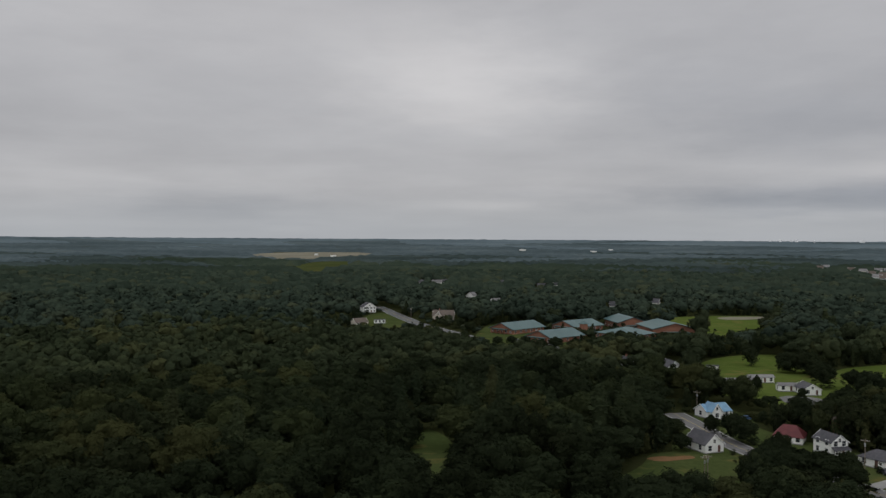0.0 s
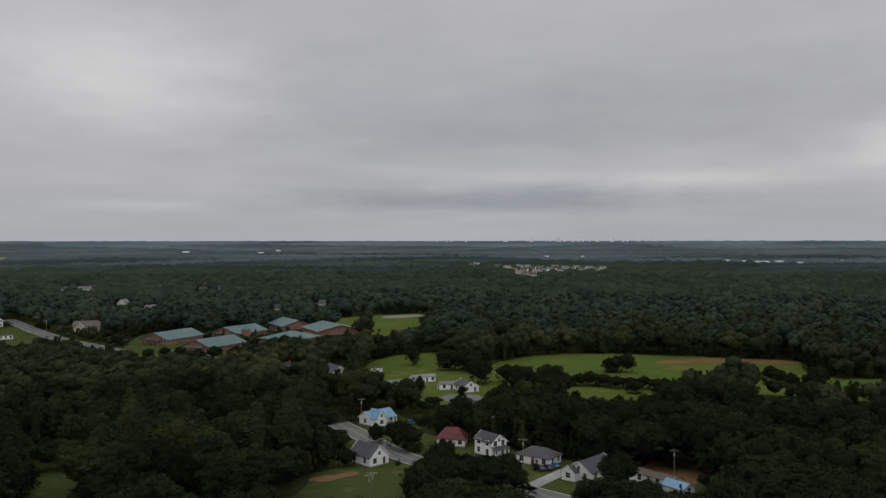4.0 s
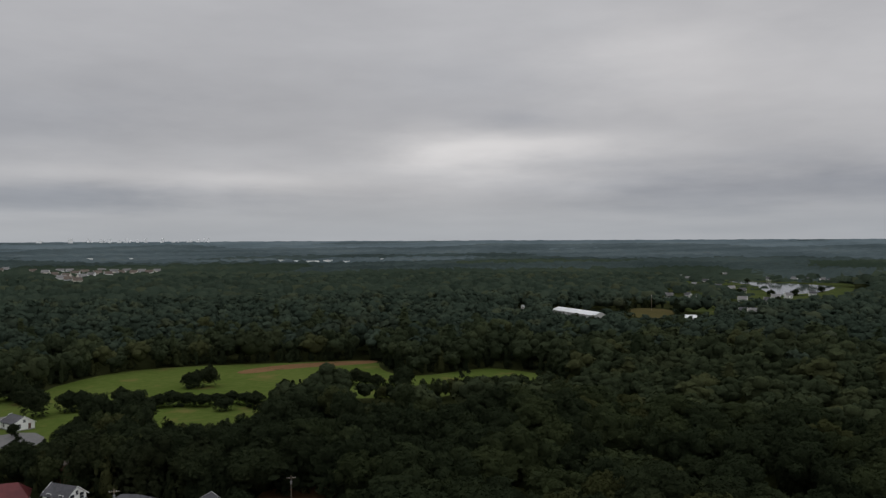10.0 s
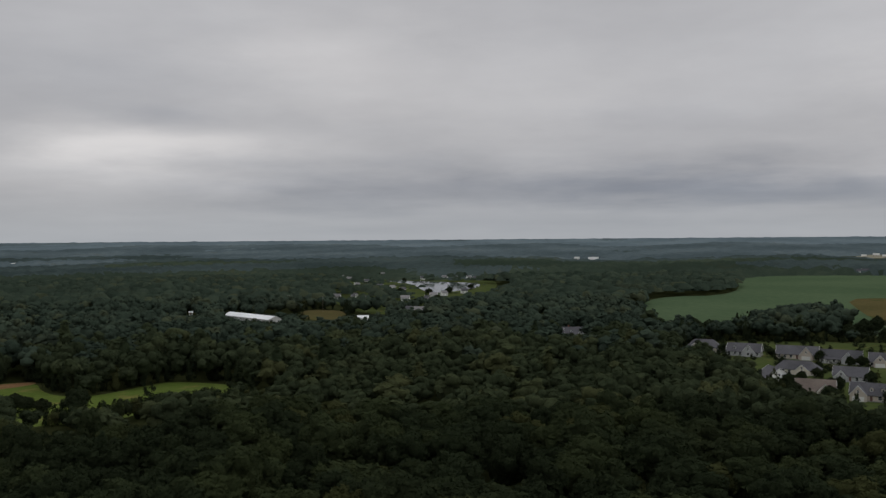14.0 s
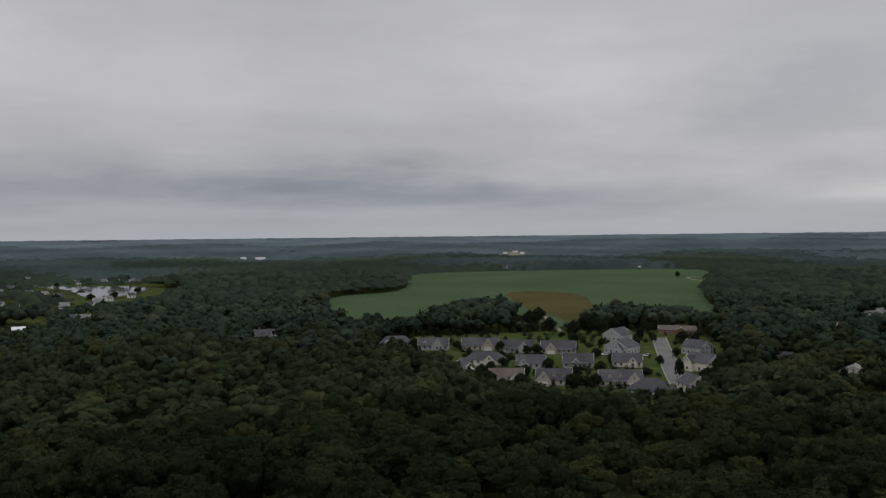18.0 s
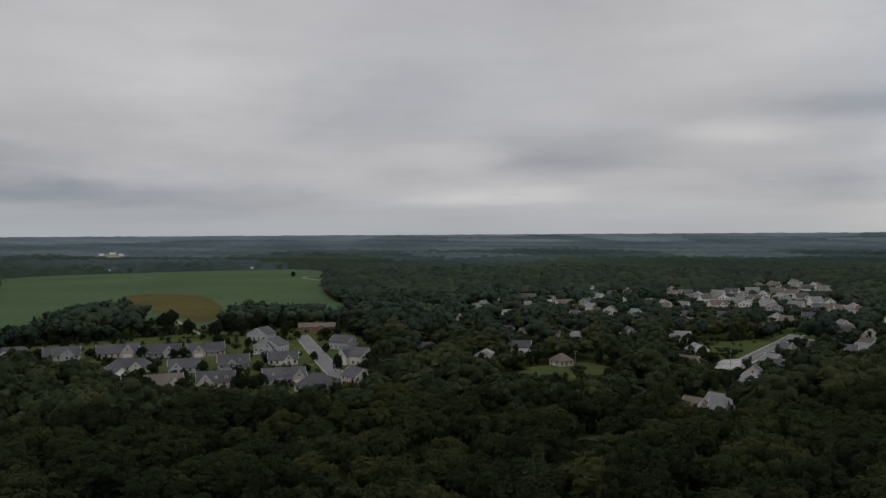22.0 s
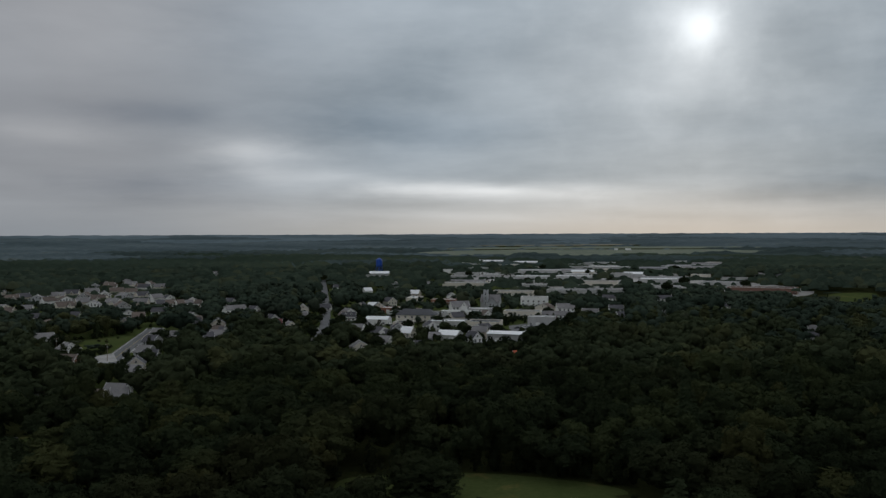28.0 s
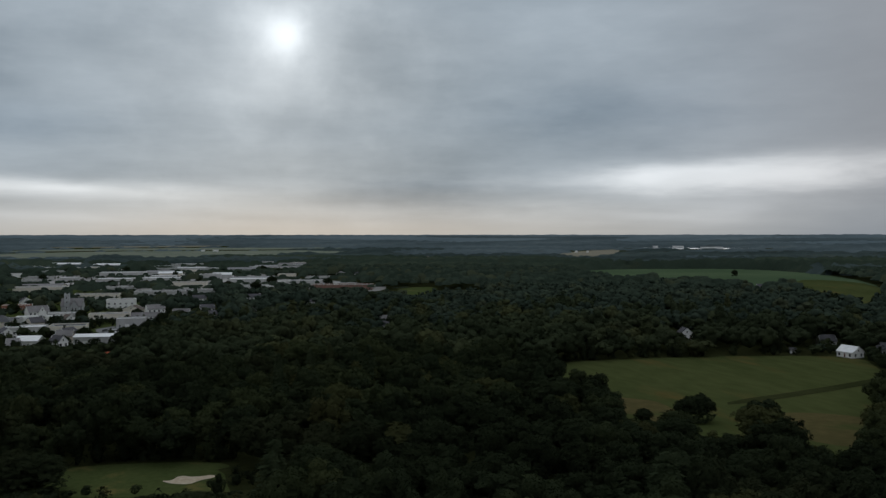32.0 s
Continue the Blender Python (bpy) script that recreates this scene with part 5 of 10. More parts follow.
FIELD_TREES.append((526.3, -56.7, 6.0, 5.0))
FIELD_TREES.append((549.1, -146.2, 6.0, 5.0))
FIELD_TREES.append((694.0, -77.1, 14.0, 11.2))
FIELD_TREES.append((1370.2, -490.9, 10.0, 8.0))
FIELD_TREES.append((715.8, 52.4, 9.0, 7.2))
FIELD_TREES.append((612.6, -91.8, 16.0, 12.8))
FIELD_TREES.append((598.6, -78.7, 13.0, 10.4))
for row_x, row_y, row_h in ((640, 58, 12), (643, 44, 14), (641, 33, 11), (646, 22, 13), (643, 10, 12), (645, -4, 14), (642, -17, 12), (644, -48, 13), (655, -60, 15), (618, -66, 13), (606, -100, 12),
                            (628, -118, 11), (640, -128, 13), (645, -142, 12), (560, -66, 8), (536, -100, 7), (508, 12, 6), (590, 20, 7)):
    FIELD_TREES.append((row_x, row_y, row_h, row_h * 0.8))
car("white parked car in a driveway", 506.6, -70.1, -90, 1)
SIGHT.append((507, -70, -0.937, 0.350, 0.134, 4, 2.8))
car("orange red parked car beside the street", 584.1, -150.1, -115, 3)
SIGHT.append((584, -150, -0.907, 0.421, 0.112, 4, 2.8))
car("white parked car beside a lawn", 496.8, -92.1, -103, 1)
SIGHT.append((497, -92, -0.920, 0.393, 0.134, 4, 2.8))

# neighbourhood beyond the wood
house("house", "grey house with dark roof among trees", 738.2, -476.1, -131, 19.8, 10.0, 3.0, 6.4, wall='grey', roof='shingle', group='houses of the neighbourhood')
SIGHT.append((738, -476, -0.754, 0.656, 0.074, 12, 2.8))
house("house", "white house with brown roof among trees", 651.0, -451.0, -114, 15.4, 10.0, 3.0, 6.4, wall='white', roof='brown', group='houses of the neighbourhood')
SIGHT.append((651, -451, -0.724, 0.690, 0.081, 10, 2.8))
house("house", "white house with dark roof among trees", 711.9, -549.8, -125, 12.3, 10.0, 3.0, 6.4, wall='white', group='houses of the neighbourhood')
SIGHT.append((712, -550, -0.703, 0.712, 0.072, 8, 2.8))
house("house", "grey house with dark roof among trees", 713.6, -582.5, -137, 9.5, 10.0, 3.0, 6.4, wall='grey', group='houses of the neighbourhood')
SIGHT.append((714, -583, -0.687, 0.727, 0.070, 7, 2.8))
house("house", "white ranch house with grey roof", 442.0, -267.9, -123, 11.6, 10.0, 3.0, 6.4, wall='white', roof='light', group='houses of the neighbourhood')
SIGHT.append((442, -268, -0.710, 0.704, 0.120, 8, 2.8))
house("house", "tan house with brown roof among trees", 369.9, -188.0, -99, 9.0, 10.0, 3.0, 6.4, wall='tan', roof='brown', hip=4, group='houses of the neighbourhood')
SIGHT.append((370, -188, -0.719, 0.695, 0.148, 6, 2.8))
house("house", "white house with dark roof among trees", 535.9, -394.2, -107, 5.8, 10.0, 3.0, 6.4, wall='white', along='y', group='houses of the neighbourhood')
SIGHT.append((536, -394, -0.687, 0.727, 0.095, 5, 2.8))
house("house", "cream house with brown roof among trees", 417.1, -288.9, -158, 7.9, 10.0, 3.0, 6.4, wall='cream', roof='brown', group='houses of the neighbourhood')
SIGHT.append((417, -289, -0.669, 0.743, 0.121, 6, 2.8))
house("house", "cream house with dark roof among trees", 512.4, -400.7, -138, 3.8, 10.0, 3.0, 6.4, wall='cream', group='houses of the neighbourhood')
SIGHT.append((512, -401, -0.665, 0.747, 0.096, 4, 2.8))
house("house", "white house with light grey roof among trees", 391.0, -310.9, -151, 12.2, 10.0, 4.6, 7.0, wall='white', roof='light', rows=2, group='houses of the neighbourhood')
SIGHT.append((391, -311, -0.623, 0.782, 0.121, 8, 2.8))
house("house", "brick house with brown roof among trees", 323.5, -236.1, -172, 11.1, 10.0, 3.0, 6.4, wall='brick', roof='brown', group='houses of the neighbourhood')
SIGHT.append((323, -236, -0.613, 0.790, 0.147, 8, 2.8))
house("house", "cream house with light grey roof among trees", 266.7, -208.5, 174, 8.0, 10.0, 3.0, 6.4, wall='cream', roof='light', group='houses of the neighbourhood')
SIGHT.append((267, -209, -0.558, 0.830, 0.166, 6, 2.8))
house("house", "tan house with brown roof among trees", 247.8, -146.0, -178, 8.0, 10.0, 3.0, 6.4, wall='tan', roof='brown', group='houses of the neighbourhood')
SIGHT.append((248, -146, -0.603, 0.798, 0.196, 6, 2.8))
house("house", "pale metal house with light grey roof among trees", 239.5, -150.2, -154, 6.4, 10.0, 3.0, 6.4, wall='metal', roof='light', group='houses of the neighbourhood')
SIGHT.append((239, -150, -0.581, 0.814, 0.196, 5, 2.8))
house("house", "grey house with dark roof among trees", 323.6, -322.7, 170, 8.7, 10.0, 3.0, 6.4, wall='grey', roof='shingle', group='houses of the neighbourhood')
SIGHT.append((324, -323, -0.533, 0.846, 0.127, 6, 2.8))
house("house", "grey house with light grey roof among trees", 301.7, -277.2, 171, 8.9, 10.0, 3.0, 6.4, wall='grey', roof='light', group='houses of the neighbourhood')
SIGHT.append((302, -277, -0.542, 0.840, 0.140, 6, 2.8))
house("house", "white house with light grey roof among trees", 341.0, -360.9, 170, 7.5, 10.0, 3.0, 6.4, wall='white', roof='light', group='houses of the neighbourhood')
SIGHT.append((341, -361, -0.524, 0.851, 0.118, 6, 2.8))
house("house", "white house with dark roof among trees", 351.4, -432.9, -131, 8.3, 10.0, 3.0, 6.4, wall='white', roof='shingle', group='houses of the neighbourhood')
SIGHT.append((351, -433, -0.486, 0.874, 0.106, 6, 2.8))
house("house", "white house with dark roof among trees", 303.3, -376.7, -122, 6.8, 10.0, 3.0, 6.4, wall='white', along='y', group='houses of the neighbourhood')
SIGHT.append((303, -377, -0.464, 0.886, 0.119, 5, 2.8))
house("house", "brick house with dark red roof among trees", 286.8, -431.3, -156, 11.9, 10.0, 3.0, 6.4, wall='brick', roof='red', group='houses of the neighbourhood')
SIGHT.append((287, -431, -0.406, 0.914, 0.111, 8, 2.8))
house("house", "white house with light grey roof among trees", 367.8, -544.1, -164, 15.3, 10.0, 3.0, 6.4, wall='white', roof='light', group='houses of the neighbourhood')
SIGHT.append((368, -544, -0.439, 0.898, 0.091, 10, 2.8))
house("house", "white house with light grey roof among trees", 286.9, -496.2, -158, 5.8, 10.0, 3.0, 6.4, wall='white', roof='light', group='houses of the neighbourhood')
SIGHT.append((287, -496, -0.370, 0.929, 0.101, 5, 2.8))
house("house", "white house with dark roof among trees", 244.7, -483.9, -161, 11.1, 10.0, 3.0, 6.4, wall='white', dormers=2, group='houses of the neighbourhood')
SIGHT.append((245, -484, -0.320, 0.947, 0.106, 8, 2.8))
house("house", "white house with dark roof among trees", 469.5, -595.6, -139, 11.8, 10.0, 3.0, 6.4, wall='white', group='houses of the neighbourhood')
SIGHT.append((469, -596, -0.511, 0.860, 0.081, 8, 2.8))
house("house", "brick house with brown roof among trees", 420.3, -469.7, -148, 9.9, 10.0, 3.0, 6.4, wall='brick', roof='brown', group='houses of the neighbourhood')
SIGHT.append((420, -470, -0.537, 0.844, 0.096, 7, 2.8))
house("house", "cream house with light grey roof among trees", 465.2, -599.0, -160, 10.9, 10.0, 3.0, 6.4, wall='cream', roof='light', group='houses of the neighbourhood')
SIGHT.append((465, -599, -0.505, 0.863, 0.081, 7, 2.8))
house("house", "white house with dark roof among trees", 276.0, -147.3, -120, 3.6, 10.0, 3.0, 6.4, wall='white', along='y', group='houses of the neighbourhood')
SIGHT.append((276, -147, -0.648, 0.762, 0.186, 4, 2.8))
house("house", "white house with dark roof among trees", 557.9, -376.3, -134, 7.0, 10.0, 3.0, 6.4, wall='white', group='houses of the neighbourhood')
SIGHT.append((558, -376, -0.714, 0.700, 0.094, 6, 2.8))
house("house", "white house with dark roof among trees", 296.8, -345.3, -151, 6.4, 10.0, 3.0, 6.4, wall='white', group='houses of the neighbourhood')
SIGHT.append((297, -345, -0.478, 0.878, 0.126, 5, 2.8))
house("house", "cream two-storey house in a dense estate", 647.7, -610.9, -144, 14.0, 10.0, 4.8, 8.6, wall='cream', roof='brown', along='x', rows=2, side_windows=False, door=False, group='estate houses', wing=(2, 5, 1.5, 4, 7))
SIGHT.append((648, -611, -0.634, 0.773, 0.071, 9, 2.8))
house("house", "tan two-storey house in a dense estate", 650.3, -631.6, -107, 15.0, 10.0, 4.8, 8.6, wall='tan', roof='shingle', along='x', rows=2, side_windows=False, door=False, group='estate houses', wing=None)
SIGHT.append((650, -632, -0.626, 0.780, 0.070, 10, 2.8))
house("house", "grey two-storey house in a dense estate", 618.4, -611.8, -151, 16.0, 10.0, 4.8, 8.6, wall='grey', roof='light', along='y', rows=2, side_windows=False, door=False, group='estate houses', wing=(2, 5, 1.5, 4, 7))
SIGHT.append((618, -612, -0.615, 0.788, 0.073, 10, 2.8))
house("house", "white two-storey house in a dense estate", 586.4, -585.4, -115, 13.0, 10.0, 4.8, 8.6, wall='white', roof='brown', along='x', rows=2, side_windows=False, door=False, group='estate houses', wing=None)
SIGHT.append((586, -585, -0.607, 0.794, 0.076, 8, 2.8))
house("house", "cream two-storey house in a dense estate", 623.1, -652.6, -158, 14.0, 10.0, 4.8, 8.6, wall='cream', roof='light', along='x', rows=2, side_windows=False, door=False, group='estate houses', wing=(2, 5, 1.5, 4, 7))
SIGHT.append((623, -653, -0.598, 0.802, 0.070, 9, 2.8))
house("house", "white two-storey house in a dense estate", 579.3, -600.9, -122, 15.0, 10.0, 4.8, 8.6, wall='white', roof='brown', along='y', rows=2, side_windows=False, door=False, group='estate houses', wing=None)
SIGHT.append((579, -601, -0.594, 0.804, 0.075, 10, 2.8))
house("house", "cream two-storey house in a dense estate", 633.9, -691.9, -165, 16.0, 10.0, 4.8, 8.6, wall='cream', roof='shingle', along='x', rows=2, side_windows=False, door=False, group='estate houses', wing=(2, 5, 1.5, 4, 7))
SIGHT.append((634, -692, -0.586, 0.810, 0.068, 10, 2.8))
house("house", "tan two-storey house in a dense estate", 545.5, -579.5, -128, 13.0, 10.0, 4.8, 8.6, wall='tan', roof='light', along='x', rows=2, side_windows=False, door=False, group='estate houses', wing=None)
SIGHT.append((546, -579, -0.581, 0.814, 0.079, 8, 2.8))
house("house", "grey two-storey house in a dense estate", 591.4, -654.6, -172, 14.0, 10.0, 4.8, 8.6, wall='grey', roof='brown', along='y', rows=2, side_windows=False, door=False, group='estate houses', wing=(2, 5, 1.5, 4, 7))
SIGHT.append((591, -655, -0.576, 0.818, 0.071, 9, 2.8))
house("house", "white two-storey house in a dense estate", 628.3, -721.3, -135, 15.0, 10.0, 4.8, 8.6, wall='white', roof='light', along='x', rows=2, side_windows=False, door=False, group='estate houses', wing=None)
SIGHT.append((628, -721, -0.569, 0.822, 0.066, 10, 2.8))
house("house", "cream two-storey house in a dense estate", 553.3, -621.3, -179, 16.0, 10.0, 4.8, 8.6, wall='cream', roof='brown', along='x', rows=2, side_windows=False, door=False, group='estate houses', wing=(2, 5, 1.5, 4, 7))
SIGHT.append((553, -621, -0.565, 0.825, 0.075, 10, 2.8))
house("house", "white two-storey house in a dense estate", 586.4, -681.0, -142, 13.0, 10.0, 4.8, 8.6, wall='white', roof='shingle', along='y', rows=2, side_windows=False, door=False, group='estate houses', wing=None)
SIGHT.append((586, -681, -0.559, 0.829, 0.070, 8, 2.8))
house("house", "cream two-storey house in a dense estate", 511.3, -579.6, 175, 14.0, 10.0, 4.8, 8.6, wall='cream', roof='light', along='x', rows=2, side_windows=False, door=False, group='estate houses', wing=(2, 5, 1.5, 4, 7))
SIGHT.append((511, -580, -0.554, 0.832, 0.080, 9, 2.8))
house("house", "tan two-storey house in a dense estate", 606.8, -737.8, -149, 15.0, 10.0, 4.8, 8.6, wall='tan', roof='brown', along='x', rows=2, side_windows=False, door=False, group='estate houses', wing=None)
SIGHT.append((607, -738, -0.548, 0.837, 0.066, 10, 2.8))
house("house", "grey two-storey house in a dense estate", 547.7, -656.3, -112, 16.0, 10.0, 4.8, 8.6, wall='grey', roof='light', along='y', rows=2, side_windows=False, door=False, group='estate houses', wing=(2, 5, 1.5, 4, 7))
SIGHT.append((548, -656, -0.543, 0.840, 0.073, 10, 2.8))
house("house", "white two-storey house in a dense estate", 578.6, -722.2, -156, 13.0, 10.0, 4.8, 8.6, wall='white', roof='brown', along='x', rows=2, side_windows=False, door=False, group='estate houses', wing=None)
SIGHT.append((579, -722, -0.535, 0.845, 0.068, 8, 2.8))
house("house", "cream two-storey house in a dense estate", 537.6, -674.7, -119, 14.0, 10.0, 4.8, 8.6, wall='cream', roof='shingle', along='x', rows=2, side_windows=False, door=False, group='estate houses', wing=(2, 5, 1.5, 4, 7))
SIGHT.append((538, -675, -0.527, 0.850, 0.072, 9, 2.8))
house("house", "white two-storey house in a dense estate", 515.1, -550.9, -159, 15.0, 10.0, 4.8, 8.6, wall='white', roof='light', along='y', rows=2, side_windows=False, door=False, group='estate houses', wing=None)
SIGHT.append((515, -551, -0.573, 0.820, 0.082, 10, 2.8))
house("house", "cream two-storey house in a dense estate", 534.4, -535.5, -120, 16.0, 10.0, 4.8, 8.6, wall='cream', roof='brown', along='x', rows=2, side_windows=False, door=False, group='estate houses', wing=(2, 5, 1.5, 4, 7))
SIGHT.append((534, -535, -0.597, 0.802, 0.082, 10, 2.8))
house("house", "tan two-storey house in a dense estate", 484.4, -583.7, -168, 13.0, 10.0, 4.8, 8.6, wall='tan', roof='light', along='x', rows=2, side_windows=False, door=False, group='estate houses', wing=None)
SIGHT.append((484, -584, -0.530, 0.848, 0.081, 8, 2.8))
house("house", "grey two-storey house in a dense estate", 481.9, -544.9, -130, 14.0, 10.0, 4.8, 8.6, wall='grey', roof='brown', along='y', rows=2, side_windows=False, door=False, group='estate houses', wing=(2, 5, 1.5, 4, 7))
SIGHT.append((482, -545, -0.549, 0.836, 0.085, 9, 2.8))
house("house", "white two-storey house in a dense estate", 608.9, -803.0, -175, 15.0, 10.0, 4.8, 8.6, wall='white', roof='shingle', along='x', rows=2, side_windows=False, door=False, group='estate houses', wing=None)
SIGHT.append((609, -803, -0.521, 0.853, 0.063, 10, 2.8))
house("house", "cream two-storey house in a dense estate", 659.5, -854.3, -137, 16.0, 10.0, 4.8, 8.6, wall='cream', roof='light', along='x', rows=2, side_windows=False, door=False, group='estate houses', wing=(2, 5, 1.5, 4, 7))
SIGHT.append((660, -854, -0.533, 0.846, 0.059, 10, 2.8))
house("house", "white two-storey house in a dense estate", 640.2, -868.7, 179, 13.0, 10.0, 4.8, 8.6, wall='white', roof='brown', along='y', rows=2, side_windows=False, door=False, group='estate houses', wing=None)
SIGHT.append((640, -869, -0.516, 0.857, 0.059, 8, 2.8))
house("house", "cream two-storey house in a dense estate", 594.8, -813.6, -144, 14.0, 10.0, 4.8, 8.6, wall='cream', roof='light', along='x', rows=2, side_windows=False, door=False, group='estate houses', wing=(2, 5, 1.5, 4, 7))
SIGHT.append((595, -814, -0.508, 0.861, 0.063, 9, 2.8))
house("house", "tan two-storey house in a dense estate", 679.5, -839.4, 175, 15.0, 10.0, 4.8, 8.6, wall='tan', roof='brown', along='x', rows=2, side_windows=False, door=False, group='estate houses', wing=None)
SIGHT.append((680, -839, -0.551, 0.834, 0.059, 10, 2.8))
house("house", "grey two-storey house in a dense estate", 680.6, -807.5, -147, 16.0, 10.0, 4.8, 8.6, wall='grey', roof='shingle', along='y', rows=2, side_windows=False, door=False, group='estate houses', wing=(2, 5, 1.5, 4, 7))
SIGHT.append((681, -807, -0.565, 0.825, 0.060, 10, 2.8))
house("house", "white two-storey house in a dense estate", 502.2, -641.8, -113, 13.0, 10.0, 4.8, 8.6, wall='white', roof='light', along='x', rows=2, side_windows=False, door=False, group='estate houses', wing=None)
SIGHT.append((502, -642, -0.515, 0.857, 0.076, 8, 2.8))
car("white parked car beside a house", 368.7, -183.8, -129, 1)
SIGHT.append((369, -184, -0.722, 0.692, 0.149, 4, 2.8))
car("blue parked van beside the road", 325.7, -257.7, -146, 4)
SIGHT.append((326, -258, -0.555, 0.832, 0.135, 4, 2.8))

# small houses between the trees
house("house", "white small house with light grey roof among the trees", 789.3, -625.9, -119, 9.5, 8.0, 3.9, 7.1, wall='white', roof='light', along='y', side_windows=False, door=False, group='houses of the neighbourhood')
SIGHT.append((789, -626, -0.701, 0.713, 0.064, 7, 2.8))
house("house", "cream small house with dark roof among the trees", 555.0, -416.3, -150, 10.5, 8.0, 4.8, 8.0, wall='cream', roof='shingle', along='y', side_windows=False, door=False, group='houses of the neighbourhood')
SIGHT.append((555, -416, -0.682, 0.731, 0.091, 7, 2.8))
house("house", "white small house with light grey roof among the trees", 536.8, -429.3, 179, 11.5, 8.0, 3.0, 6.2, wall='white', roof='light', along='x', side_windows=False, door=False, group='houses of the neighbourhood')
SIGHT.append((537, -429, -0.661, 0.751, 0.091, 8, 2.8))
house("house", "white small house with dark roof among the trees", 435.3, -311.3, -119, 8.5, 8.0, 3.9, 7.1, wall='white', roof='shingle', along='y', side_windows=False, door=False, group='houses of the neighbourhood')
SIGHT.append((435, -311, -0.663, 0.749, 0.115, 6, 2.8))
house("house", "cream small house with light grey roof among the trees", 710.2, -679.1, -151, 9.5, 8.0, 4.8, 8.0, wall='cream', roof='light', along='y', side_windows=False, door=False, group='houses of the neighbourhood')
SIGHT.append((710, -679, -0.635, 0.772, 0.065, 7, 2.8))
house("house", "white small house with dark roof among the trees", 625.2, -630.7, 178, 10.5, 8.0, 3.0, 6.2, wall='white', roof='shingle', along='x', side_windows=False, door=False, group='houses of the neighbourhood')
SIGHT.append((625, -631, -0.607, 0.794, 0.071, 7, 2.8))
house("house", "white small house with light grey roof among the trees", 349.9, -275.4, -121, 11.5, 8.0, 3.9, 7.1, wall='white', roof='light', along='y', side_windows=False, door=False, group='houses of the neighbourhood')
SIGHT.append((350, -275, -0.603, 0.798, 0.133, 8, 2.8))
house("house", "cream small house with dark roof among the trees", 276.0, -224.3, -154, 8.5, 8.0, 4.8, 8.0, wall='cream', roof='shingle', along='y', side_windows=False, door=False, group='houses of the neighbourhood')
SIGHT.append((276, -224, -0.550, 0.835, 0.158, 6, 2.8))
house("house", "white small house with light grey roof among the trees", 247.3, -161.2, 179, 9.5, 8.0, 3.0, 6.2, wall='white', roof='light', along='x', side_windows=False, door=False, group='houses of the neighbourhood')
SIGHT.append((247, -161, -0.574, 0.819, 0.188, 7, 2.8))
house("house", "white small house with dark roof among the trees", 493.0, -650.9, -125, 10.5, 8.0, 3.9, 7.1, wall='white', roof='shingle', along='y', side_windows=False, door=False, group='houses of the neighbourhood')
SIGHT.append((493, -651, -0.500, 0.866, 0.076, 7, 2.8))
house("house", "cream small house with light grey roof among the trees", 443.3, -606.4, -155, 11.5, 8.0, 4.8, 8.0, wall='cream', roof='light', along='y', side_windows=False, door=False, group='houses of the neighbourhood')
SIGHT.append((443, -606, -0.479, 0.878, 0.081, 8, 2.8))
house("house", "white small house with dark roof among the trees", 412.9, -627.8, 173, 8.5, 8.0, 3.0, 6.2, wall='white', roof='shingle', along='x', side_windows=False, door=False, group='houses of the neighbourhood')
SIGHT.append((413, -628, -0.440, 0.898, 0.081, 6, 2.8))
house("house", "white small house with light grey roof among the trees", 372.8, -468.7, -123, 9.5, 8.0, 3.9, 7.1, wall='white', roof='light', along='y', side_windows=False, door=False, group='houses of the neighbourhood')
SIGHT.append((373, -469, -0.484, 0.875, 0.099, 7, 2.8))
house("house", "cream small house with dark roof among the trees", 323.7, -415.4, -154, 10.5, 8.0, 4.8, 8.0, wall='cream', roof='shingle', along='y', side_windows=False, door=False, group='houses of the neighbourhood')
SIGHT.append((324, -415, -0.460, 0.888, 0.110, 7, 2.8))
house("house", "white small house with light grey roof among the trees", 296.4, -359.6, 178, 11.5, 8.0, 3.0, 6.2, wall='white', roof='light', along='x', side_windows=False, door=False, group='houses of the neighbourhood')
SIGHT.append((296, -360, -0.462, 0.887, 0.123, 8, 2.8))
house("house", "white small house with dark roof among the trees", 299.9, -460.4, -125, 8.5, 8.0, 3.9, 7.1, wall='white', roof='shingle', along='y', side_windows=False, door=False, group='houses of the neighbourhood')
SIGHT.append((300, -460, -0.402, 0.916, 0.105, 6, 2.8))
house("house", "cream small house with light grey roof among the trees", 306.0, -545.3, -157, 9.5, 8.0, 4.8, 8.0, wall='cream', roof='light', along='y', side_windows=False, door=False, group='houses of the neighbourhood')
SIGHT.append((306, -545, -0.366, 0.931, 0.094, 7, 2.8))
house("house", "white small house with dark roof among the trees", 377.7, -866.2, 172, 10.5, 8.0, 3.0, 6.2, wall='white', roof='shingle', along='x', side_windows=False, door=False, group='houses of the neighbourhood')
SIGHT.append((378, -866, -0.321, 0.947, 0.065, 7, 2.8))
house("house", "white small house with light grey roof among the trees", 256.8, -521.2, -128, 11.5, 8.0, 3.9, 7.1, wall='white', roof='light', along='y', side_windows=False, door=False, group='houses of the neighbourhood')
SIGHT.append((257, -521, -0.316, 0.949, 0.099, 8, 2.8))
house("house", "cream small house with dark roof among the trees", 245.2, -577.7, -159, 8.5, 8.0, 4.8, 8.0, wall='cream', roof='shingle', along='y', side_windows=False, door=False, group='houses of the neighbourhood')
SIGHT.append((245, -578, -0.279, 0.960, 0.092, 6, 2.8))
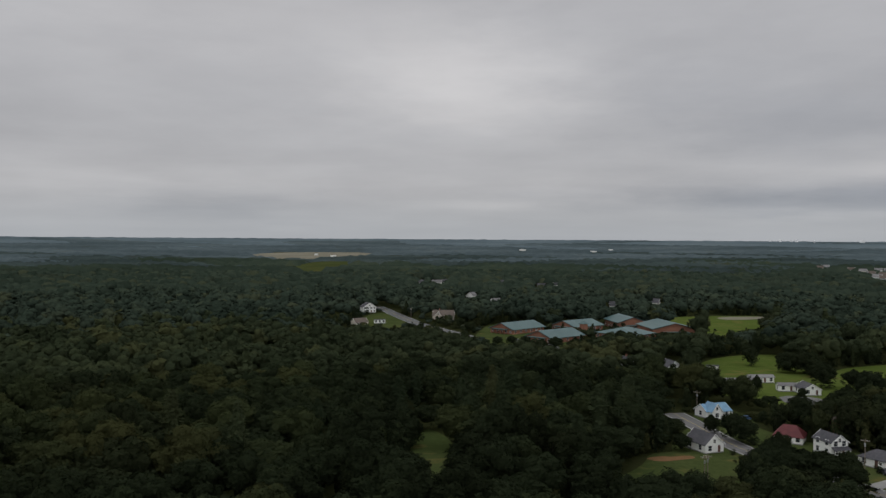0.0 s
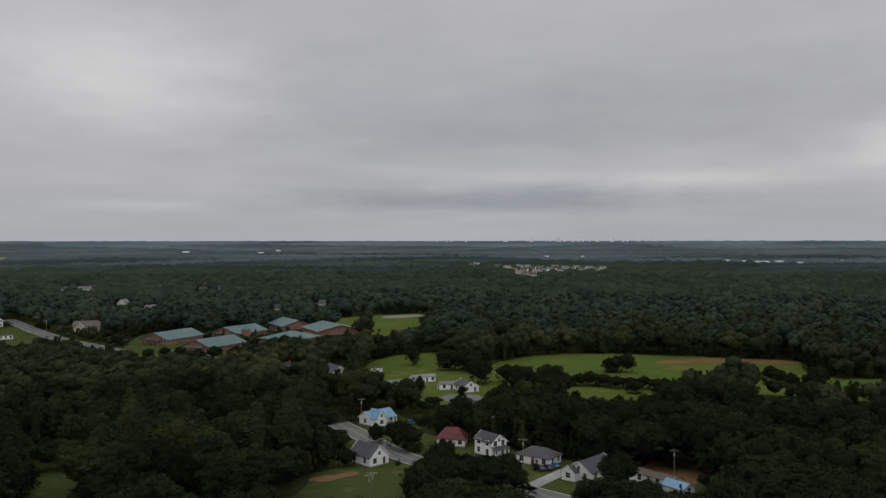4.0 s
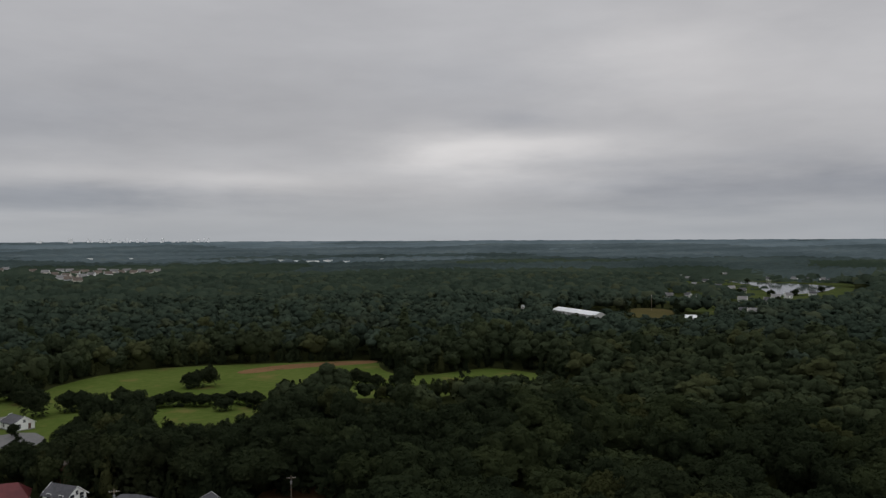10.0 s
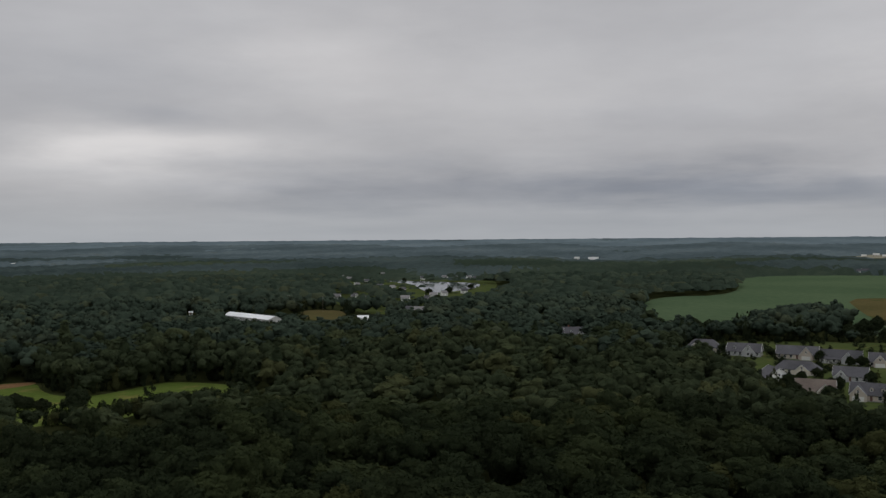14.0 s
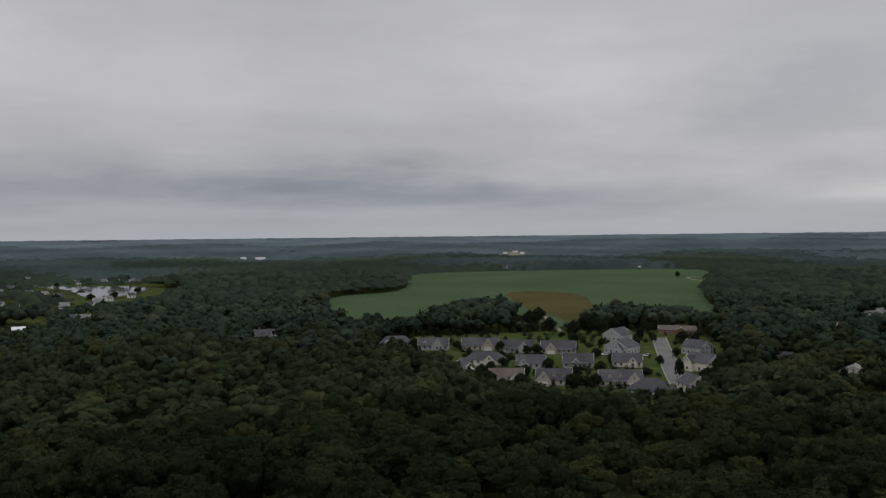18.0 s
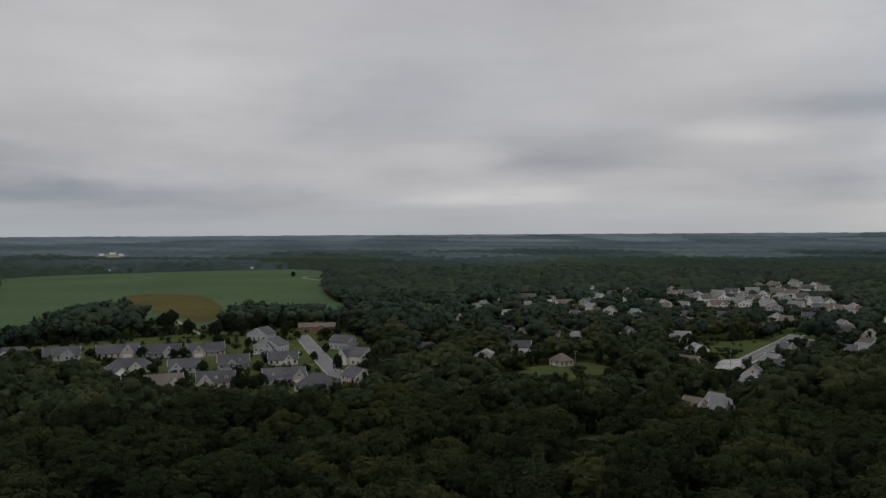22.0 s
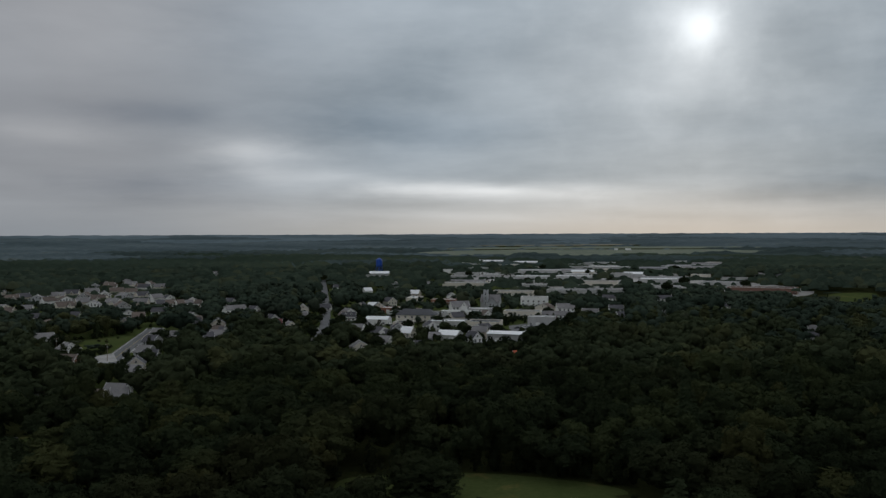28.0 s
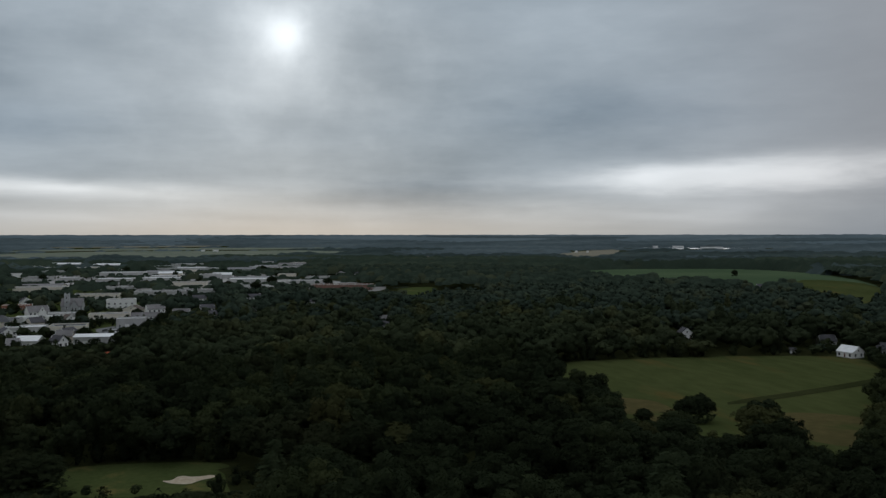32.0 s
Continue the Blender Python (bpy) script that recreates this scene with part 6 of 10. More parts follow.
house("house", "white small house with light grey roof among the trees", 215.3, -409.4, 174, 9.5, 8.0, 3.0, 6.2, wall='white', roof='light', along='x', side_windows=False, door=False, group='houses of the neighbourhood')
SIGHT.append((215, -409, -0.310, 0.951, 0.120, 7, 2.8))
house("house", "white small house with dark roof among the trees", 192.6, -387.1, -126, 10.5, 8.0, 3.9, 7.1, wall='white', roof='shingle', along='y', side_windows=False, door=False, group='houses of the neighbourhood')
SIGHT.append((193, -387, -0.284, 0.959, 0.126, 7, 2.8))
house("house", "cream small house with light grey roof among the trees", 181.8, -302.9, -154, 11.5, 8.0, 4.8, 8.0, wall='cream', roof='light', along='y', side_windows=False, door=False, group='houses of the neighbourhood')
SIGHT.append((182, -303, -0.312, 0.950, 0.148, 8, 2.8))
house("house", "white small house with dark roof among the trees", 290.1, -262.3, -169, 8.5, 8.0, 3.0, 6.2, wall='white', roof='shingle', along='x', side_windows=False, door=False, group='houses of the neighbourhood')
SIGHT.append((290, -262, -0.534, 0.846, 0.145, 6, 2.8))
house("house", "white small house with light grey roof among the trees", 680.9, -530.5, -96, 9.5, 8.0, 3.9, 7.1, wall='white', roof='light', along='y', side_windows=False, door=False, group='houses of the neighbourhood')
SIGHT.append((681, -531, -0.693, 0.721, 0.074, 7, 2.8))
house("house", "cream small house with dark roof among the trees", 717.7, -612.7, -127, 10.5, 8.0, 4.8, 8.0, wall='cream', roof='shingle', along='y', side_windows=False, door=False, group='houses of the neighbourhood')
SIGHT.append((718, -613, -0.671, 0.741, 0.068, 7, 2.8))
house("house", "white small house with light grey roof among the trees", 563.5, -522.0, -159, 11.5, 8.0, 3.0, 6.2, wall='white', roof='light', along='x', side_windows=False, door=False, group='houses of the neighbourhood')
SIGHT.append((563, -522, -0.623, 0.782, 0.082, 8, 2.8))
house("house", "white small house with dark roof among the trees", 347.1, -533.6, -112, 8.5, 8.0, 3.9, 7.1, wall='white', roof='shingle', along='y', side_windows=False, door=False, group='houses of the neighbourhood')
SIGHT.append((347, -534, -0.419, 0.908, 0.093, 6, 2.8))
house("house", "cream small house with light grey roof among the trees", 262.9, -403.0, -143, 9.5, 8.0, 4.8, 8.0, wall='cream', roof='light', along='y', side_windows=False, door=False, group='houses of the neighbourhood')
SIGHT.append((263, -403, -0.385, 0.923, 0.117, 7, 2.8))
house("house", "white small house with dark roof among the trees", 294.1, -571.7, -175, 10.5, 8.0, 3.0, 6.2, wall='white', roof='shingle', along='x', side_windows=False, door=False, group='houses of the neighbourhood')
SIGHT.append((294, -572, -0.341, 0.940, 0.091, 7, 2.8))

# town
hall("commercial_building", "long two-storey building with dark hipped roof", 189.3, -486.0, -179, 31.1, 14.0, 6.5, "cream", "dark", hip=True, rows=2)
SIGHT.append((189, -486, -0.219, 0.976, 0.103, 17, 0.7))
hall("commercial_building", "low building with pale flat roof", 159.4, -458.9, 179, 27.0, 16.0, 4.2, "metal", "white")
SIGHT.append((159, -459, -0.183, 0.983, 0.108, 14, 0.7))
hall("commercial_building", "low building with dark flat roof", 131.2, -456.6, 178, 24.2, 18.0, 4.5, "cream", "dark")
SIGHT.append((131, -457, -0.140, 0.990, 0.110, 13, 0.7))
hall("hall", "white metal hall with white roof", 105.2, -376.8, 172, 23.2, 14.0, 5.5, "metal", "white", gable=1.2)
SIGHT.append((105, -377, -0.114, 0.993, 0.126, 13, 0.7))
house("house", "white gabled town house", 164.0, -418.4, -153, 10.4, 10.0, 5.0, 8.0, along='y', rows=2)
SIGHT.append((164, -418, -0.203, 0.979, 0.115, 7, 0.7))
house("house", "white house with light grey roof", 178.5, -341.4, 170, 10.5, 12.0, 3.4, 6.6, roof='light')
SIGHT.append((178, -341, -0.258, 0.966, 0.131, 7, 0.7))
hall("hall", "white hall with white gabled roof", 215.1, -465.3, -180, 17.4, 14.0, 4.5, "white", "white", gable=1.8)
SIGHT.append((215, -465, -0.263, 0.965, 0.105, 10, 0.7))
house("house", "white house with two front gables", 244.7, -483.4, -163, 10.9, 9.0, 4.5, 7.5, dormers=2, rows=2)
SIGHT.append((245, -483, -0.297, 0.955, 0.101, 7, 0.7))
house("house", "small white house beside the main street", 283.8, -486.3, -160, 6.0, 9.0, 3.2, 6.0, roof='light')
SIGHT.append((284, -486, -0.346, 0.938, 0.099, 5, 0.7))
house("house", "large white house with turreted gables", 169.7, -569.0, -155, 15.9, 12.0, 6.0, 10.5, rows=2, wing=(2, 6, 2, 6, 10), roof='light')
SIGHT.append((170, -569, -0.170, 0.985, 0.092, 10, 0.7))
stone_church(150, -631, 173)
SIGHT.append((150, -631, -0.134, 0.991, 0.086, 13, 0.7))
water_tower(410, -1186)
skyline()
hall("commercial_building", "white two-storey building with pillared front", 110.8, -656.1, 177, 25.2, 14.0, 8.0, "white", "light", rows=2)
SIGHT.append((111, -656, -0.082, 0.997, 0.084, 14, 0.7))
hall("commercial_building", "low tan building with pale roof", 111.4, -543.5, 180, 31.2, 14.0, 4.5, "cream", "grey")
SIGHT.append((111, -543, -0.096, 0.995, 0.097, 17, 0.7))
hall("commercial_building", "low white awning building", 163.8, -543.2, 180, 33.5, 9.0, 3.6, "white", "white")
SIGHT.append((164, -543, -0.168, 0.986, 0.096, 18, 0.7))
hall("hall", "long white hall below the water tower", 405.3, -1161.1, -170, 36.4, 24.0, 7.0, "metal", "white", gable=3)
SIGHT.append((405, -1161, -0.263, 0.965, 0.050, 19, 0.7))
hall("commercial_building", "grey building with pale pitched roof", 143.3, -378.5, 170, 13.3, 12.0, 4.0, "metal", "white", gable=2.5)
SIGHT.append((143, -378, -0.181, 0.983, 0.124, 8, 0.7))
house("house", "small house with bright orange red roof", 90.6, -301.5, -174, 5.0, 7.0, 2.6, 4.6, roof='orange', wall='cream')
SIGHT.append((91, -302, -0.102, 0.995, 0.147, 5, 2.8))
house("house", "small white house among trees", 152.8, -326.1, -157, 4.7, 8.0, 3.0, 6.0)
SIGHT.append((153, -326, -0.218, 0.976, 0.137, 4, 2.8))
house("house", "grey house among town trees", 184.5, -381.7, -166, 6.0, 8.0, 3.0, 6.0, wall='grey')
SIGHT.append((185, -382, -0.250, 0.968, 0.122, 5, 2.8))
house("house", "grey town house with dark roof", 183.7, -401.8, -160, 9.4, 10.0, 4.8, 8.0, wall='grey', roof='shingle', rows=1, along='y', group='town houses')
SIGHT.append((184, -402, -0.241, 0.971, 0.118, 7, 2.8))
house("house", "cream town house with white roof", 168.7, -367.1, 170, 7.3, 10.0, 6.2, 9.6, wall='cream', roof='white', rows=2, along='x', group='town houses')
SIGHT.append((169, -367, -0.230, 0.973, 0.126, 6, 2.8))
house("house", "white town house with brown roof", 199.0, -537.8, -149, 9.6, 10.0, 3.4, 6.4, wall='white', roof='brown', rows=1, along='y', group='town houses')
SIGHT.append((199, -538, -0.217, 0.976, 0.096, 7, 2.8))
house("house", "tan town house with light grey roof", 125.1, -392.0, 177, 9.8, 10.0, 4.8, 8.0, wall='tan', roof='light', rows=1, along='x', group='town houses')
SIGHT.append((125, -392, -0.146, 0.989, 0.122, 7, 2.8))
house("house", "white town house with dark roof", 122.7, -347.1, -141, 6.2, 10.0, 6.2, 9.6, wall='white', roof='shingle', rows=2, along='y', group='town houses')
SIGHT.append((123, -347, -0.154, 0.988, 0.133, 5, 2.8))
house("house", "grey town house with white roof", 109.1, -329.2, -171, 5.3, 10.0, 3.4, 6.4, wall='grey', roof='white', rows=1, along='x', group='town houses')
SIGHT.append((109, -329, -0.133, 0.991, 0.138, 5, 2.8))
house("house", "cream town house with brown roof", 95.5, -584.7, 156, 15.0, 10.0, 4.8, 8.0, wall='cream', roof='brown', rows=1, along='y', group='town houses')
SIGHT.append((95, -585, -0.070, 0.998, 0.092, 10, 2.8))
house("house", "white town house with light grey roof", 77.3, -566.3, -164, 14.7, 10.0, 6.2, 9.6, wall='white', roof='light', rows=2, along='x', group='town houses')
SIGHT.append((77, -566, -0.047, 0.999, 0.094, 9, 2.8))
house("house", "tan town house with dark roof", 266.3, -593.6, -180, 8.4, 10.0, 3.4, 6.4, wall='tan', roof='shingle', rows=1, along='y', group='town houses')
SIGHT.append((266, -594, -0.282, 0.959, 0.087, 6, 2.8))
house("house", "white town house with white roof", 314.3, -780.3, -139, 9.2, 10.0, 4.8, 8.0, wall='white', roof='white', rows=1, along='x', group='town houses')
SIGHT.append((314, -780, -0.276, 0.961, 0.070, 7, 2.8))
house("house", "grey town house with brown roof", 306.4, -883.2, -170, 10.1, 10.0, 6.2, 9.6, wall='grey', roof='brown', rows=2, along='y', group='town houses')
SIGHT.append((306, -883, -0.244, 0.970, 0.064, 7, 2.8))
house("house", "cream town house with light grey roof", 275.4, -946.4, 159, 12.1, 10.0, 3.4, 6.4, wall='cream', roof='light', rows=1, along='x', group='town houses')
SIGHT.append((275, -946, -0.205, 0.979, 0.061, 8, 2.8))
house("house", "white town house with dark roof", 202.1, -711.5, -162, 10.7, 10.0, 4.8, 8.0, wall='white', roof='shingle', rows=1, along='y', group='town houses')
SIGHT.append((202, -711, -0.179, 0.984, 0.077, 7, 2.8))
house("house", "tan town house with white roof", 243.9, -721.2, 172, 9.7, 10.0, 6.2, 9.6, wall='tan', roof='white', rows=2, along='x', group='town houses')
SIGHT.append((244, -721, -0.221, 0.975, 0.076, 7, 2.8))
house("house", "white town house with brown roof", 253.4, -500.6, -142, 8.4, 10.0, 3.4, 6.4, wall='white', roof='brown', rows=1, along='y', group='town houses')
SIGHT.append((253, -501, -0.301, 0.954, 0.099, 6, 2.8))
house("house", "grey town house with light grey roof", 148.1, -353.6, -178, 6.4, 10.0, 4.8, 8.0, wall='grey', roof='light', rows=1, along='x', group='town houses')
SIGHT.append((148, -354, -0.198, 0.980, 0.130, 5, 2.8))
house("house", "cream town house with dark roof", 244.7, -615.1, -134, 9.7, 10.0, 6.2, 9.6, wall='cream', roof='shingle', rows=2, along='y', group='town houses')
SIGHT.append((245, -615, -0.250, 0.968, 0.085, 7, 2.8))
house("house", "white town house with white roof", 255.8, -595.1, -161, 8.4, 10.0, 3.4, 6.4, wall='white', roof='white', rows=1, along='x', group='town houses')
SIGHT.append((256, -595, -0.269, 0.963, 0.087, 6, 2.8))
car("black car parked in the town", 106.8, -452.2, -164, 0)
SIGHT.append((107, -452, -0.103, 0.995, 0.111, 4, 2.8))
car("white car parked in the town", 101.8, -456.8, -165, 1)
SIGHT.append((102, -457, -0.094, 0.996, 0.110, 4, 2.8))
car("silver car parked in the town", 97.6, -465.2, -165, 2)
SIGHT.append((98, -465, -0.086, 0.996, 0.109, 4, 2.8))
car("red car parked in the town", 93.2, -473.7, -165, 3)
SIGHT.append((93, -474, -0.079, 0.997, 0.107, 4, 2.8))
car("black car parked in the town", 102.6, -431.0, -164, 0)
SIGHT.append((103, -431, -0.100, 0.995, 0.115, 4, 2.8))
car("white car parked in the town", 97.3, -439.0, -165, 1)
SIGHT.append((97, -439, -0.090, 0.996, 0.113, 4, 2.8))
car("silver car parked in the town", 91.9, -447.1, -165, 2)
SIGHT.append((92, -447, -0.080, 0.997, 0.112, 4, 2.8))
car("red car parked in the town", 192.8, -438.8, -96, 3)
SIGHT.append((193, -439, -0.241, 0.971, 0.111, 4, 2.8))
car("black car parked in the town", 185.6, -421.5, -96, 0)
SIGHT.append((186, -422, -0.236, 0.972, 0.114, 4, 2.8))
car("white car parked in the town", 179.3, -405.2, -97, 1)
SIGHT.append((179, -405, -0.232, 0.973, 0.117, 4, 2.8))
car("silver car parked in the town", 266.4, -476.5, -81, 2)
SIGHT.append((266, -476, -0.328, 0.945, 0.101, 4, 2.8))
car("red car parked in the town", 292.0, -562.5, -81, 3)
SIGHT.append((292, -563, -0.323, 0.946, 0.090, 4, 2.8))
car("black car parked in the town", 292.3, -585.8, -82, 0)
SIGHT.append((292, -586, -0.315, 0.949, 0.087, 4, 2.8))
car("white car parked in the town", 248.2, -418.9, -81, 1)
SIGHT.append((248, -419, -0.331, 0.944, 0.111, 4, 2.8))

# industrial side of the town
hall("industrial_hall", "pale metal industrial hall with white flat roof", 153.4, -1110.1, 179, 46.2, 30.0, 6.0, "metal", "white", group='industrial halls')
SIGHT.append((153, -1110, -0.086, 0.996, 0.054, 24, 2.8))
hall("industrial_hall", "pale metal industrial hall with white flat roof", 155.8, -1306.9, 178, 71.8, 30.0, 7.0, "metal", "white", group='industrial halls')
SIGHT.append((156, -1307, -0.076, 0.997, 0.047, 37, 2.8))
hall("industrial_hall", "pale metal industrial hall with white flat roof", 53.8, -1456.9, 174, 112.4, 40.0, 8.0, "metal", "white", group='industrial halls')
SIGHT.append((54, -1457, -0.007, 1.000, 0.042, 57, 2.8))
hall("industrial_hall", "cream industrial hall with grey flat roof", 50.6, -981.7, 174, 45.7, 24.0, 6.0, "cream", "grey", group='industrial halls')
SIGHT.append((51, -982, -0.007, 1.000, 0.060, 24, 2.8))
hall("industrial_hall", "pale metal industrial hall with white flat roof", -28.4, -1032.2, 171, 51.0, 30.0, 7.0, "metal", "white", group='industrial halls')
SIGHT.append((-28, -1032, 0.059, 0.998, 0.057, 27, 2.8))
hall("industrial_hall", "pale metal industrial hall with grey flat roof", -107.6, -978.5, 167, 55.5, 26.0, 6.0, "metal", "grey", group='industrial halls')
SIGHT.append((-108, -979, 0.130, 0.992, 0.060, 29, 2.8))
hall("industrial_hall", "brown brick industrial hall with brown flat roof", -135.9, -868.8, 164, 75.1, 30.0, 6.0, "darkbrick", "brown", group='industrial halls')
SIGHT.append((-136, -869, 0.170, 0.985, 0.066, 39, 2.8))
hall("industrial_hall", "pale metal industrial hall with white flat roof", 220.6, -1164.9, -178, 24.9, 24.0, 6.0, "metal", "white", group='industrial halls')
SIGHT.append((221, -1165, -0.132, 0.991, 0.051, 13, 2.8))
hall("industrial_hall", "pale metal industrial hall with grey flat roof", 277.3, -1427.4, -178, 44.8, 24.0, 6.0, "metal", "grey", group='industrial halls')
SIGHT.append((277, -1427, -0.146, 0.989, 0.043, 23, 2.8))
hall("industrial_hall", "cream industrial hall with white flat roof", 242.3, -1594.3, -180, 41.1, 24.0, 6.0, "cream", "white", group='industrial halls')
SIGHT.append((242, -1594, -0.113, 0.994, 0.039, 22, 2.8))
hall("industrial_hall", "pale metal industrial hall with white flat roof", 88.0, -1163.3, 176, 37.0, 24.0, 7.0, "metal", "white", group='industrial halls')
SIGHT.append((88, -1163, -0.034, 0.999, 0.052, 19, 2.8))
hall("industrial_hall", "pale metal industrial hall with grey flat roof", 19.2, -1171.2, 173, 31.0, 24.0, 8.0, "metal", "grey", group='industrial halls')
SIGHT.append((19, -1171, 0.018, 1.000, 0.052, 16, 2.8))
hall("industrial_hall", "cream industrial hall with light grey flat roof", -99.6, -1183.1, 168, 27.7, 20.0, 6.0, "cream", "light", group='industrial halls')
SIGHT.append((-100, -1183, 0.105, 0.994, 0.051, 15, 2.8))
hall("industrial_hall", "pale metal industrial hall with light grey flat roof", -138.8, -1110.2, 166, 35.9, 20.0, 5.0, "metal", "light", group='industrial halls')
SIGHT.append((-139, -1110, 0.141, 0.990, 0.053, 19, 2.8))
hall("industrial_hall", "cream industrial hall with light grey flat roof", 357.4, -1711.2, -176, 35.4, 20.0, 5.0, "cream", "light", group='industrial halls')
SIGHT.append((357, -1711, -0.165, 0.986, 0.036, 19, 2.8))
hall("industrial_hall", "pale metal industrial hall with white flat roof", 58.2, -1738.0, 174, 70.7, 24.0, 6.0, "metal", "white", group='industrial halls')
SIGHT.append((58, -1738, -0.008, 1.000, 0.036, 36, 2.8))
hall("industrial_hall", "white industrial hall with light grey flat roof", 323.4, -1324.6, -175, 21.2, 14.0, 6.0, "white", "light", group='industrial halls')
SIGHT.append((323, -1325, -0.185, 0.983, 0.045, 12, 2.8))
hall("hall", "white hall with arched gable roof", 0.3, -1203.8, 172, 29.1, 16.0, 6.0, "metal", "white", gable=3)
SIGHT.append((0, -1204, 0.031, 1.000, 0.050, 16, 0.7))
house("house", "white house at the edge of town", -87.2, -407.6, -173, 10.2, 9.0, 3.2, 6.2, roof='shingle', group='houses at the edge of town')
SIGHT.append((-87, -408, 0.221, 0.975, 0.117, 7, 0.7))
house("house", "white house at the edge of town", 34.2, -598.8, -171, 12.2, 9.0, 3.2, 6.2, roof='shingle', group='houses at the edge of town')
SIGHT.append((34, -599, 0.011, 1.000, 0.090, 8, 0.7))
house("house", "white house at the edge of town", 55.7, -559.0, 171, 13.5, 9.0, 3.2, 6.2, roof='light', group='houses at the edge of town')
SIGHT.append((56, -559, -0.018, 1.000, 0.095, 9, 0.7))
house("house", "white house at the edge of town", 82.5, -530.9, -177, 23.3, 9.0, 3.2, 6.2, roof='light', group='houses at the edge of town')
SIGHT.append((82, -531, -0.057, 0.998, 0.099, 14, 0.7))
house("house", "white house at the edge of town", -4.1, -553.4, 176, 5.8, 9.0, 3.2, 6.2, roof='light', group='houses at the edge of town')
SIGHT.append((-4, -553, 0.065, 0.998, 0.096, 5, 0.7))
house("house", "white house at the edge of town", -63.4, -641.5, -157, 7.6, 9.0, 3.2, 6.2, roof='shingle', group='houses at the edge of town')
SIGHT.append((-63, -642, 0.130, 0.991, 0.085, 6, 0.7))
house("house", "white house at the edge of town", 39.6, -726.3, 180, 13.1, 9.0, 3.2, 6.2, roof='shingle', group='houses at the edge of town')
SIGHT.append((40, -726, 0.003, 1.000, 0.077, 9, 0.7))
house("house", "white house at the edge of town", -15.9, -726.7, 176, 14.3, 9.0, 3.2, 6.2, roof='shingle', group='houses at the edge of town')
SIGHT.append((-16, -727, 0.065, 0.998, 0.077, 9, 0.7))
house("house", "white house at the edge of town", -198.7, -1258.3, 170, 15.4, 9.0, 3.2, 6.2, roof='light', group='houses at the edge of town')
SIGHT.append((-199, -1258, 0.167, 0.986, 0.048, 10, 0.7))
house("house", "white house at the edge of town", -222.3, -1225.6, 169, 9.4, 9.0, 3.2, 6.2, roof='shingle', group='houses at the edge of town')
SIGHT.append((-222, -1226, 0.187, 0.982, 0.049, 7, 0.7))
house("house", "white house at the edge of town", 30.4, -534.1, -161, 8.4, 9.0, 3.2, 6.2, roof='shingle', group='houses at the edge of town')
SIGHT.append((30, -534, 0.018, 1.000, 0.098, 6, 0.7))
house("house", "small white house among trees", 712.2, -877.6, -172, 8.3, 9.0, 3.6, 7.0, roof='light', side_windows=False, group='houses of the neighbourhood')
SIGHT.append((712, -878, -0.540, 0.842, 0.056, 6, 0.7))
house("house", "small white house among trees", 672.6, -834.8, -158, 9.4, 9.0, 3.6, 7.0, roof='brown', side_windows=False, group='houses of the neighbourhood')
SIGHT.append((673, -835, -0.532, 0.847, 0.058, 7, 0.7))
house("house", "small white house among trees", 718.1, -942.9, -134, 10.4, 9.0, 3.6, 7.0, roof='light', side_windows=False, group='houses of the neighbourhood')
SIGHT.append((718, -943, -0.520, 0.854, 0.053, 7, 0.7))
house("house", "small white house among trees", 635.3, -839.7, -170, 12.4, 9.0, 3.6, 7.0, roof='brown', side_windows=False, group='houses of the neighbourhood')
SIGHT.append((635, -840, -0.507, 0.862, 0.059, 8, 0.7))
house("house", "small white house among trees", 649.8, -885.6, -155, 8.1, 9.0, 3.6, 7.0, roof='light', side_windows=False, group='houses of the neighbourhood')
SIGHT.append((650, -886, -0.500, 0.866, 0.057, 6, 0.7))
house("house", "small white house among trees", 457.3, -589.9, -155, 9.2, 9.0, 3.6, 7.0, roof='brown', side_windows=False, group='houses of the neighbourhood')
SIGHT.append((457, -590, -0.480, 0.877, 0.080, 7, 0.7))
house("house", "small white house among trees", 448.5, -591.2, -128, 8.0, 9.0, 3.6, 7.0, roof='brown', side_windows=False, group='houses of the neighbourhood')
SIGHT.append((448, -591, -0.472, 0.882, 0.080, 6, 0.7))
house("house", "small white house among trees", 439.1, -592.6, -147, 6.8, 9.0, 3.6, 7.0, roof='light', side_windows=False, group='houses of the neighbourhood')
SIGHT.append((439, -593, -0.463, 0.886, 0.081, 5, 0.7))
house("house", "small white house among trees", 429.8, -593.9, -167, 6.8, 9.0, 3.6, 7.0, roof='brown', side_windows=False, group='houses of the neighbourhood')
SIGHT.append((430, -594, -0.453, 0.891, 0.081, 5, 0.7))
house("house", "small white house among trees", 367.4, -538.2, -130, 19.6, 9.0, 3.6, 7.0, roof='light', side_windows=False, group='houses of the neighbourhood')
SIGHT.append((367, -538, -0.418, 0.908, 0.089, 12, 0.7))
house("house", "small white house among trees", 354.8, -440.7, -125, 9.1, 9.0, 3.6, 7.0, roof='brown', side_windows=False, group='houses of the neighbourhood')
SIGHT.append((355, -441, -0.457, 0.890, 0.101, 7, 0.7))
house("house", "small white house among trees", 305.3, -378.7, 180, 8.1, 9.0, 3.6, 7.0, roof='brown', side_windows=False, group='houses of the neighbourhood')
SIGHT.append((305, -379, -0.434, 0.901, 0.114, 6, 0.7))
house("house", "small white house among trees", -603.9, -2157.5, 164, 16.1, 9.0, 3.6, 7.0, roof='brown', side_windows=False, group='houses of the neighbourhood')
SIGHT.append((-604, -2157, 0.268, 0.963, 0.028, 10, 0.7))
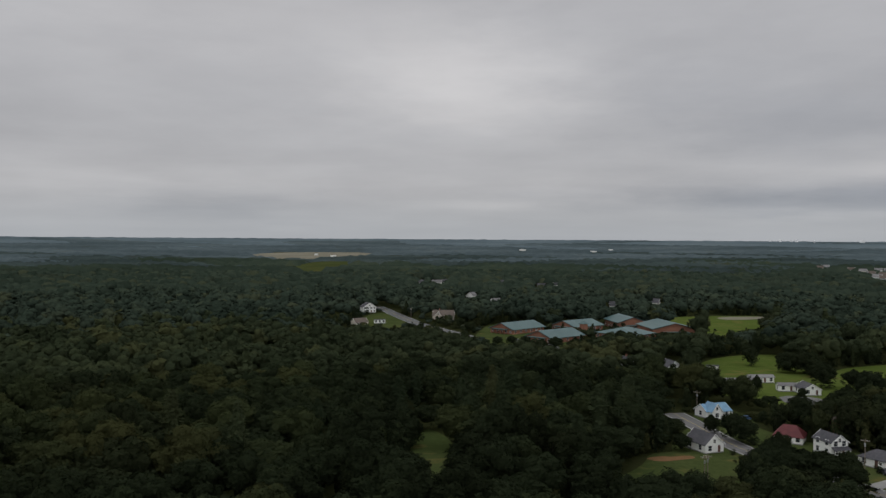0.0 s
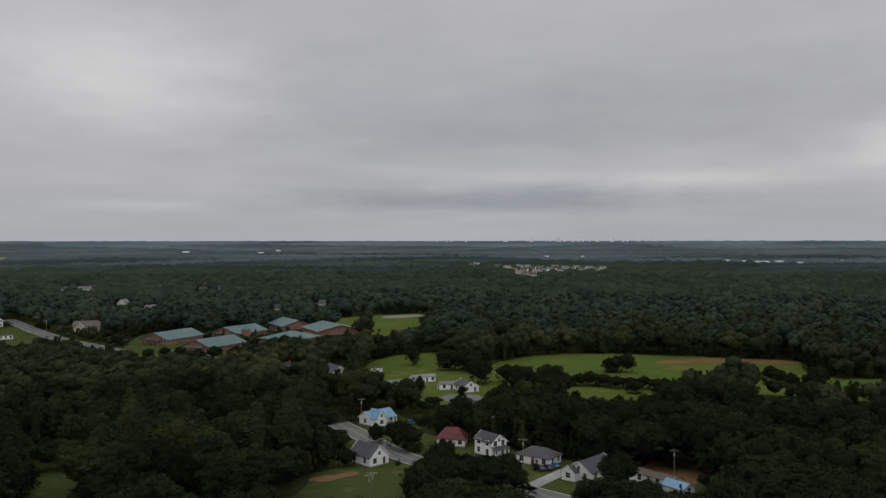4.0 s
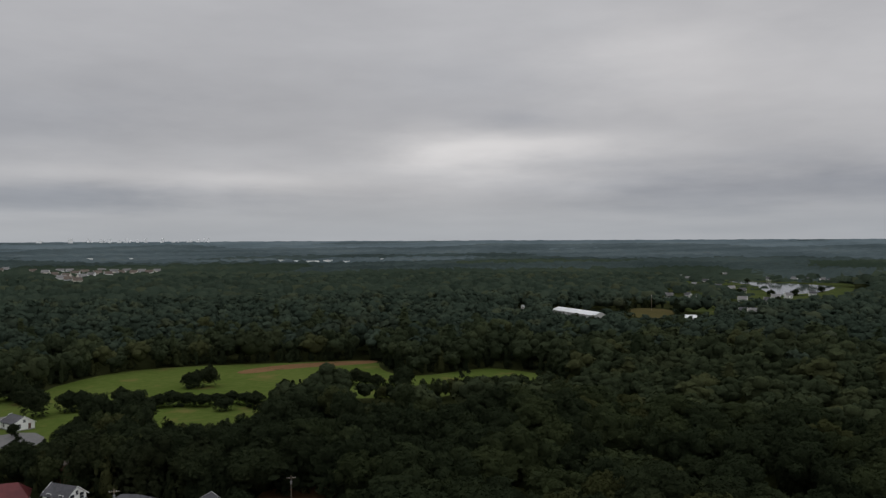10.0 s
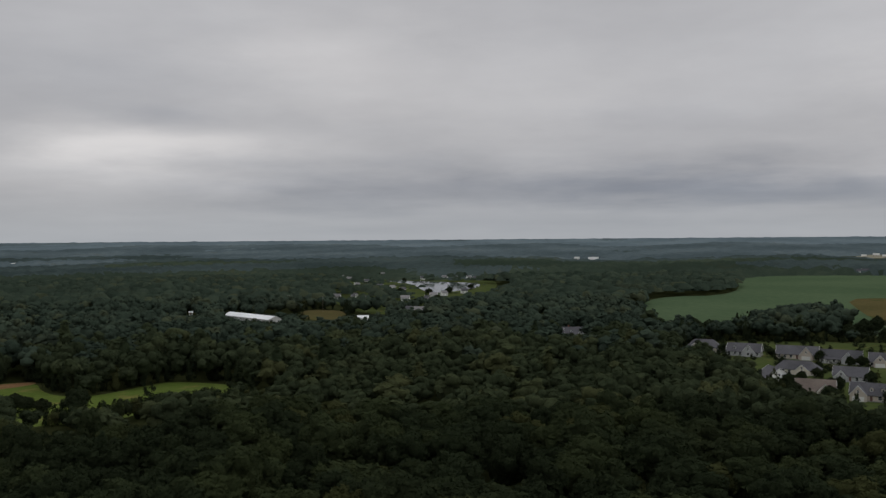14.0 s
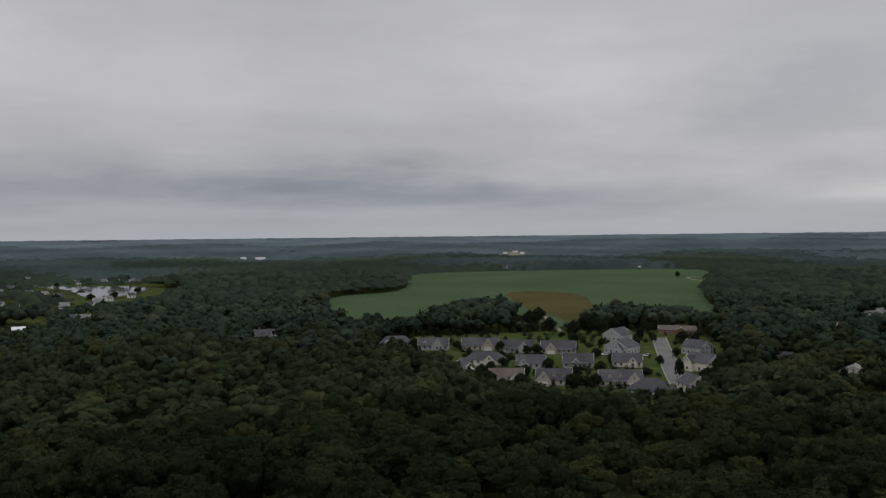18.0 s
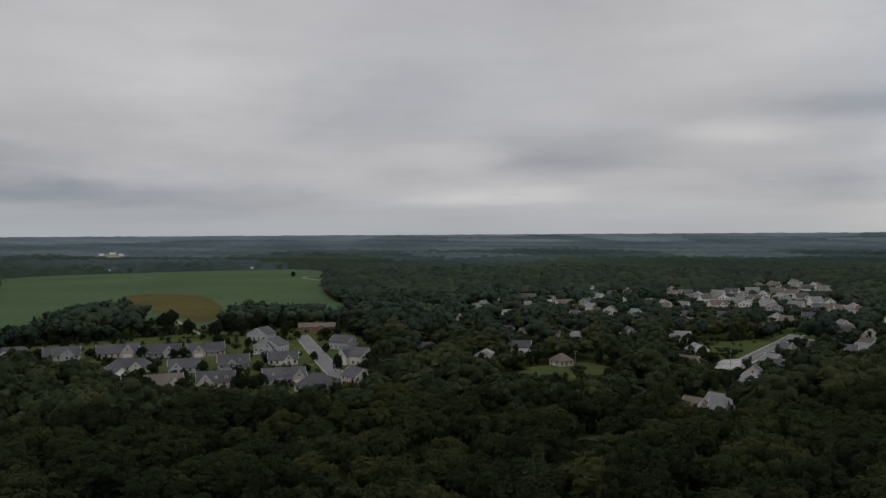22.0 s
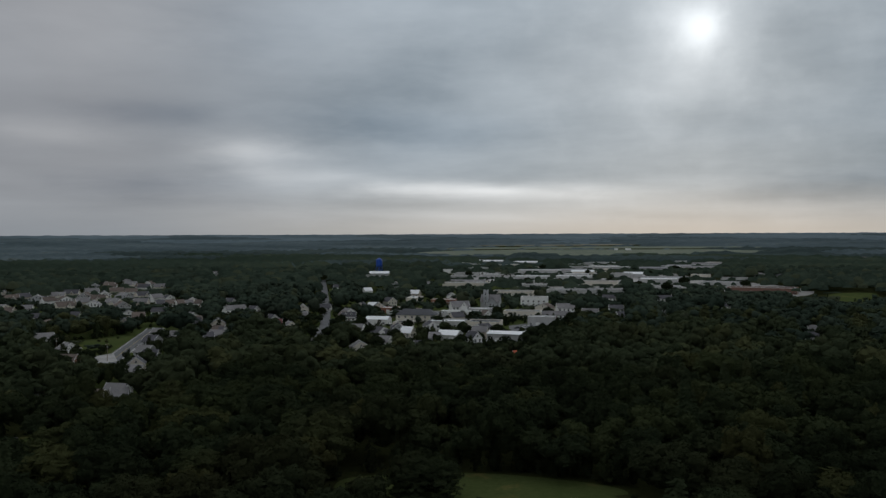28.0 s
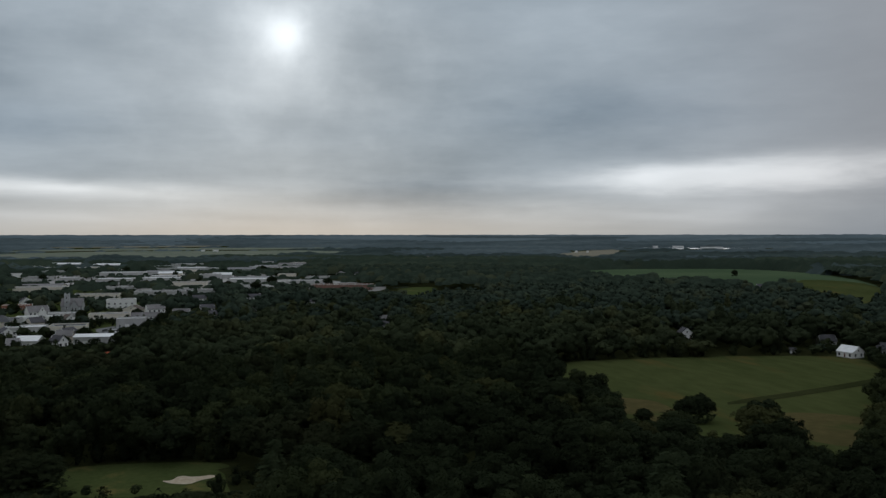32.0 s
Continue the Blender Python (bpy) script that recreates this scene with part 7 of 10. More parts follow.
house("house", "small white house among trees", 667.7, -1488.9, -144, 11.8, 9.0, 3.6, 7.0, roof='light', side_windows=False, group='houses of the neighbourhood')
SIGHT.append((668, -1489, -0.353, 0.936, 0.039, 8, 0.7))
house("house", "small white house among trees", 703.2, -1196.3, -125, 10.1, 9.0, 3.6, 7.0, roof='light', side_windows=False, group='houses of the neighbourhood')
SIGHT.append((703, -1196, -0.436, 0.900, 0.046, 7, 0.7))
house("house", "white two-storey house with grey roof", 397.2, -318.1, -139, 12.0, 9.0, 5.0, 7.0, rows=2, roof='light')
SIGHT.append((397, -318, -0.590, 0.807, 0.115, 8, 0.7))
house("house", "white house alone in the woods", -95.7, -442.3, -178, 8.7, 9.0, 4.0, 7.0, roof='light')
SIGHT.append((-96, -442, 0.219, 0.976, 0.106, 6, 0.7))
house("house", "white gabled farmhouse at the field edge", -260.8, -289.9, 168, 8.4, 8.0, 4.6, 8.0, along='y')
SIGHT.append((-261, -290, 0.536, 0.844, 0.120, 6, 0.7))
house("barn", "white barn with pale roof beside the field", -305.7, -194.6, 98, 10.5, 9.0, 3.4, 6.4, category='barn', roof='white')
SIGHT.append((-306, -195, 0.672, 0.741, 0.131, 7, 2.8))
house("house", "grey house beside a barn", -327.0, -238.1, 159, 9.2, 9.0, 3.5, 7.0)
SIGHT.append((-327, -238, 0.654, 0.756, 0.121, 7, 0.7))
house("shed", "small white shed at the field edge", -284.4, -215.6, 141, 2.8, 4.0, 2.4, 3.4, category='shed', door=False)
SIGHT.append((-284, -216, 0.629, 0.778, 0.131, 3, 2.8))
house("house", "white house beside a barn", -330.7, -196.2, 136, 7.3, 9.0, 4.0, 7.0)
SIGHT.append((-331, -196, 0.695, 0.719, 0.127, 6, 0.7))
house("house", "far white farmhouse among trees", -636.7, -712.5, 143, 7.6, 9.0, 4.0, 7.0)
SIGHT.append((-637, -713, 0.602, 0.798, 0.061, 6, 0.7))

# lake shore and barns
hall("poultry_barn", "very long white barn with white metal roof", 709.1, 437.2, -120, 73.5, 14.0, 3.5, "metal", "white", gable=2.6)
house("shed", "white roofed shed near the paddock", 723.3, 335.5, -69, 9.2, 8.0, 3.0, 5.0, category='shed', roof='white')
SIGHT.append((723, 336, -0.936, -0.353, 0.090, 7, 0.7))
house("shed", "small white shed in the woods", 749.9, 523.9, -58, 3.5, 5.0, 2.6, 4.0, category='shed', roof='white')
SIGHT.append((750, 524, -0.851, -0.526, 0.079, 4, 0.7))
house("house", "cream lakeside house with light grey roof", 1641.3, 626.9, -53, 7.5, 8.0, 3.6, 6.6, wall='cream', roof='light', rows=1, side_windows=False, door=False, group='lakeside houses')
SIGHT.append((1641, 627, -0.946, -0.325, 0.040, 6, 2.8))
house("house", "white lakeside house with dark roof", 1479.9, 496.5, -73, 8.5, 8.0, 3.6, 6.6, wall='white', roof='shingle', rows=1, side_windows=False, door=False, group='lakeside houses')
SIGHT.append((1480, 497, -0.960, -0.281, 0.045, 6, 2.8))
house("house", "white lakeside house with light grey roof", 1514.3, 463.8, -91, 9.5, 8.0, 3.6, 6.6, wall='white', roof='light', rows=1, side_windows=False, door=False, group='lakeside houses')
SIGHT.append((1514, 464, -0.967, -0.256, 0.044, 7, 2.8))
house("house", "cream lakeside house with dark roof", 1500.0, 438.7, -109, 6.5, 8.0, 3.6, 6.6, wall='cream', roof='shingle', rows=1, side_windows=False, door=False, group='lakeside houses')
SIGHT.append((1500, 439, -0.970, -0.243, 0.045, 5, 2.8))
house("house", "white lakeside house with light grey roof", 1507.4, 417.3, -57, 7.5, 8.0, 3.6, 6.6, wall='white', roof='light', rows=1, side_windows=False, door=False, group='lakeside houses')
SIGHT.append((1507, 417, -0.974, -0.228, 0.045, 6, 2.8))
house("house", "white lakeside house with dark roof", 1490.9, 400.7, -74, 8.5, 8.0, 3.6, 6.6, wall='white', roof='shingle', rows=1, side_windows=False, door=False, group='lakeside houses')
SIGHT.append((1491, 401, -0.975, -0.220, 0.045, 6, 2.8))
house("house", "cream lakeside house with light grey roof", 1437.1, 619.8, -83, 9.5, 8.0, 3.6, 6.6, wall='cream', roof='light', rows=1, side_windows=False, door=False, group='lakeside houses')
SIGHT.append((1437, 620, -0.932, -0.362, 0.045, 7, 2.8))
house("house", "white lakeside house with dark roof", 1508.5, 621.4, -101, 6.5, 8.0, 3.6, 6.6, wall='white', roof='shingle', rows=1, side_windows=False, door=False, group='lakeside houses')
SIGHT.append((1509, 621, -0.938, -0.347, 0.043, 5, 2.8))
house("house", "white lakeside house with light grey roof", 1247.5, 535.9, -47, 7.5, 8.0, 3.6, 6.6, wall='white', roof='light', rows=1, side_windows=False, door=False, group='lakeside houses')
SIGHT.append((1248, 536, -0.935, -0.355, 0.052, 6, 2.8))
house("house", "cream lakeside house with dark roof", 1351.7, 557.3, -65, 8.5, 8.0, 3.6, 6.6, wall='cream', roof='shingle', rows=1, side_windows=False, door=False, group='lakeside houses')
SIGHT.append((1352, 557, -0.939, -0.344, 0.048, 6, 2.8))
house("house", "white lakeside house with light grey roof", 984.2, 464.4, -80, 9.5, 8.0, 3.6, 6.6, wall='white', roof='light', rows=1, side_windows=False, door=False, group='lakeside houses')
SIGHT.append((984, 464, -0.926, -0.378, 0.065, 7, 2.8))
house("house", "white lakeside house with dark roof", 1001.8, 448.0, -98, 6.5, 8.0, 3.6, 6.6, wall='white', roof='shingle', rows=1, side_windows=False, door=False, group='lakeside houses')
SIGHT.append((1002, 448, -0.933, -0.359, 0.065, 5, 2.8))
house("house", "cream lakeside house with light grey roof", 1180.3, 456.6, -48, 7.5, 8.0, 3.6, 6.6, wall='cream', roof='light', rows=1, side_windows=False, door=False, group='lakeside houses')
SIGHT.append((1180, 457, -0.949, -0.316, 0.056, 6, 2.8))
house("house", "white lakeside house with dark roof", 1215.3, 487.7, -64, 8.5, 8.0, 3.6, 6.6, wall='white', roof='shingle', rows=1, side_windows=False, door=False, group='lakeside houses')
SIGHT.append((1215, 488, -0.944, -0.330, 0.054, 6, 2.8))
house("house", "white lakeside house with light grey roof", 968.3, 371.4, -82, 9.5, 8.0, 3.6, 6.6, wall='white', roof='light', rows=1, side_windows=False, door=False, group='lakeside houses')
SIGHT.append((968, 371, -0.953, -0.303, 0.069, 7, 2.8))
house("house", "cream lakeside house with dark roof", 969.1, 344.4, -101, 6.5, 8.0, 3.6, 6.6, wall='cream', roof='shingle', rows=1, side_windows=False, door=False, group='lakeside houses')
SIGHT.append((969, 344, -0.960, -0.279, 0.069, 5, 2.8))
house("house", "white lakeside house with light grey roof", 1063.1, 348.9, -49, 7.5, 8.0, 3.6, 6.6, wall='white', roof='light', rows=1, side_windows=False, door=False, group='lakeside houses')
SIGHT.append((1063, 349, -0.966, -0.259, 0.063, 6, 2.8))
house("house", "white lakeside house with dark roof", 1116.8, 334.7, -67, 8.5, 8.0, 3.6, 6.6, wall='white', roof='shingle', rows=1, side_windows=False, door=False, group='lakeside houses')
SIGHT.append((1117, 335, -0.972, -0.236, 0.061, 6, 2.8))
house("house", "cream lakeside house with light grey roof", 810.4, 309.1, -81, 9.5, 8.0, 3.6, 6.6, wall='cream', roof='light', rows=1, side_windows=False, door=False, group='lakeside houses')
SIGHT.append((810, 309, -0.957, -0.290, 0.082, 7, 2.8))
house("house", "white lakeside house with dark roof", 813.1, 319.7, -97, 6.5, 8.0, 3.6, 6.6, wall='white', roof='shingle', rows=1, side_windows=False, door=False, group='lakeside houses')
SIGHT.append((813, 320, -0.954, -0.301, 0.082, 5, 2.8))
house("house", "white lakeside house with light grey roof", 1495.9, 658.5, -40, 7.5, 8.0, 3.6, 6.6, wall='white', roof='light', rows=1, side_windows=False, door=False, group='lakeside houses')
SIGHT.append((1496, 658, -0.929, -0.370, 0.043, 6, 2.8))
house("house", "cream lakeside house with dark roof", 1134.2, 426.6, -61, 8.5, 8.0, 3.6, 6.6, wall='cream', roof='shingle', rows=1, side_windows=False, door=False, group='lakeside houses')
SIGHT.append((1134, 427, -0.952, -0.305, 0.058, 6, 2.8))
house("house", "white lakeside house with light grey roof", 1027.8, 352.8, -80, 9.5, 8.0, 3.6, 6.6, wall='white', roof='light', rows=1, side_windows=False, door=False, group='lakeside houses')
SIGHT.append((1028, 353, -0.963, -0.271, 0.065, 7, 2.8))
house("house", "white lakeside house with dark roof", 1582.8, 633.6, -93, 6.5, 8.0, 3.6, 6.6, wall='white', roof='shingle', rows=1, side_windows=False, door=False, group='lakeside houses')
SIGHT.append((1583, 634, -0.941, -0.339, 0.041, 5, 2.8))

# far estate and far buildings
house("house", "cream far estate house with brown roof", 928.9, 2053.0, -17, 16.0, 11.0, 6.0, 11.0, wall='cream', roof='brown', side_windows=False, door=False, group='far estate houses', room=1.2)
SIGHT.append((929, 2053, -0.414, -0.910, 0.031, 10, 2.8))
house("house", "grey far estate house with light grey roof", 976.6, 2125.0, -51, 16.0, 11.0, 6.0, 11.0, wall='grey', roof='light', side_windows=False, door=False, group='far estate houses', room=1.2)
SIGHT.append((977, 2125, -0.420, -0.908, 0.030, 10, 2.8))
house("house", "white far estate house with brown roof", 946.4, 1933.3, -5, 16.0, 11.0, 6.0, 11.0, wall='white', roof='brown', side_windows=False, door=False, group='far estate houses', room=1.2)
SIGHT.append((946, 1933, -0.442, -0.897, 0.033, 10, 2.8))
house("house", "cream far estate house with light grey roof", 929.6, 1844.7, -39, 16.0, 11.0, 6.0, 11.0, wall='cream', roof='light', side_windows=False, door=False, group='far estate houses', room=1.2)
SIGHT.append((930, 1845, -0.453, -0.892, 0.034, 10, 2.8))
house("house", "grey far estate house with brown roof", 875.2, 1704.6, 8, 16.0, 11.0, 6.0, 11.0, wall='grey', roof='brown', side_windows=False, door=False, group='far estate houses', room=1.2)
SIGHT.append((875, 1705, -0.460, -0.888, 0.037, 10, 2.8))
house("house", "white far estate house with light grey roof", 991.0, 1897.7, -26, 16.0, 11.0, 6.0, 11.0, wall='white', roof='light', side_windows=False, door=False, group='far estate houses', room=1.2)
SIGHT.append((991, 1898, -0.466, -0.885, 0.033, 10, 2.8))
house("house", "cream far estate house with brown roof", 862.4, 1633.0, -59, 16.0, 11.0, 6.0, 11.0, wall='cream', roof='brown', side_windows=False, door=False, group='far estate houses', room=1.2)
SIGHT.append((862, 1633, -0.471, -0.882, 0.038, 10, 2.8))
house("house", "grey far estate house with light grey roof", 1006.5, 1885.2, -12, 16.0, 11.0, 6.0, 11.0, wall='grey', roof='light', side_windows=False, door=False, group='far estate houses', room=1.2)
SIGHT.append((1007, 1885, -0.474, -0.880, 0.033, 10, 2.8))
house("house", "white far estate house with brown roof", 940.5, 1741.0, -46, 16.0, 11.0, 6.0, 11.0, wall='white', roof='brown', side_windows=False, door=False, group='far estate houses', room=1.2)
SIGHT.append((941, 1741, -0.479, -0.878, 0.036, 10, 2.8))
house("house", "cream far estate house with light grey roof", 854.3, 1563.5, 1, 16.0, 11.0, 6.0, 11.0, wall='cream', roof='light', side_windows=False, door=False, group='far estate houses', room=1.2)
SIGHT.append((854, 1563, -0.483, -0.875, 0.040, 10, 2.8))
house("house", "grey far estate house with brown roof", 991.5, 1795.2, -32, 16.0, 11.0, 6.0, 11.0, wall='grey', roof='brown', side_windows=False, door=False, group='far estate houses', room=1.2)
SIGHT.append((991, 1795, -0.487, -0.873, 0.034, 10, 2.8))
house("house", "white far estate house with light grey roof", 913.6, 1633.0, -65, 16.0, 11.0, 6.0, 11.0, wall='white', roof='light', side_windows=False, door=False, group='far estate houses', room=1.2)
SIGHT.append((914, 1633, -0.492, -0.870, 0.038, 10, 2.8))
house("house", "cream far estate house with brown roof", 974.4, 1714.2, -19, 16.0, 11.0, 6.0, 11.0, wall='cream', roof='brown', side_windows=False, door=False, group='far estate houses', room=1.2)
SIGHT.append((974, 1714, -0.498, -0.867, 0.036, 10, 2.8))
house("house", "grey far estate house with light grey roof", 1059.4, 1842.8, -52, 16.0, 11.0, 6.0, 11.0, wall='grey', roof='light', side_windows=False, door=False, group='far estate houses', room=1.2)
SIGHT.append((1059, 1843, -0.502, -0.865, 0.033, 10, 2.8))
house("house", "white far estate house with brown roof", 954.5, 1642.3, -5, 16.0, 11.0, 6.0, 11.0, wall='white', roof='brown', side_windows=False, door=False, group='far estate houses', room=1.2)
SIGHT.append((955, 1642, -0.507, -0.862, 0.037, 10, 2.8))
house("house", "cream far estate house with light grey roof", 1038.0, 1758.0, -39, 16.0, 11.0, 6.0, 11.0, wall='cream', roof='light', side_windows=False, door=False, group='far estate houses', room=1.2)
SIGHT.append((1038, 1758, -0.512, -0.859, 0.034, 10, 2.8))
house("house", "grey far estate house with brown roof", 1010.0, 1685.9, 8, 16.0, 11.0, 6.0, 11.0, wall='grey', roof='brown', side_windows=False, door=False, group='far estate houses', room=1.2)
SIGHT.append((1010, 1686, -0.518, -0.855, 0.036, 10, 2.8))
house("house", "white far estate house with light grey roof", 1079.7, 1774.7, -26, 16.0, 11.0, 6.0, 11.0, wall='white', roof='light', side_windows=False, door=False, group='far estate houses', room=1.2)
SIGHT.append((1080, 1775, -0.524, -0.852, 0.034, 10, 2.8))
house("house", "cream far estate house with brown roof", 1030.3, 1669.9, -59, 16.0, 11.0, 6.0, 11.0, wall='cream', roof='brown', side_windows=False, door=False, group='far estate houses', room=1.2)
SIGHT.append((1030, 1670, -0.529, -0.848, 0.036, 10, 2.8))
house("house", "grey far estate house with light grey roof", 1082.2, 1722.7, -12, 16.0, 11.0, 6.0, 11.0, wall='grey', roof='light', side_windows=False, door=False, group='far estate houses', room=1.2)
SIGHT.append((1082, 1723, -0.536, -0.844, 0.035, 10, 2.8))
house("house", "white far estate house with brown roof", 1054.6, 1650.7, -46, 16.0, 11.0, 6.0, 11.0, wall='white', roof='brown', side_windows=False, door=False, group='far estate houses', room=1.2)
SIGHT.append((1055, 1651, -0.543, -0.840, 0.036, 10, 2.8))
house("house", "cream far estate house with light grey roof", 1107.2, 1702.7, 1, 16.0, 11.0, 6.0, 11.0, wall='cream', roof='light', side_windows=False, door=False, group='far estate houses', room=1.2)
SIGHT.append((1107, 1703, -0.550, -0.835, 0.035, 10, 2.8))
house("house", "grey far estate house with brown roof", 783.7, 1480.8, -27, 16.0, 11.0, 6.0, 11.0, wall='grey', roof='brown', side_windows=False, door=False, group='far estate houses', room=1.2)
SIGHT.append((784, 1481, -0.472, -0.882, 0.042, 10, 2.8))
house("house", "white far estate house with light grey roof", 799.7, 1534.7, -60, 16.0, 11.0, 6.0, 11.0, wall='white', roof='light', side_windows=False, door=False, group='far estate houses', room=1.2)
SIGHT.append((800, 1535, -0.466, -0.885, 0.041, 10, 2.8))
house("house", "cream far estate house with brown roof", 770.3, 1429.0, -14, 16.0, 11.0, 6.0, 11.0, wall='cream', roof='brown', side_windows=False, door=False, group='far estate houses', room=1.2)
SIGHT.append((770, 1429, -0.479, -0.878, 0.043, 10, 2.8))
hall("far_hall", "far white hall near the skyline", 1865.0, 2152.2, -41, 22.4, 16.0, 5.0, "white", "white", group='far halls')
SIGHT.append((1865, 2152, -0.659, -0.752, 0.023, 12, 0.7))
hall("far_hall", "far white hall near the skyline", 1863.5, 2082.9, -42, 15.4, 16.0, 5.0, "white", "white", group='far halls')
SIGHT.append((1864, 2083, -0.671, -0.741, 0.024, 9, 0.7))
hall("far_hall", "far white hall near the skyline", 1867.6, 2009.7, -43, 43.2, 16.0, 5.0, "white", "white", group='far halls')
SIGHT.append((1868, 2010, -0.685, -0.728, 0.024, 23, 0.7))
hall("far_hall", "far white hall near the skyline", 1941.3, 2011.2, -44, 33.1, 16.0, 5.0, "white", "white", group='far halls')
SIGHT.append((1941, 2011, -0.699, -0.715, 0.023, 18, 0.7))
hall("far_hall", "far white hall near the skyline", 1913.6, 1899.0, -46, 25.5, 16.0, 5.0, "white", "white", group='far halls')
SIGHT.append((1914, 1899, -0.714, -0.700, 0.025, 14, 0.7))
hall("far_hall", "far white hall near the skyline", 2142.2, 1961.0, -48, 16.0, 16.0, 5.0, "white", "white", group='far halls')
SIGHT.append((2142, 1961, -0.742, -0.670, 0.022, 9, 0.7))
hall("far_hall", "far white hall near the skyline", 1557.4, 2770.9, -29, 25.1, 16.0, 5.0, "white", "white", group='far halls')
SIGHT.append((1557, 2771, -0.492, -0.870, 0.019, 14, 0.7))
hall("far_hall", "far white hall near the skyline", 1665.0, 2686.4, -32, 37.4, 16.0, 5.0, "white", "white", group='far halls')
SIGHT.append((1665, 2686, -0.529, -0.848, 0.019, 20, 0.7))
house("house", "far white farmhouse at the field edge", 1818.4, -306.8, -103, 14.7, 10.0, 5.0, 9.0, side_windows=False, door=False)
SIGHT.append((1818, -307, -0.975, 0.222, 0.037, 9, 0.7))
house("house", "far white farmhouse at the field edge", 1794.2, -288.8, -102, 7.3, 10.0, 5.0, 9.0, side_windows=False, door=False)
SIGHT.append((1794, -289, -0.976, 0.216, 0.038, 6, 0.7))
house("house", "far white farmhouse at the field edge", 1789.1, -566.0, -111, 15.1, 10.0, 5.0, 9.0, side_windows=False, door=False)
SIGHT.append((1789, -566, -0.935, 0.354, 0.036, 10, 0.7))
house("house", "far white farmhouse at the field edge", 1750.6, -571.0, -111, 7.4, 10.0, 5.0, 9.0, side_windows=False, door=False)
SIGHT.append((1751, -571, -0.932, 0.363, 0.037, 6, 0.7))
hall("far_hall", "far pale hall in the woods", 2978.0, -544.9, -102, 14.5, 16.0, 5.0, "white", "white", group='far halls')
SIGHT.append((2978, -545, -0.977, 0.214, 0.020, 8, 0.7))
hall("far_hall", "far pale hall in the woods", 3068.2, -601.0, -103, 20.0, 16.0, 5.0, "white", "white", group='far halls')
SIGHT.append((3068, -601, -0.974, 0.225, 0.019, 11, 0.7))
hall("far_hall", "far pale hall in the woods", 2949.6, -600.3, -104, 14.4, 16.0, 5.0, "white", "white", group='far halls')
SIGHT.append((2950, -600, -0.972, 0.234, 0.020, 8, 0.7))
hall("far_hall", "far pale hall in the woods", 2826.3, 299.1, -86, 33.7, 16.0, 5.0, "white", "white", group='far halls')
SIGHT.append((2826, 299, -0.998, -0.070, 0.023, 18, 0.7))
hall("far_hall", "far pale hall in the woods", 2847.8, 355.0, -85, 18.1, 16.0, 5.0, "white", "white", group='far halls')
SIGHT.append((2848, 355, -0.996, -0.089, 0.022, 10, 0.7))
hall("far_hall", "far white farm hall", -37.4, -3014.8, 179, 20.3, 16.0, 5.0, "white", "white", group='far halls')
SIGHT.append((-37, -3015, 0.025, 1.000, 0.019, 11, 0.7))
hall("far_hall", "far white farm hall", 7.2, -3015.5, 179, 12.7, 16.0, 5.0, "white", "white", group='far halls')
SIGHT.append((7, -3016, 0.011, 1.000, 0.019, 7, 0.7))
hall("far_hall", "far pale hall near the skyline", 660.0, 3587.9, -10, 29.2, 16.0, 5.0, "white", "white", group='far halls')
SIGHT.append((660, 3588, -0.182, -0.983, 0.014, 16, 0.7))
hall("far_hall", "far pale hall near the skyline", 770.5, 3776.3, -12, 24.6, 16.0, 5.0, "white", "white", group='far halls')
SIGHT.append((771, 3776, -0.201, -0.980, 0.012, 13, 0.7))
hall("far_hall", "far pale hall near the skyline", 377.3, 3756.9, -6, 30.2, 16.0, 5.0, "white", "white", group='far halls')
SIGHT.append((377, 3757, -0.101, -0.995, 0.012, 16, 0.7))
hall("far_hall", "far pale hall near the skyline", -366.0, 2969.1, 7, 19.1, 16.0, 5.0, "white", "white", group='far halls')
SIGHT.append((-366, 2969, 0.121, -0.993, 0.021, 11, 0.7))
hall("far_hall", "far pale hall near the skyline", -447.4, 3124.8, 8, 12.6, 16.0, 5.0, "white", "white", group='far halls')
SIGHT.append((-447, 3125, 0.140, -0.990, 0.019, 7, 0.7))
hall("far_hall", "far pale hall beyond the fields", -1269.4, -2572.7, 155, 9.8, 16.0, 5.0, "white", "white", group='far halls')
SIGHT.append((-1269, -2573, 0.430, 0.903, 0.020, 6, 0.7))
hall("far_hall", "far pale hall beyond the fields", -1306.4, -2558.0, 154, 7.3, 16.0, 5.0, "white", "white", group='far halls')
SIGHT.append((-1306, -2558, 0.441, 0.897, 0.020, 5, 0.7))
hall("far_hall", "far pale hall beyond the fields", -1877.0, -2885.1, 148, 43.5, 16.0, 5.0, "white", "white", group='far halls')
SIGHT.append((-1877, -2885, 0.530, 0.848, 0.014, 23, 0.7))
hall("far_hall", "far pale hall beyond the fields", -1796.4, -2926.5, 149, 20.2, 16.0, 5.0, "white", "white", group='far halls')
SIGHT.append((-1796, -2926, 0.509, 0.861, 0.014, 11, 0.7))
hall("far_hall", "far pale hall beyond the fields", -1927.2, -2721.4, 146, 84.3, 16.0, 5.0, "white", "white", group='far halls')
SIGHT.append((-1927, -2721, 0.561, 0.828, 0.015, 43, 0.7))

# more of the town, the neighbourhood and the industrial side
def clear_view(x, y, half, low, eye):
    """Trees on the way from a place to a point of view grow no higher than the line of sight."""
    d = math.hypot(eye[0] - x, eye[1] - y)
    SIGHT.append((x, y, (eye[0] - x) / d, (eye[1] - y) / d, (69 - low) / d, half, low))


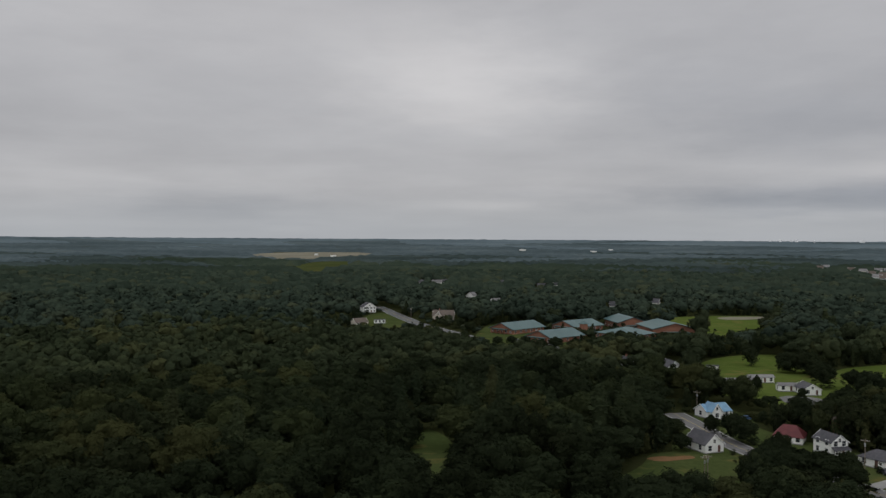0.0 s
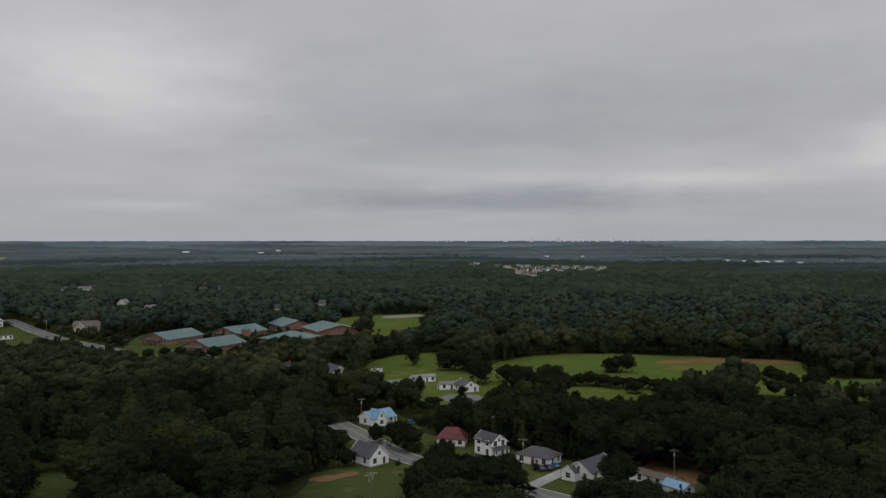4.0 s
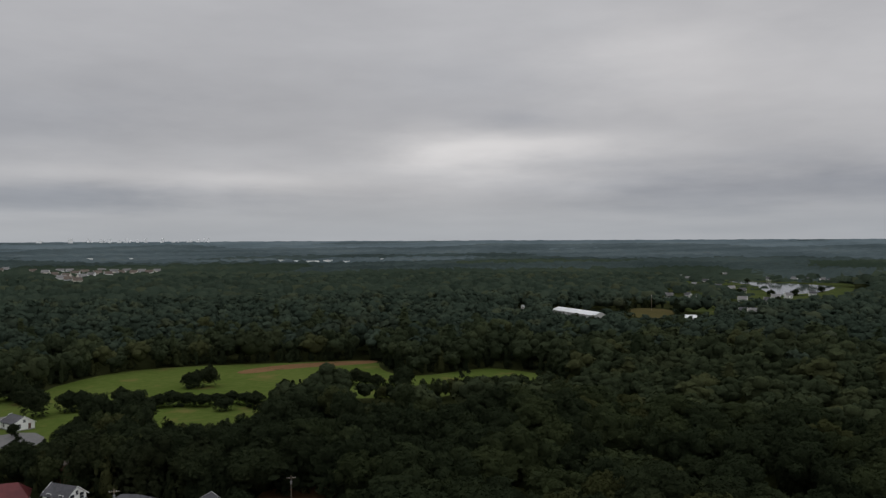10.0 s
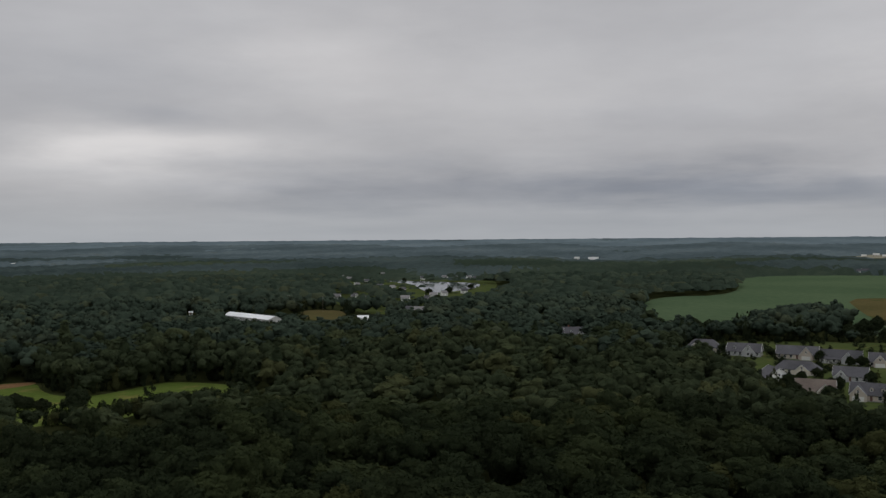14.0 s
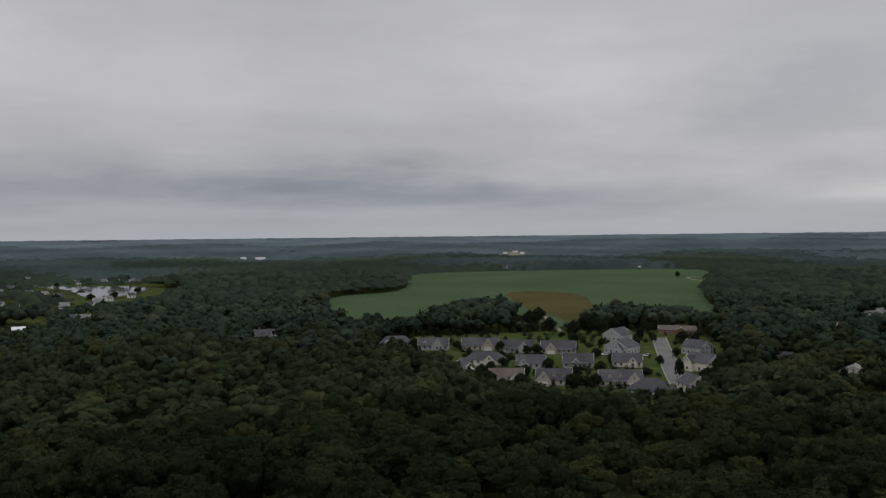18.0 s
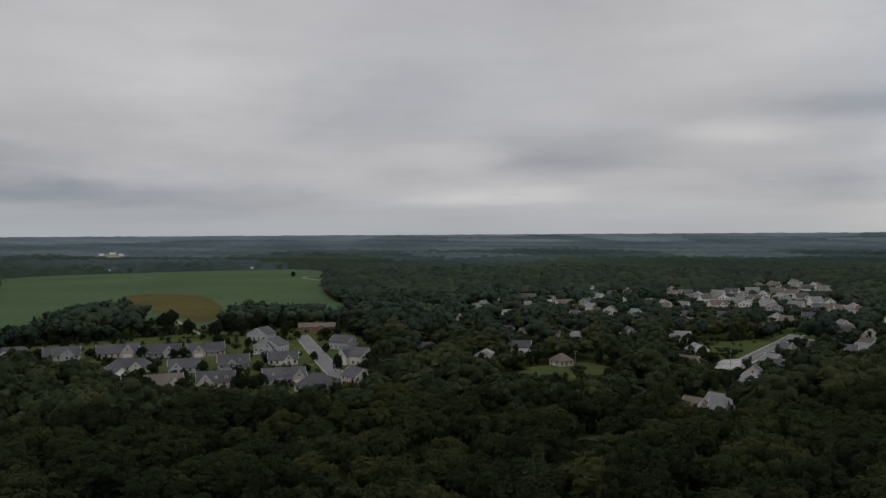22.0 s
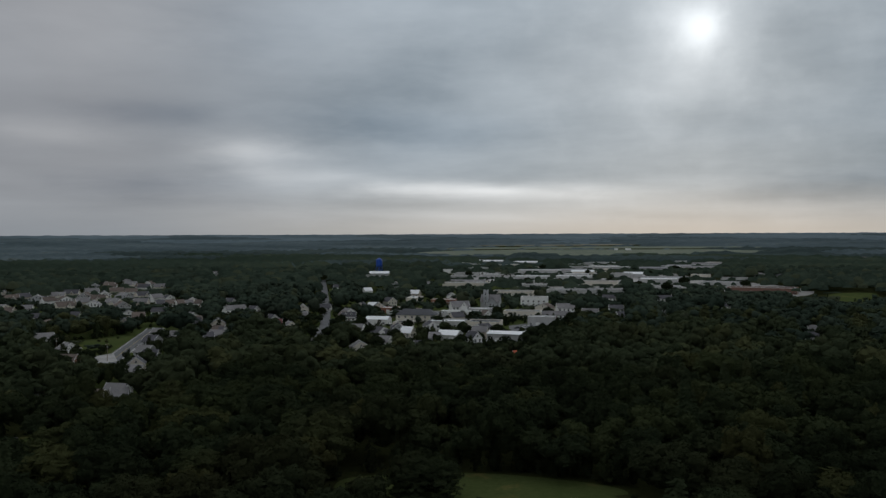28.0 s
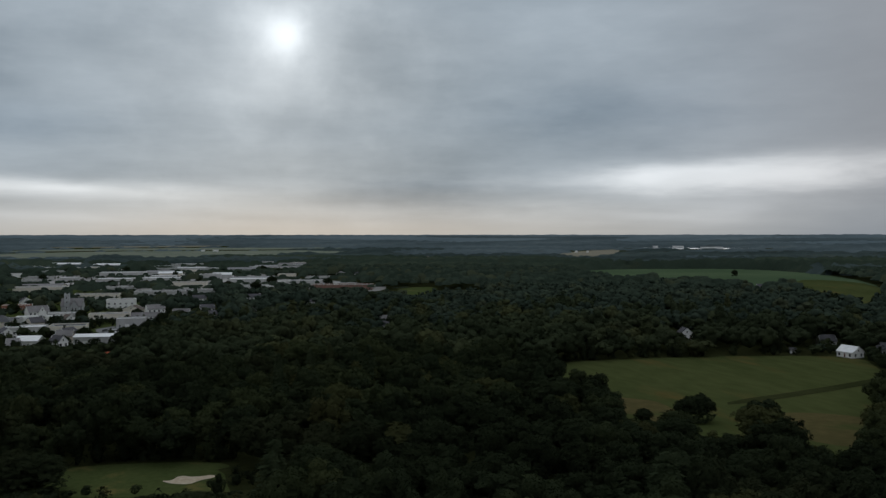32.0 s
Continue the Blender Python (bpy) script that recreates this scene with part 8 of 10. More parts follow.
def room_for(x, y, gap):
    return all(math.hypot(x - bx, y - by) > gap + br * 0.5 for bx, by, br in BUILT) and all(float(away(line, np.array([x]), np.array([y]))[0]) > dist + gap * 0.35 for line, dist in KEEP_OFF)


def settle(count, seed, eye, bearings, reach, gap, build):
    """Puts buildings on free plots in a stretch of land seen from eye."""
    q, made = random.Random(seed), 0
    for _ in range(count * 30):
        if made == count:
            break
        a, r = radians(q.uniform(*bearings)), q.uniform(*reach)
        x, y = eye[0] + r * math.sin(a), eye[1] + r * math.cos(a)
        if room_for(x, y, gap):
            build(q, x, y, math.degrees(math.atan2(eye[0] - x, y - eye[1])))
            made += 1


def garden_house(q, x, y, rz):
    wall, roof = q.choice(("white", "white", "cream", "tan")), q.choice(("shingle", "brown", "light"))
    w, deep, eave = q.uniform(9, 13), q.uniform(8, 10), q.choice((3.0, 3.2, 5.0))
    along = q.choice("xy")
    house("house", {"white": "white", "cream": "cream", "tan": "tan"}[wall] + (" two-storey" if eave > 4 else " low") + " house with " + {"shingle": "dark", "brown": "brown", "light": "light grey"}[roof] + " roof among garden trees",
          x, y, rz + q.choice((-35, 0, 25, 50)), w, deep, eave, eave + q.uniform(2.8, 3.6), wall=wall, roof=roof, along=along, rows=2 if eave > 4 else 1, door=False, side_windows=False, group="houses of the neighbourhood", room=0.8)
    clear_view(x, y, w * 0.4, 2.2, (39, 147))


def town_block(q, x, y, rz):
    wall, roof = q.choice(("cream", "white", "metal", "brick")), q.choice(("white", "white", "grey", "dark"))
    w = q.uniform(14, 28)
    hall("commercial_building", q.choice(("low", "plain")) + " " + {"cream": "cream", "white": "white", "metal": "pale metal", "brick": "red brick"}[wall] + " town building with " + roof + " flat roof", x, y, 180 + q.choice((-4, 3, 86)), w, q.uniform(10, 16), q.choice((4.0, 4.5, 6.5)), wall, roof)
    clear_view(x, y, w * 0.5, 1.5, (43, 172))


def works_hall(q, x, y, rz):
    wall, roof = q.choice(("metal", "metal", "cream")), q.choice(("white", "grey", "light", "grey"))
    w = q.uniform(26, 62)
    hall("industrial_hall", {"metal": "pale metal", "white": "white", "cream": "cream"}[wall] + " industrial hall with " + {"white": "white", "grey": "grey", "light": "light grey"}[roof] + " low roof", x, y, 176 + q.choice((-5, 0, 4)), w, q.uniform(18, 30), q.uniform(4.5, 6.5), wall, roof,
         gable=q.choice((0.0, 0.0, 2.5)), group="industrial halls")
    clear_view(x, y, w * 0.5, 3.0, (43, 172))


settle(26, 31, (39, 147), (126, 151), (470, 900), 15, garden_house)
settle(4, 35, (39, 147), (165, 173), (480, 700), 14, garden_house)
settle(8, 32, (43, 172), (165, 179), (590, 880), 16, town_block)
settle(30, 33, (43, 172), (169, 187), (960, 2050), 24, works_hall)
# a small yard in the woods with a parked pickup
field("back_yard", [(231, -78), (243, -76), (246, -89), (236, -93), (229, -86)], GRASS, "small mown yard between tall trees", 0.06, 1, "grass", True)
car("dark pickup parked in a yard in the woods", 237, -84, -50, 0)
clear_view(237, -84, 5, 0.4, (39, 147))
# the lot before the mobile homes, the dirt behind the houses, the playing field, the road by the school and the lake
for vx, vy, half in ((147, 347, 7), (158, 345, 7), (165, 356, 6), (141, 362, 6), (167, 226, 8), (178, 232, 7)):
    clear_view(vx, vy, half, 0.4, (6, 28))
for vx, vy, half in ((-14, 672, 8), (4, 634, 8), (20, 595, 9), (36, 565, 10), (206, 610, 12), (240, 655, 14)):
    clear_view(vx, vy, half, 0.4, (0, 12))
for vx, vy, half in ((-150, -30, 6), (-122, -52, 7), (-114, -82, 7), (-124, -108, 8)):
    clear_view(vx, vy, half, 0.4, (46, 190))
for vx, vy, half in ((1120, 372, 30), (1180, 350, 30), (1240, 345, 30), (1330, 362, 25)):
    clear_view(vx, vy, half, -4.0, (9, 75))

# trees standing in the open
FIELD_TREES.append((170.2, 464.6, 13.0, 9.0))
FIELD_TREES.append((180.7, 439.7, 12.0, 11.0))
FIELD_TREES.append((185.6, 438.7, 12.0, 11.0))
FIELD_TREES.append((192.2, 440.2, 11.0, 10.0))
FIELD_TREES.append((189.4, 425.8, 10.0, 9.0))
FIELD_TREES.append((257.2, 401.2, 8.0, 8.0))
FIELD_TREES.append((259.7, 398.5, 9.0, 8.0))
FIELD_TREES.append((265.8, 396.7, 11.0, 9.0))
FIELD_TREES.append((211.4, 385.1, 9.0, 8.0))
FIELD_TREES.append((179.2, 394.0, 13.0, 11.0))
FIELD_TREES.append((193.1, 393.6, 9.0, 10.0))
FIELD_TREES.append((196.4, 389.9, 9.0, 9.0))
FIELD_TREES.append((232.8, 344.0, 6.0, 8.0))
FIELD_TREES.append((220.8, 370.7, 6.0, 8.0))
FIELD_TREES.append((225.7, 369.2, 7.0, 9.0))
FIELD_TREES.append((229.9, 364.6, 6.0, 8.0))
FIELD_TREES.append((232.5, 357.7, 6.0, 8.0))
FIELD_TREES.append((239.9, 357.5, 5.0, 7.0))
FIELD_TREES.append((244.2, 352.8, 6.0, 7.0))
FIELD_TREES.append((246.7, 346.0, 6.0, 8.0))
FIELD_TREES.append((216.0, 372.1, 5.0, 7.0))
FIELD_TREES.append((245.8, 339.1, 7.0, 8.0))
FIELD_TREES.append((313.0, 344.2, 8.0, 9.0))
FIELD_TREES.append((312.1, 337.7, 7.0, 8.0))
FIELD_TREES.append((309.9, 328.0, 7.0, 8.0))
FIELD_TREES.append((249.0, 324.2, 13.0, 12.0))
FIELD_TREES.append((301.1, 304.2, 15.0, 12.0))
FIELD_TREES.append((94.6, 298.2, 7.0, 6.0))
FIELD_TREES.append((99.1, 287.3, 10.0, 9.0))
FIELD_TREES.append((101.4, 283.5, 9.0, 8.0))
FIELD_TREES.append((92.1, 237.9, 11.0, 12.0))
FIELD_TREES.append((97.0, 233.2, 11.0, 12.0))
FIELD_TREES.append((104.1, 229.8, 11.0, 11.0))
FIELD_TREES.append((112.5, 233.4, 10.0, 8.0))
FIELD_TREES.append((136.3, 215.5, 13.0, 10.0))
FIELD_TREES.append((76.7, 272.9, 6.0, 6.0))
FIELD_TREES.append((156.9, 365.8, 5.0, 4.0))
FIELD_TREES.append((140.7, 376.2, 9.0, 5.0))
FIELD_TREES.append((110.4, 226.3, 9.0, 8.0))
FIELD_TREES.append((104.4, 244.2, 8.0, 8.0))
FIELD_TREES.append((119.4, 257.4, 3.0, 4.0))
FIELD_TREES.append((98.6, 247.9, 12.0, 9.0))
FIELD_TREES.append((90.6, -50.3, 13.0, 17.0))
FIELD_TREES.append((86.6, -49.1, 12.0, 14.0))
FIELD_TREES.append((91.5, -48.6, 12.0, 14.0))
FIELD_TREES.append((-127.1, -78.3, 9.0, 9.0))
FIELD_TREES.append((-130.5, -74.4, 11.0, 10.0))
FIELD_TREES.append((-108.8, -77.0, 6.0, 7.0))
FIELD_TREES.append((-98.3, -138.8, 9.0, 9.0))
FIELD_TREES.append((-82.1, -143.7, 9.0, 8.0))
FIELD_TREES.append((-100.3, -131.6, 8.0, 7.0))
FIELD_TREES.append((-604.1, -643.7, 10.0, 14.0))
FIELD_TREES.append((-639.7, -663.7, 12.0, 14.0))
FIELD_TREES.append((-807.7, -1004.6, 12.0, 10.0))
FIELD_TREES.append((-604.1, -664.1, 8.0, 9.0))
FIELD_TREES.append((-518.0, -468.3, 14.0, 14.0))
FIELD_TREES.append((-520.0, -448.6, 15.0, 16.0))
FIELD_TREES.append((-517.7, -425.3, 14.0, 15.0))
FIELD_TREES.append((-530.4, -498.3, 12.0, 12.0))
FIELD_TREES.append((-12.0, 277.9, 11.0, 7.0))
FIELD_TREES.append((-13.7, 274.0, 9.0, 7.0))
FIELD_TREES.append((323.2, -253.9, 7.0, 7.0))
FIELD_TREES.append((369.7, -292.6, 10.0, 9.0))
FIELD_TREES.append((558.1, -506.2, 8.0, 8.0))
FIELD_TREES.append((254.5, -1418.9, 12.0, 13.2))
FIELD_TREES.append((118.0, -1432.5, 12.0, 13.2))
FIELD_TREES.append((37.0, -1037.5, 11.0, 12.1))
FIELD_TREES.append((-24.6, -1199.5, 12.0, 13.2))
FIELD_TREES.append((-56.2, -972.3, 14.0, 15.4))
FIELD_TREES.append((144.1, -959.0, 12.0, 13.2))
FIELD_TREES.append((257.2, -1167.3, 12.0, 13.2))
FIELD_TREES.append((-79.1, -1405.1, 13.0, 14.3))
FIELD_TREES.append((-71.5, -828.7, 12.0, 13.2))
FIELD_TREES.append((3.8, -897.0, 12.0, 13.2))
FIELD_TREES.append((103.4, -964.2, 11.0, 12.1))
FIELD_TREES.append((159.8, -1428.3, 13.0, 14.3))
FIELD_TREES.append((72.8, -1262.3, 10.0, 11.0))
FIELD_TREES.append((203.1, -1247.9, 12.0, 13.2))
FIELD_TREES.append((-26.0, -841.0, 14.0, 15.4))
FIELD_TREES.append((-127.4, -935.7, 12.0, 13.2))
FIELD_TREES.append((-92.8, -1242.9, 14.0, 15.4))
FIELD_TREES.append((338.0, -1461.8, 13.0, 14.3))
FIELD_TREES.append((561.9, 54.9, 6.0, 6.0))
FIELD_TREES.append((563.3, 39.2, 7.0, 7.0))
FIELD_TREES.append((551.6, 13.0, 6.0, 6.0))
FIELD_TREES.append((535.1, -11.9, 7.0, 7.0))
FIELD_TREES.append((516.3, -30.0, 7.0, 7.0))
FIELD_TREES.append((472.6, -0.0, 6.0, 6.0))
FIELD_TREES.append((462.8, -22.7, 6.0, 6.0))
FIELD_TREES.append((440.4, -0.9, 6.0, 6.0))
FIELD_TREES.append((444.5, 17.1, 7.0, 7.0))
FIELD_TREES.append((411.9, 20.4, 9.0, 9.0))
FIELD_TREES.append((405.6, 5.7, 8.0, 8.0))
FIELD_TREES.append((395.8, -17.4, 9.0, 9.0))
FIELD_TREES.append((403.3, -30.0, 7.0, 7.0))
FIELD_TREES.append((428.3, -64.4, 5.0, 5.0))
FIELD_TREES.append((472.2, -62.4, 6.0, 6.0))
FIELD_TREES.append((497.3, -61.2, 6.0, 6.0))
FIELD_TREES.append((552.3, -139.2, 8.0, 8.0))
FIELD_TREES.append((609.6, -138.2, 9.0, 9.0))
FIELD_TREES.append((403.7, -86.2, 8.0, 8.0))
FIELD_TREES.append((430.4, -106.8, 9.0, 9.0))
FIELD_TREES.append((140.5, 279.4, 17.0, 15.0))
FIELD_TREES.append((145.5, 266.0, 18.0, 15.0))
FIELD_TREES.append((152.4, 250.5, 17.0, 15.0))
FIELD_TREES.append((160.9, 236.1, 17.0, 16.0))
FIELD_TREES.append((133.7, 290.8, 15.0, 13.0))
FIELD_TREES.append((173.2, 232.8, 18.0, 15.0))
FIELD_TREES.append((131.1, 307.9, 13.0, 11.0))
FIELD_TREES.append((174.5, 219.2, 17.0, 15.0))
FIELD_TREES.append((156.1, 269.5, 18.0, 14.0))
FIELD_TREES.append((166.0, 258.0, 18.0, 15.0))
FIELD_TREES.append((154.5, 289.0, 18.0, 14.0))
FIELD_TREES.append((175.6, 246.9, 19.0, 15.0))
FIELD_TREES.append((146.0, 302.4, 17.0, 14.0))
FIELD_TREES.append((52.7, 536.9, 8.0, 9.0))
FIELD_TREES.append((62.4, 529.7, 7.0, 8.0))
FIELD_TREES.append((71.7, 533.5, 8.0, 9.0))
FIELD_TREES.append((82.2, 520.9, 9.0, 10.0))
FIELD_TREES.append((96.0, 529.2, 9.0, 9.0))
FIELD_TREES.append((107.0, 538.6, 10.0, 10.0))
FIELD_TREES.append((45.5, 555.1, 6.0, 7.0))
FIELD_TREES.append((19.3, 688.4, 9.0, 9.0))
FIELD_TREES.append((14.3, 663.8, 8.0, 8.0))
FIELD_TREES.append((120.5, 566.5, 9.0, 9.0))
FIELD_TREES.append((36.2, 550.9, 6.0, 7.0))
FIELD_TREES.append((225.4, -372.0, 8.0, 8.4))
FIELD_TREES.append((280.1, -521.6, 8.0, 8.4))
FIELD_TREES.append((242.9, -458.7, 8.0, 8.4))
FIELD_TREES.append((221.8, -441.9, 9.0, 9.5))
FIELD_TREES.append((200.2, -388.6, 9.0, 9.5))
FIELD_TREES.append((175.7, -362.0, 9.0, 9.5))
FIELD_TREES.append((183.3, -429.1, 8.0, 8.4))
FIELD_TREES.append((160.7, -382.3, 8.0, 8.4))
FIELD_TREES.append((168.6, -466.1, 8.0, 8.4))
FIELD_TREES.append((139.8, -411.4, 9.0, 9.5))
FIELD_TREES.append((145.0, -473.9, 8.0, 8.4))
FIELD_TREES.append((120.9, -354.0, 9.0, 9.5))
FIELD_TREES.append((115.0, -402.2, 9.0, 9.5))
FIELD_TREES.append((132.9, -543.8, 9.0, 9.5))
FIELD_TREES.append((128.2, -609.9, 10.0, 10.5))
FIELD_TREES.append((196.0, -618.2, 10.0, 10.5))
FIELD_TREES.append((218.1, -530.9, 9.0, 9.5))
FIELD_TREES.append((246.6, -526.6, 9.0, 9.5))
FIELD_TREES.append((199.5, -341.2, 9.0, 9.5))
FIELD_TREES.append((177.0, -319.0, 10.0, 10.5))
FIELD_TREES.append((144.2, -309.9, 10.0, 10.5))
FIELD_TREES.append((129.0, -336.8, 9.0, 9.5))
FIELD_TREES.append((106.1, -307.1, 10.0, 10.5))
FIELD_TREES.append((84.4, -400.7, 10.0, 10.5))
FIELD_TREES.append((76.6, -428.2, 10.0, 10.5))
FIELD_TREES.append((69.2, -485.6, 10.0, 10.5))
FIELD_TREES.append((54.6, -500.3, 10.0, 10.5))
FIELD_TREES.append((90.0, -540.4, 9.0, 9.5))
FIELD_TREES.append((88.4, -359.2, 10.0, 10.5))
FIELD_TREES.append((266.3, -455.1, 9.0, 9.5))
FIELD_TREES.append((237.3, -376.3, 9.0, 9.5))
FIELD_TREES.append((288.1, -586.4, 8.0, 8.4))
FIELD_TREES.append((301.2, -561.2, 8.0, 8.4))
FIELD_TREES.append((164.2, -604.6, 9.0, 9.5))
FIELD_TREES.append((218.4, -596.6, 9.0, 9.5))
FIELD_TREES.append((115.2, -491.0, 6.0, 6.3))
FIELD_TREES.append((234.7, -528.4, 9.0, 9.5))
FIELD_TREES.append((1561.3, 607.5, 9.0, 9.0))
FIELD_TREES.append((1387.9, 502.9, 8.0, 9.0))
FIELD_TREES.append((1074.5, 371.9, 9.0, 10.0))
FIELD_TREES.append((1083.0, 414.0, 9.0, 10.0))
FIELD_TREES.append((1076.3, 431.3, 9.0, 10.0))
FIELD_TREES.append((1220.8, 507.6, 9.0, 10.0))
FIELD_TREES.append((1180.8, 528.5, 9.0, 10.0))
FIELD_TREES.append((1122.8, 484.4, 9.0, 10.0))
FIELD_TREES.append((1106.6, 352.3, 9.0, 10.0))
FIELD_TREES.append((1190.6, 342.3, 9.0, 10.0))
FIELD_TREES.append((1331.8, 603.3, 9.0, 10.0))
FIELD_TREES.append((1427.6, 572.4, 9.0, 9.0))
FIELD_TREES.append((952.7, 328.4, 9.0, 10.0))
FIELD_TREES.append((904.1, 336.9, 9.0, 10.0))
# trees kept low beyond the lake, so that the water reflects sky
SIGHT.append((1462, 475, 0.963, 0.271, 0.02, 90, 1.7))

# open views
SIGHT.append((346, 323, -0.778, -0.629, 0.160, 10, 0.3))
SIGHT.append((367, 316, -0.802, -0.597, 0.156, 12, 0.3))
SIGHT.append((384, 297, -0.836, -0.549, 0.154, 14, 0.3))
SIGHT.append((382, 275, -0.856, -0.517, 0.159, 10, 0.3))
SIGHT.append((330, 331, -0.752, -0.659, 0.163, 8, 0.3))
SIGHT.append((231, 336, -0.612, -0.791, 0.191, 12, 0.3))
SIGHT.append((214, 333, -0.586, -0.810, 0.199, 10, 0.3))
SIGHT.append((280, 301, -0.734, -0.679, 0.188, 8, 0.3))
SIGHT.append((299, 280, -0.784, -0.621, 0.188, 6, 0.3))
SIGHT.append((375, -171, -0.742, 0.671, 0.151, 6, 0.3))
SIGHT.append((374, -193, -0.718, 0.696, 0.146, 7, 0.3))
SIGHT.append((363, -206, -0.692, 0.722, 0.146, 7, 0.3))
SIGHT.append((344, -197, -0.680, 0.733, 0.152, 7, 0.3))
SIGHT.append((334, -178, -0.690, 0.724, 0.159, 6, 0.3))
SIGHT.append((330, -155, -0.712, 0.702, 0.167, 8, 0.3))
SIGHT.append((338, -141, -0.738, 0.675, 0.168, 6, 0.3))
SIGHT.append((361, -151, -0.751, 0.660, 0.159, 10, 0.3))
SIGHT.append((352, -174, -0.715, 0.699, 0.156, 12, 0.3))
SIGHT.append((374, -341, -0.579, 0.815, 0.118, 27, 0.3))
SIGHT.append((361, -364, -0.546, 0.838, 0.116, 15, 0.3))
SIGHT.append((345, -320, -0.562, 0.827, 0.125, 13, 0.3))
SIGHT.append((350, -289, -0.596, 0.803, 0.130, 8, 0.3))
SIGHT.append((367, -288, -0.617, 0.787, 0.128, 7, 0.3))
SIGHT.append((359, -320, -0.579, 0.815, 0.123, 13, 0.3))
SIGHT.append((330, -276, -0.544, 0.839, 0.131, 5, 0.3))
SIGHT.append((317, -271, -0.531, 0.847, 0.134, 10, 0.3))
SIGHT.append((309, -248, -0.540, 0.842, 0.140, 5, 0.3))
SIGHT.append((321, -254, -0.552, 0.834, 0.137, 11, 0.3))
SIGHT.append((319, -262, -0.542, 0.841, 0.135, 7, 0.3))
SIGHT.append((104, -487, -0.093, 0.996, 0.105, 12, 0.3))
SIGHT.append((86, -476, -0.068, 0.998, 0.107, 17, 0.3))
SIGHT.append((94, -431, -0.085, 0.996, 0.115, 13, 0.3))
SIGHT.append((111, -442, -0.111, 0.994, 0.113, 17, 0.3))
SIGHT.append((99, -459, -0.089, 0.996, 0.110, 12, 0.3))
SIGHT.append((202, -471, -0.242, 0.970, 0.105, 5, 0.3))
SIGHT.append((186, -446, -0.228, 0.974, 0.110, 21, 0.3))
SIGHT.append((179, -402, -0.232, 0.973, 0.118, 7, 0.3))
SIGHT.append((194, -428, -0.247, 0.969, 0.112, 23, 0.3))
SIGHT.append((190, -437, -0.237, 0.971, 0.111, 12, 0.3))
SIGHT.append((114, -65, -0.292, 0.956, 0.285, 4, 0.3))
SIGHT.append((95, -72, -0.215, 0.977, 0.282, 8, 0.3))
SIGHT.append((68, -74, -0.104, 0.995, 0.284, 8, 0.3))
SIGHT.append((46, -70, -0.012, 1.000, 0.292, 5, 0.3))
SIGHT.append((37, -63, 0.024, 1.000, 0.300, 4, 0.3))
SIGHT.append((75, -52, -0.147, 0.989, 0.312, 23, 0.3))
SIGHT.append((116, -53, -0.315, 0.949, 0.298, 5, 0.3))
SIGHT.append((79, -64, -0.154, 0.988, 0.295, 11, 0.3))
SIGHT.append((60, -73, -0.047, 0.999, 0.258, 13, 0.3))
SIGHT.append((38, -56, 0.038, 0.999, 0.275, 8, 0.3))
SIGHT.append((35, -37, 0.052, 0.999, 0.298, 4, 0.3))
SIGHT.append((61, -38, -0.058, 0.998, 0.295, 17, 0.3))
SIGHT.append((85, -49, -0.152, 0.988, 0.280, 4, 0.3))
SIGHT.append((81, -64, -0.129, 0.992, 0.265, 8, 0.3))
SIGHT.append((60, -53, -0.051, 0.999, 0.279, 11, 0.3))
SIGHT.append((1464, 536, -0.952, -0.307, 0.045, 31, 0.3))
SIGHT.append((1421, 467, -0.962, -0.273, 0.047, 17, 0.3))
SIGHT.append((1394, 402, -0.972, -0.236, 0.048, 25, 0.3))
SIGHT.append((1299, 352, -0.976, -0.217, 0.052, 48, 0.3))
SIGHT.append((1159, 357, -0.969, -0.245, 0.058, 38, 0.3))
SIGHT.append((1139, 392, -0.961, -0.278, 0.059, 27, 0.3))
SIGHT.append((1259, 442, -0.957, -0.289, 0.053, 52, 0.3))
SIGHT.append((1360, 497, -0.953, -0.304, 0.049, 19, 0.3))
SIGHT.append((1438, 549, -0.947, -0.320, 0.046, 38, 0.3))
SIGHT.append((1326, 444, -0.961, -0.276, 0.050, 67, 0.3))
SIGHT.append((831, 416, -0.920, -0.392, 0.077, 17, 0.3))
SIGHT.append((772, 371, -0.928, -0.372, 0.084, 34, 0.3))
SIGHT.append((724, 378, -0.917, -0.400, 0.088, 15, 0.3))
SIGHT.append((782, 423, -0.908, -0.419, 0.081, 34, 0.3))
SIGHT.append((777, 397, -0.918, -0.396, 0.082, 23, 0.3))
SIGHT.append((-53, 792, 0.064, -0.998, 0.088, 9, 0.3))
SIGHT.append((-32, 747, 0.040, -0.999, 0.093, 31, 0.3))
SIGHT.append((-33, 658, 0.048, -0.999, 0.106, 23, 0.3))
SIGHT.append((-57, 651, 0.085, -0.996, 0.107, 20, 0.3))
SIGHT.append((-69, 734, 0.091, -0.996, 0.095, 31, 0.3))
SIGHT.append((-49, 717, 0.066, -0.998, 0.097, 20, 0.3))
SIGHT.append((52, 589, -0.086, -0.996, 0.120, 8, 0.3))
SIGHT.append((69, 562, -0.121, -0.993, 0.126, 11, 0.3))
SIGHT.append((75, 536, -0.137, -0.991, 0.132, 5, 0.3))
SIGHT.append((61, 548, -0.109, -0.994, 0.129, 14, 0.3))
SIGHT.append((46, 584, -0.076, -0.997, 0.122, 9, 0.3))
SIGHT.append((61, 564, -0.105, -0.994, 0.126, 11, 0.3))
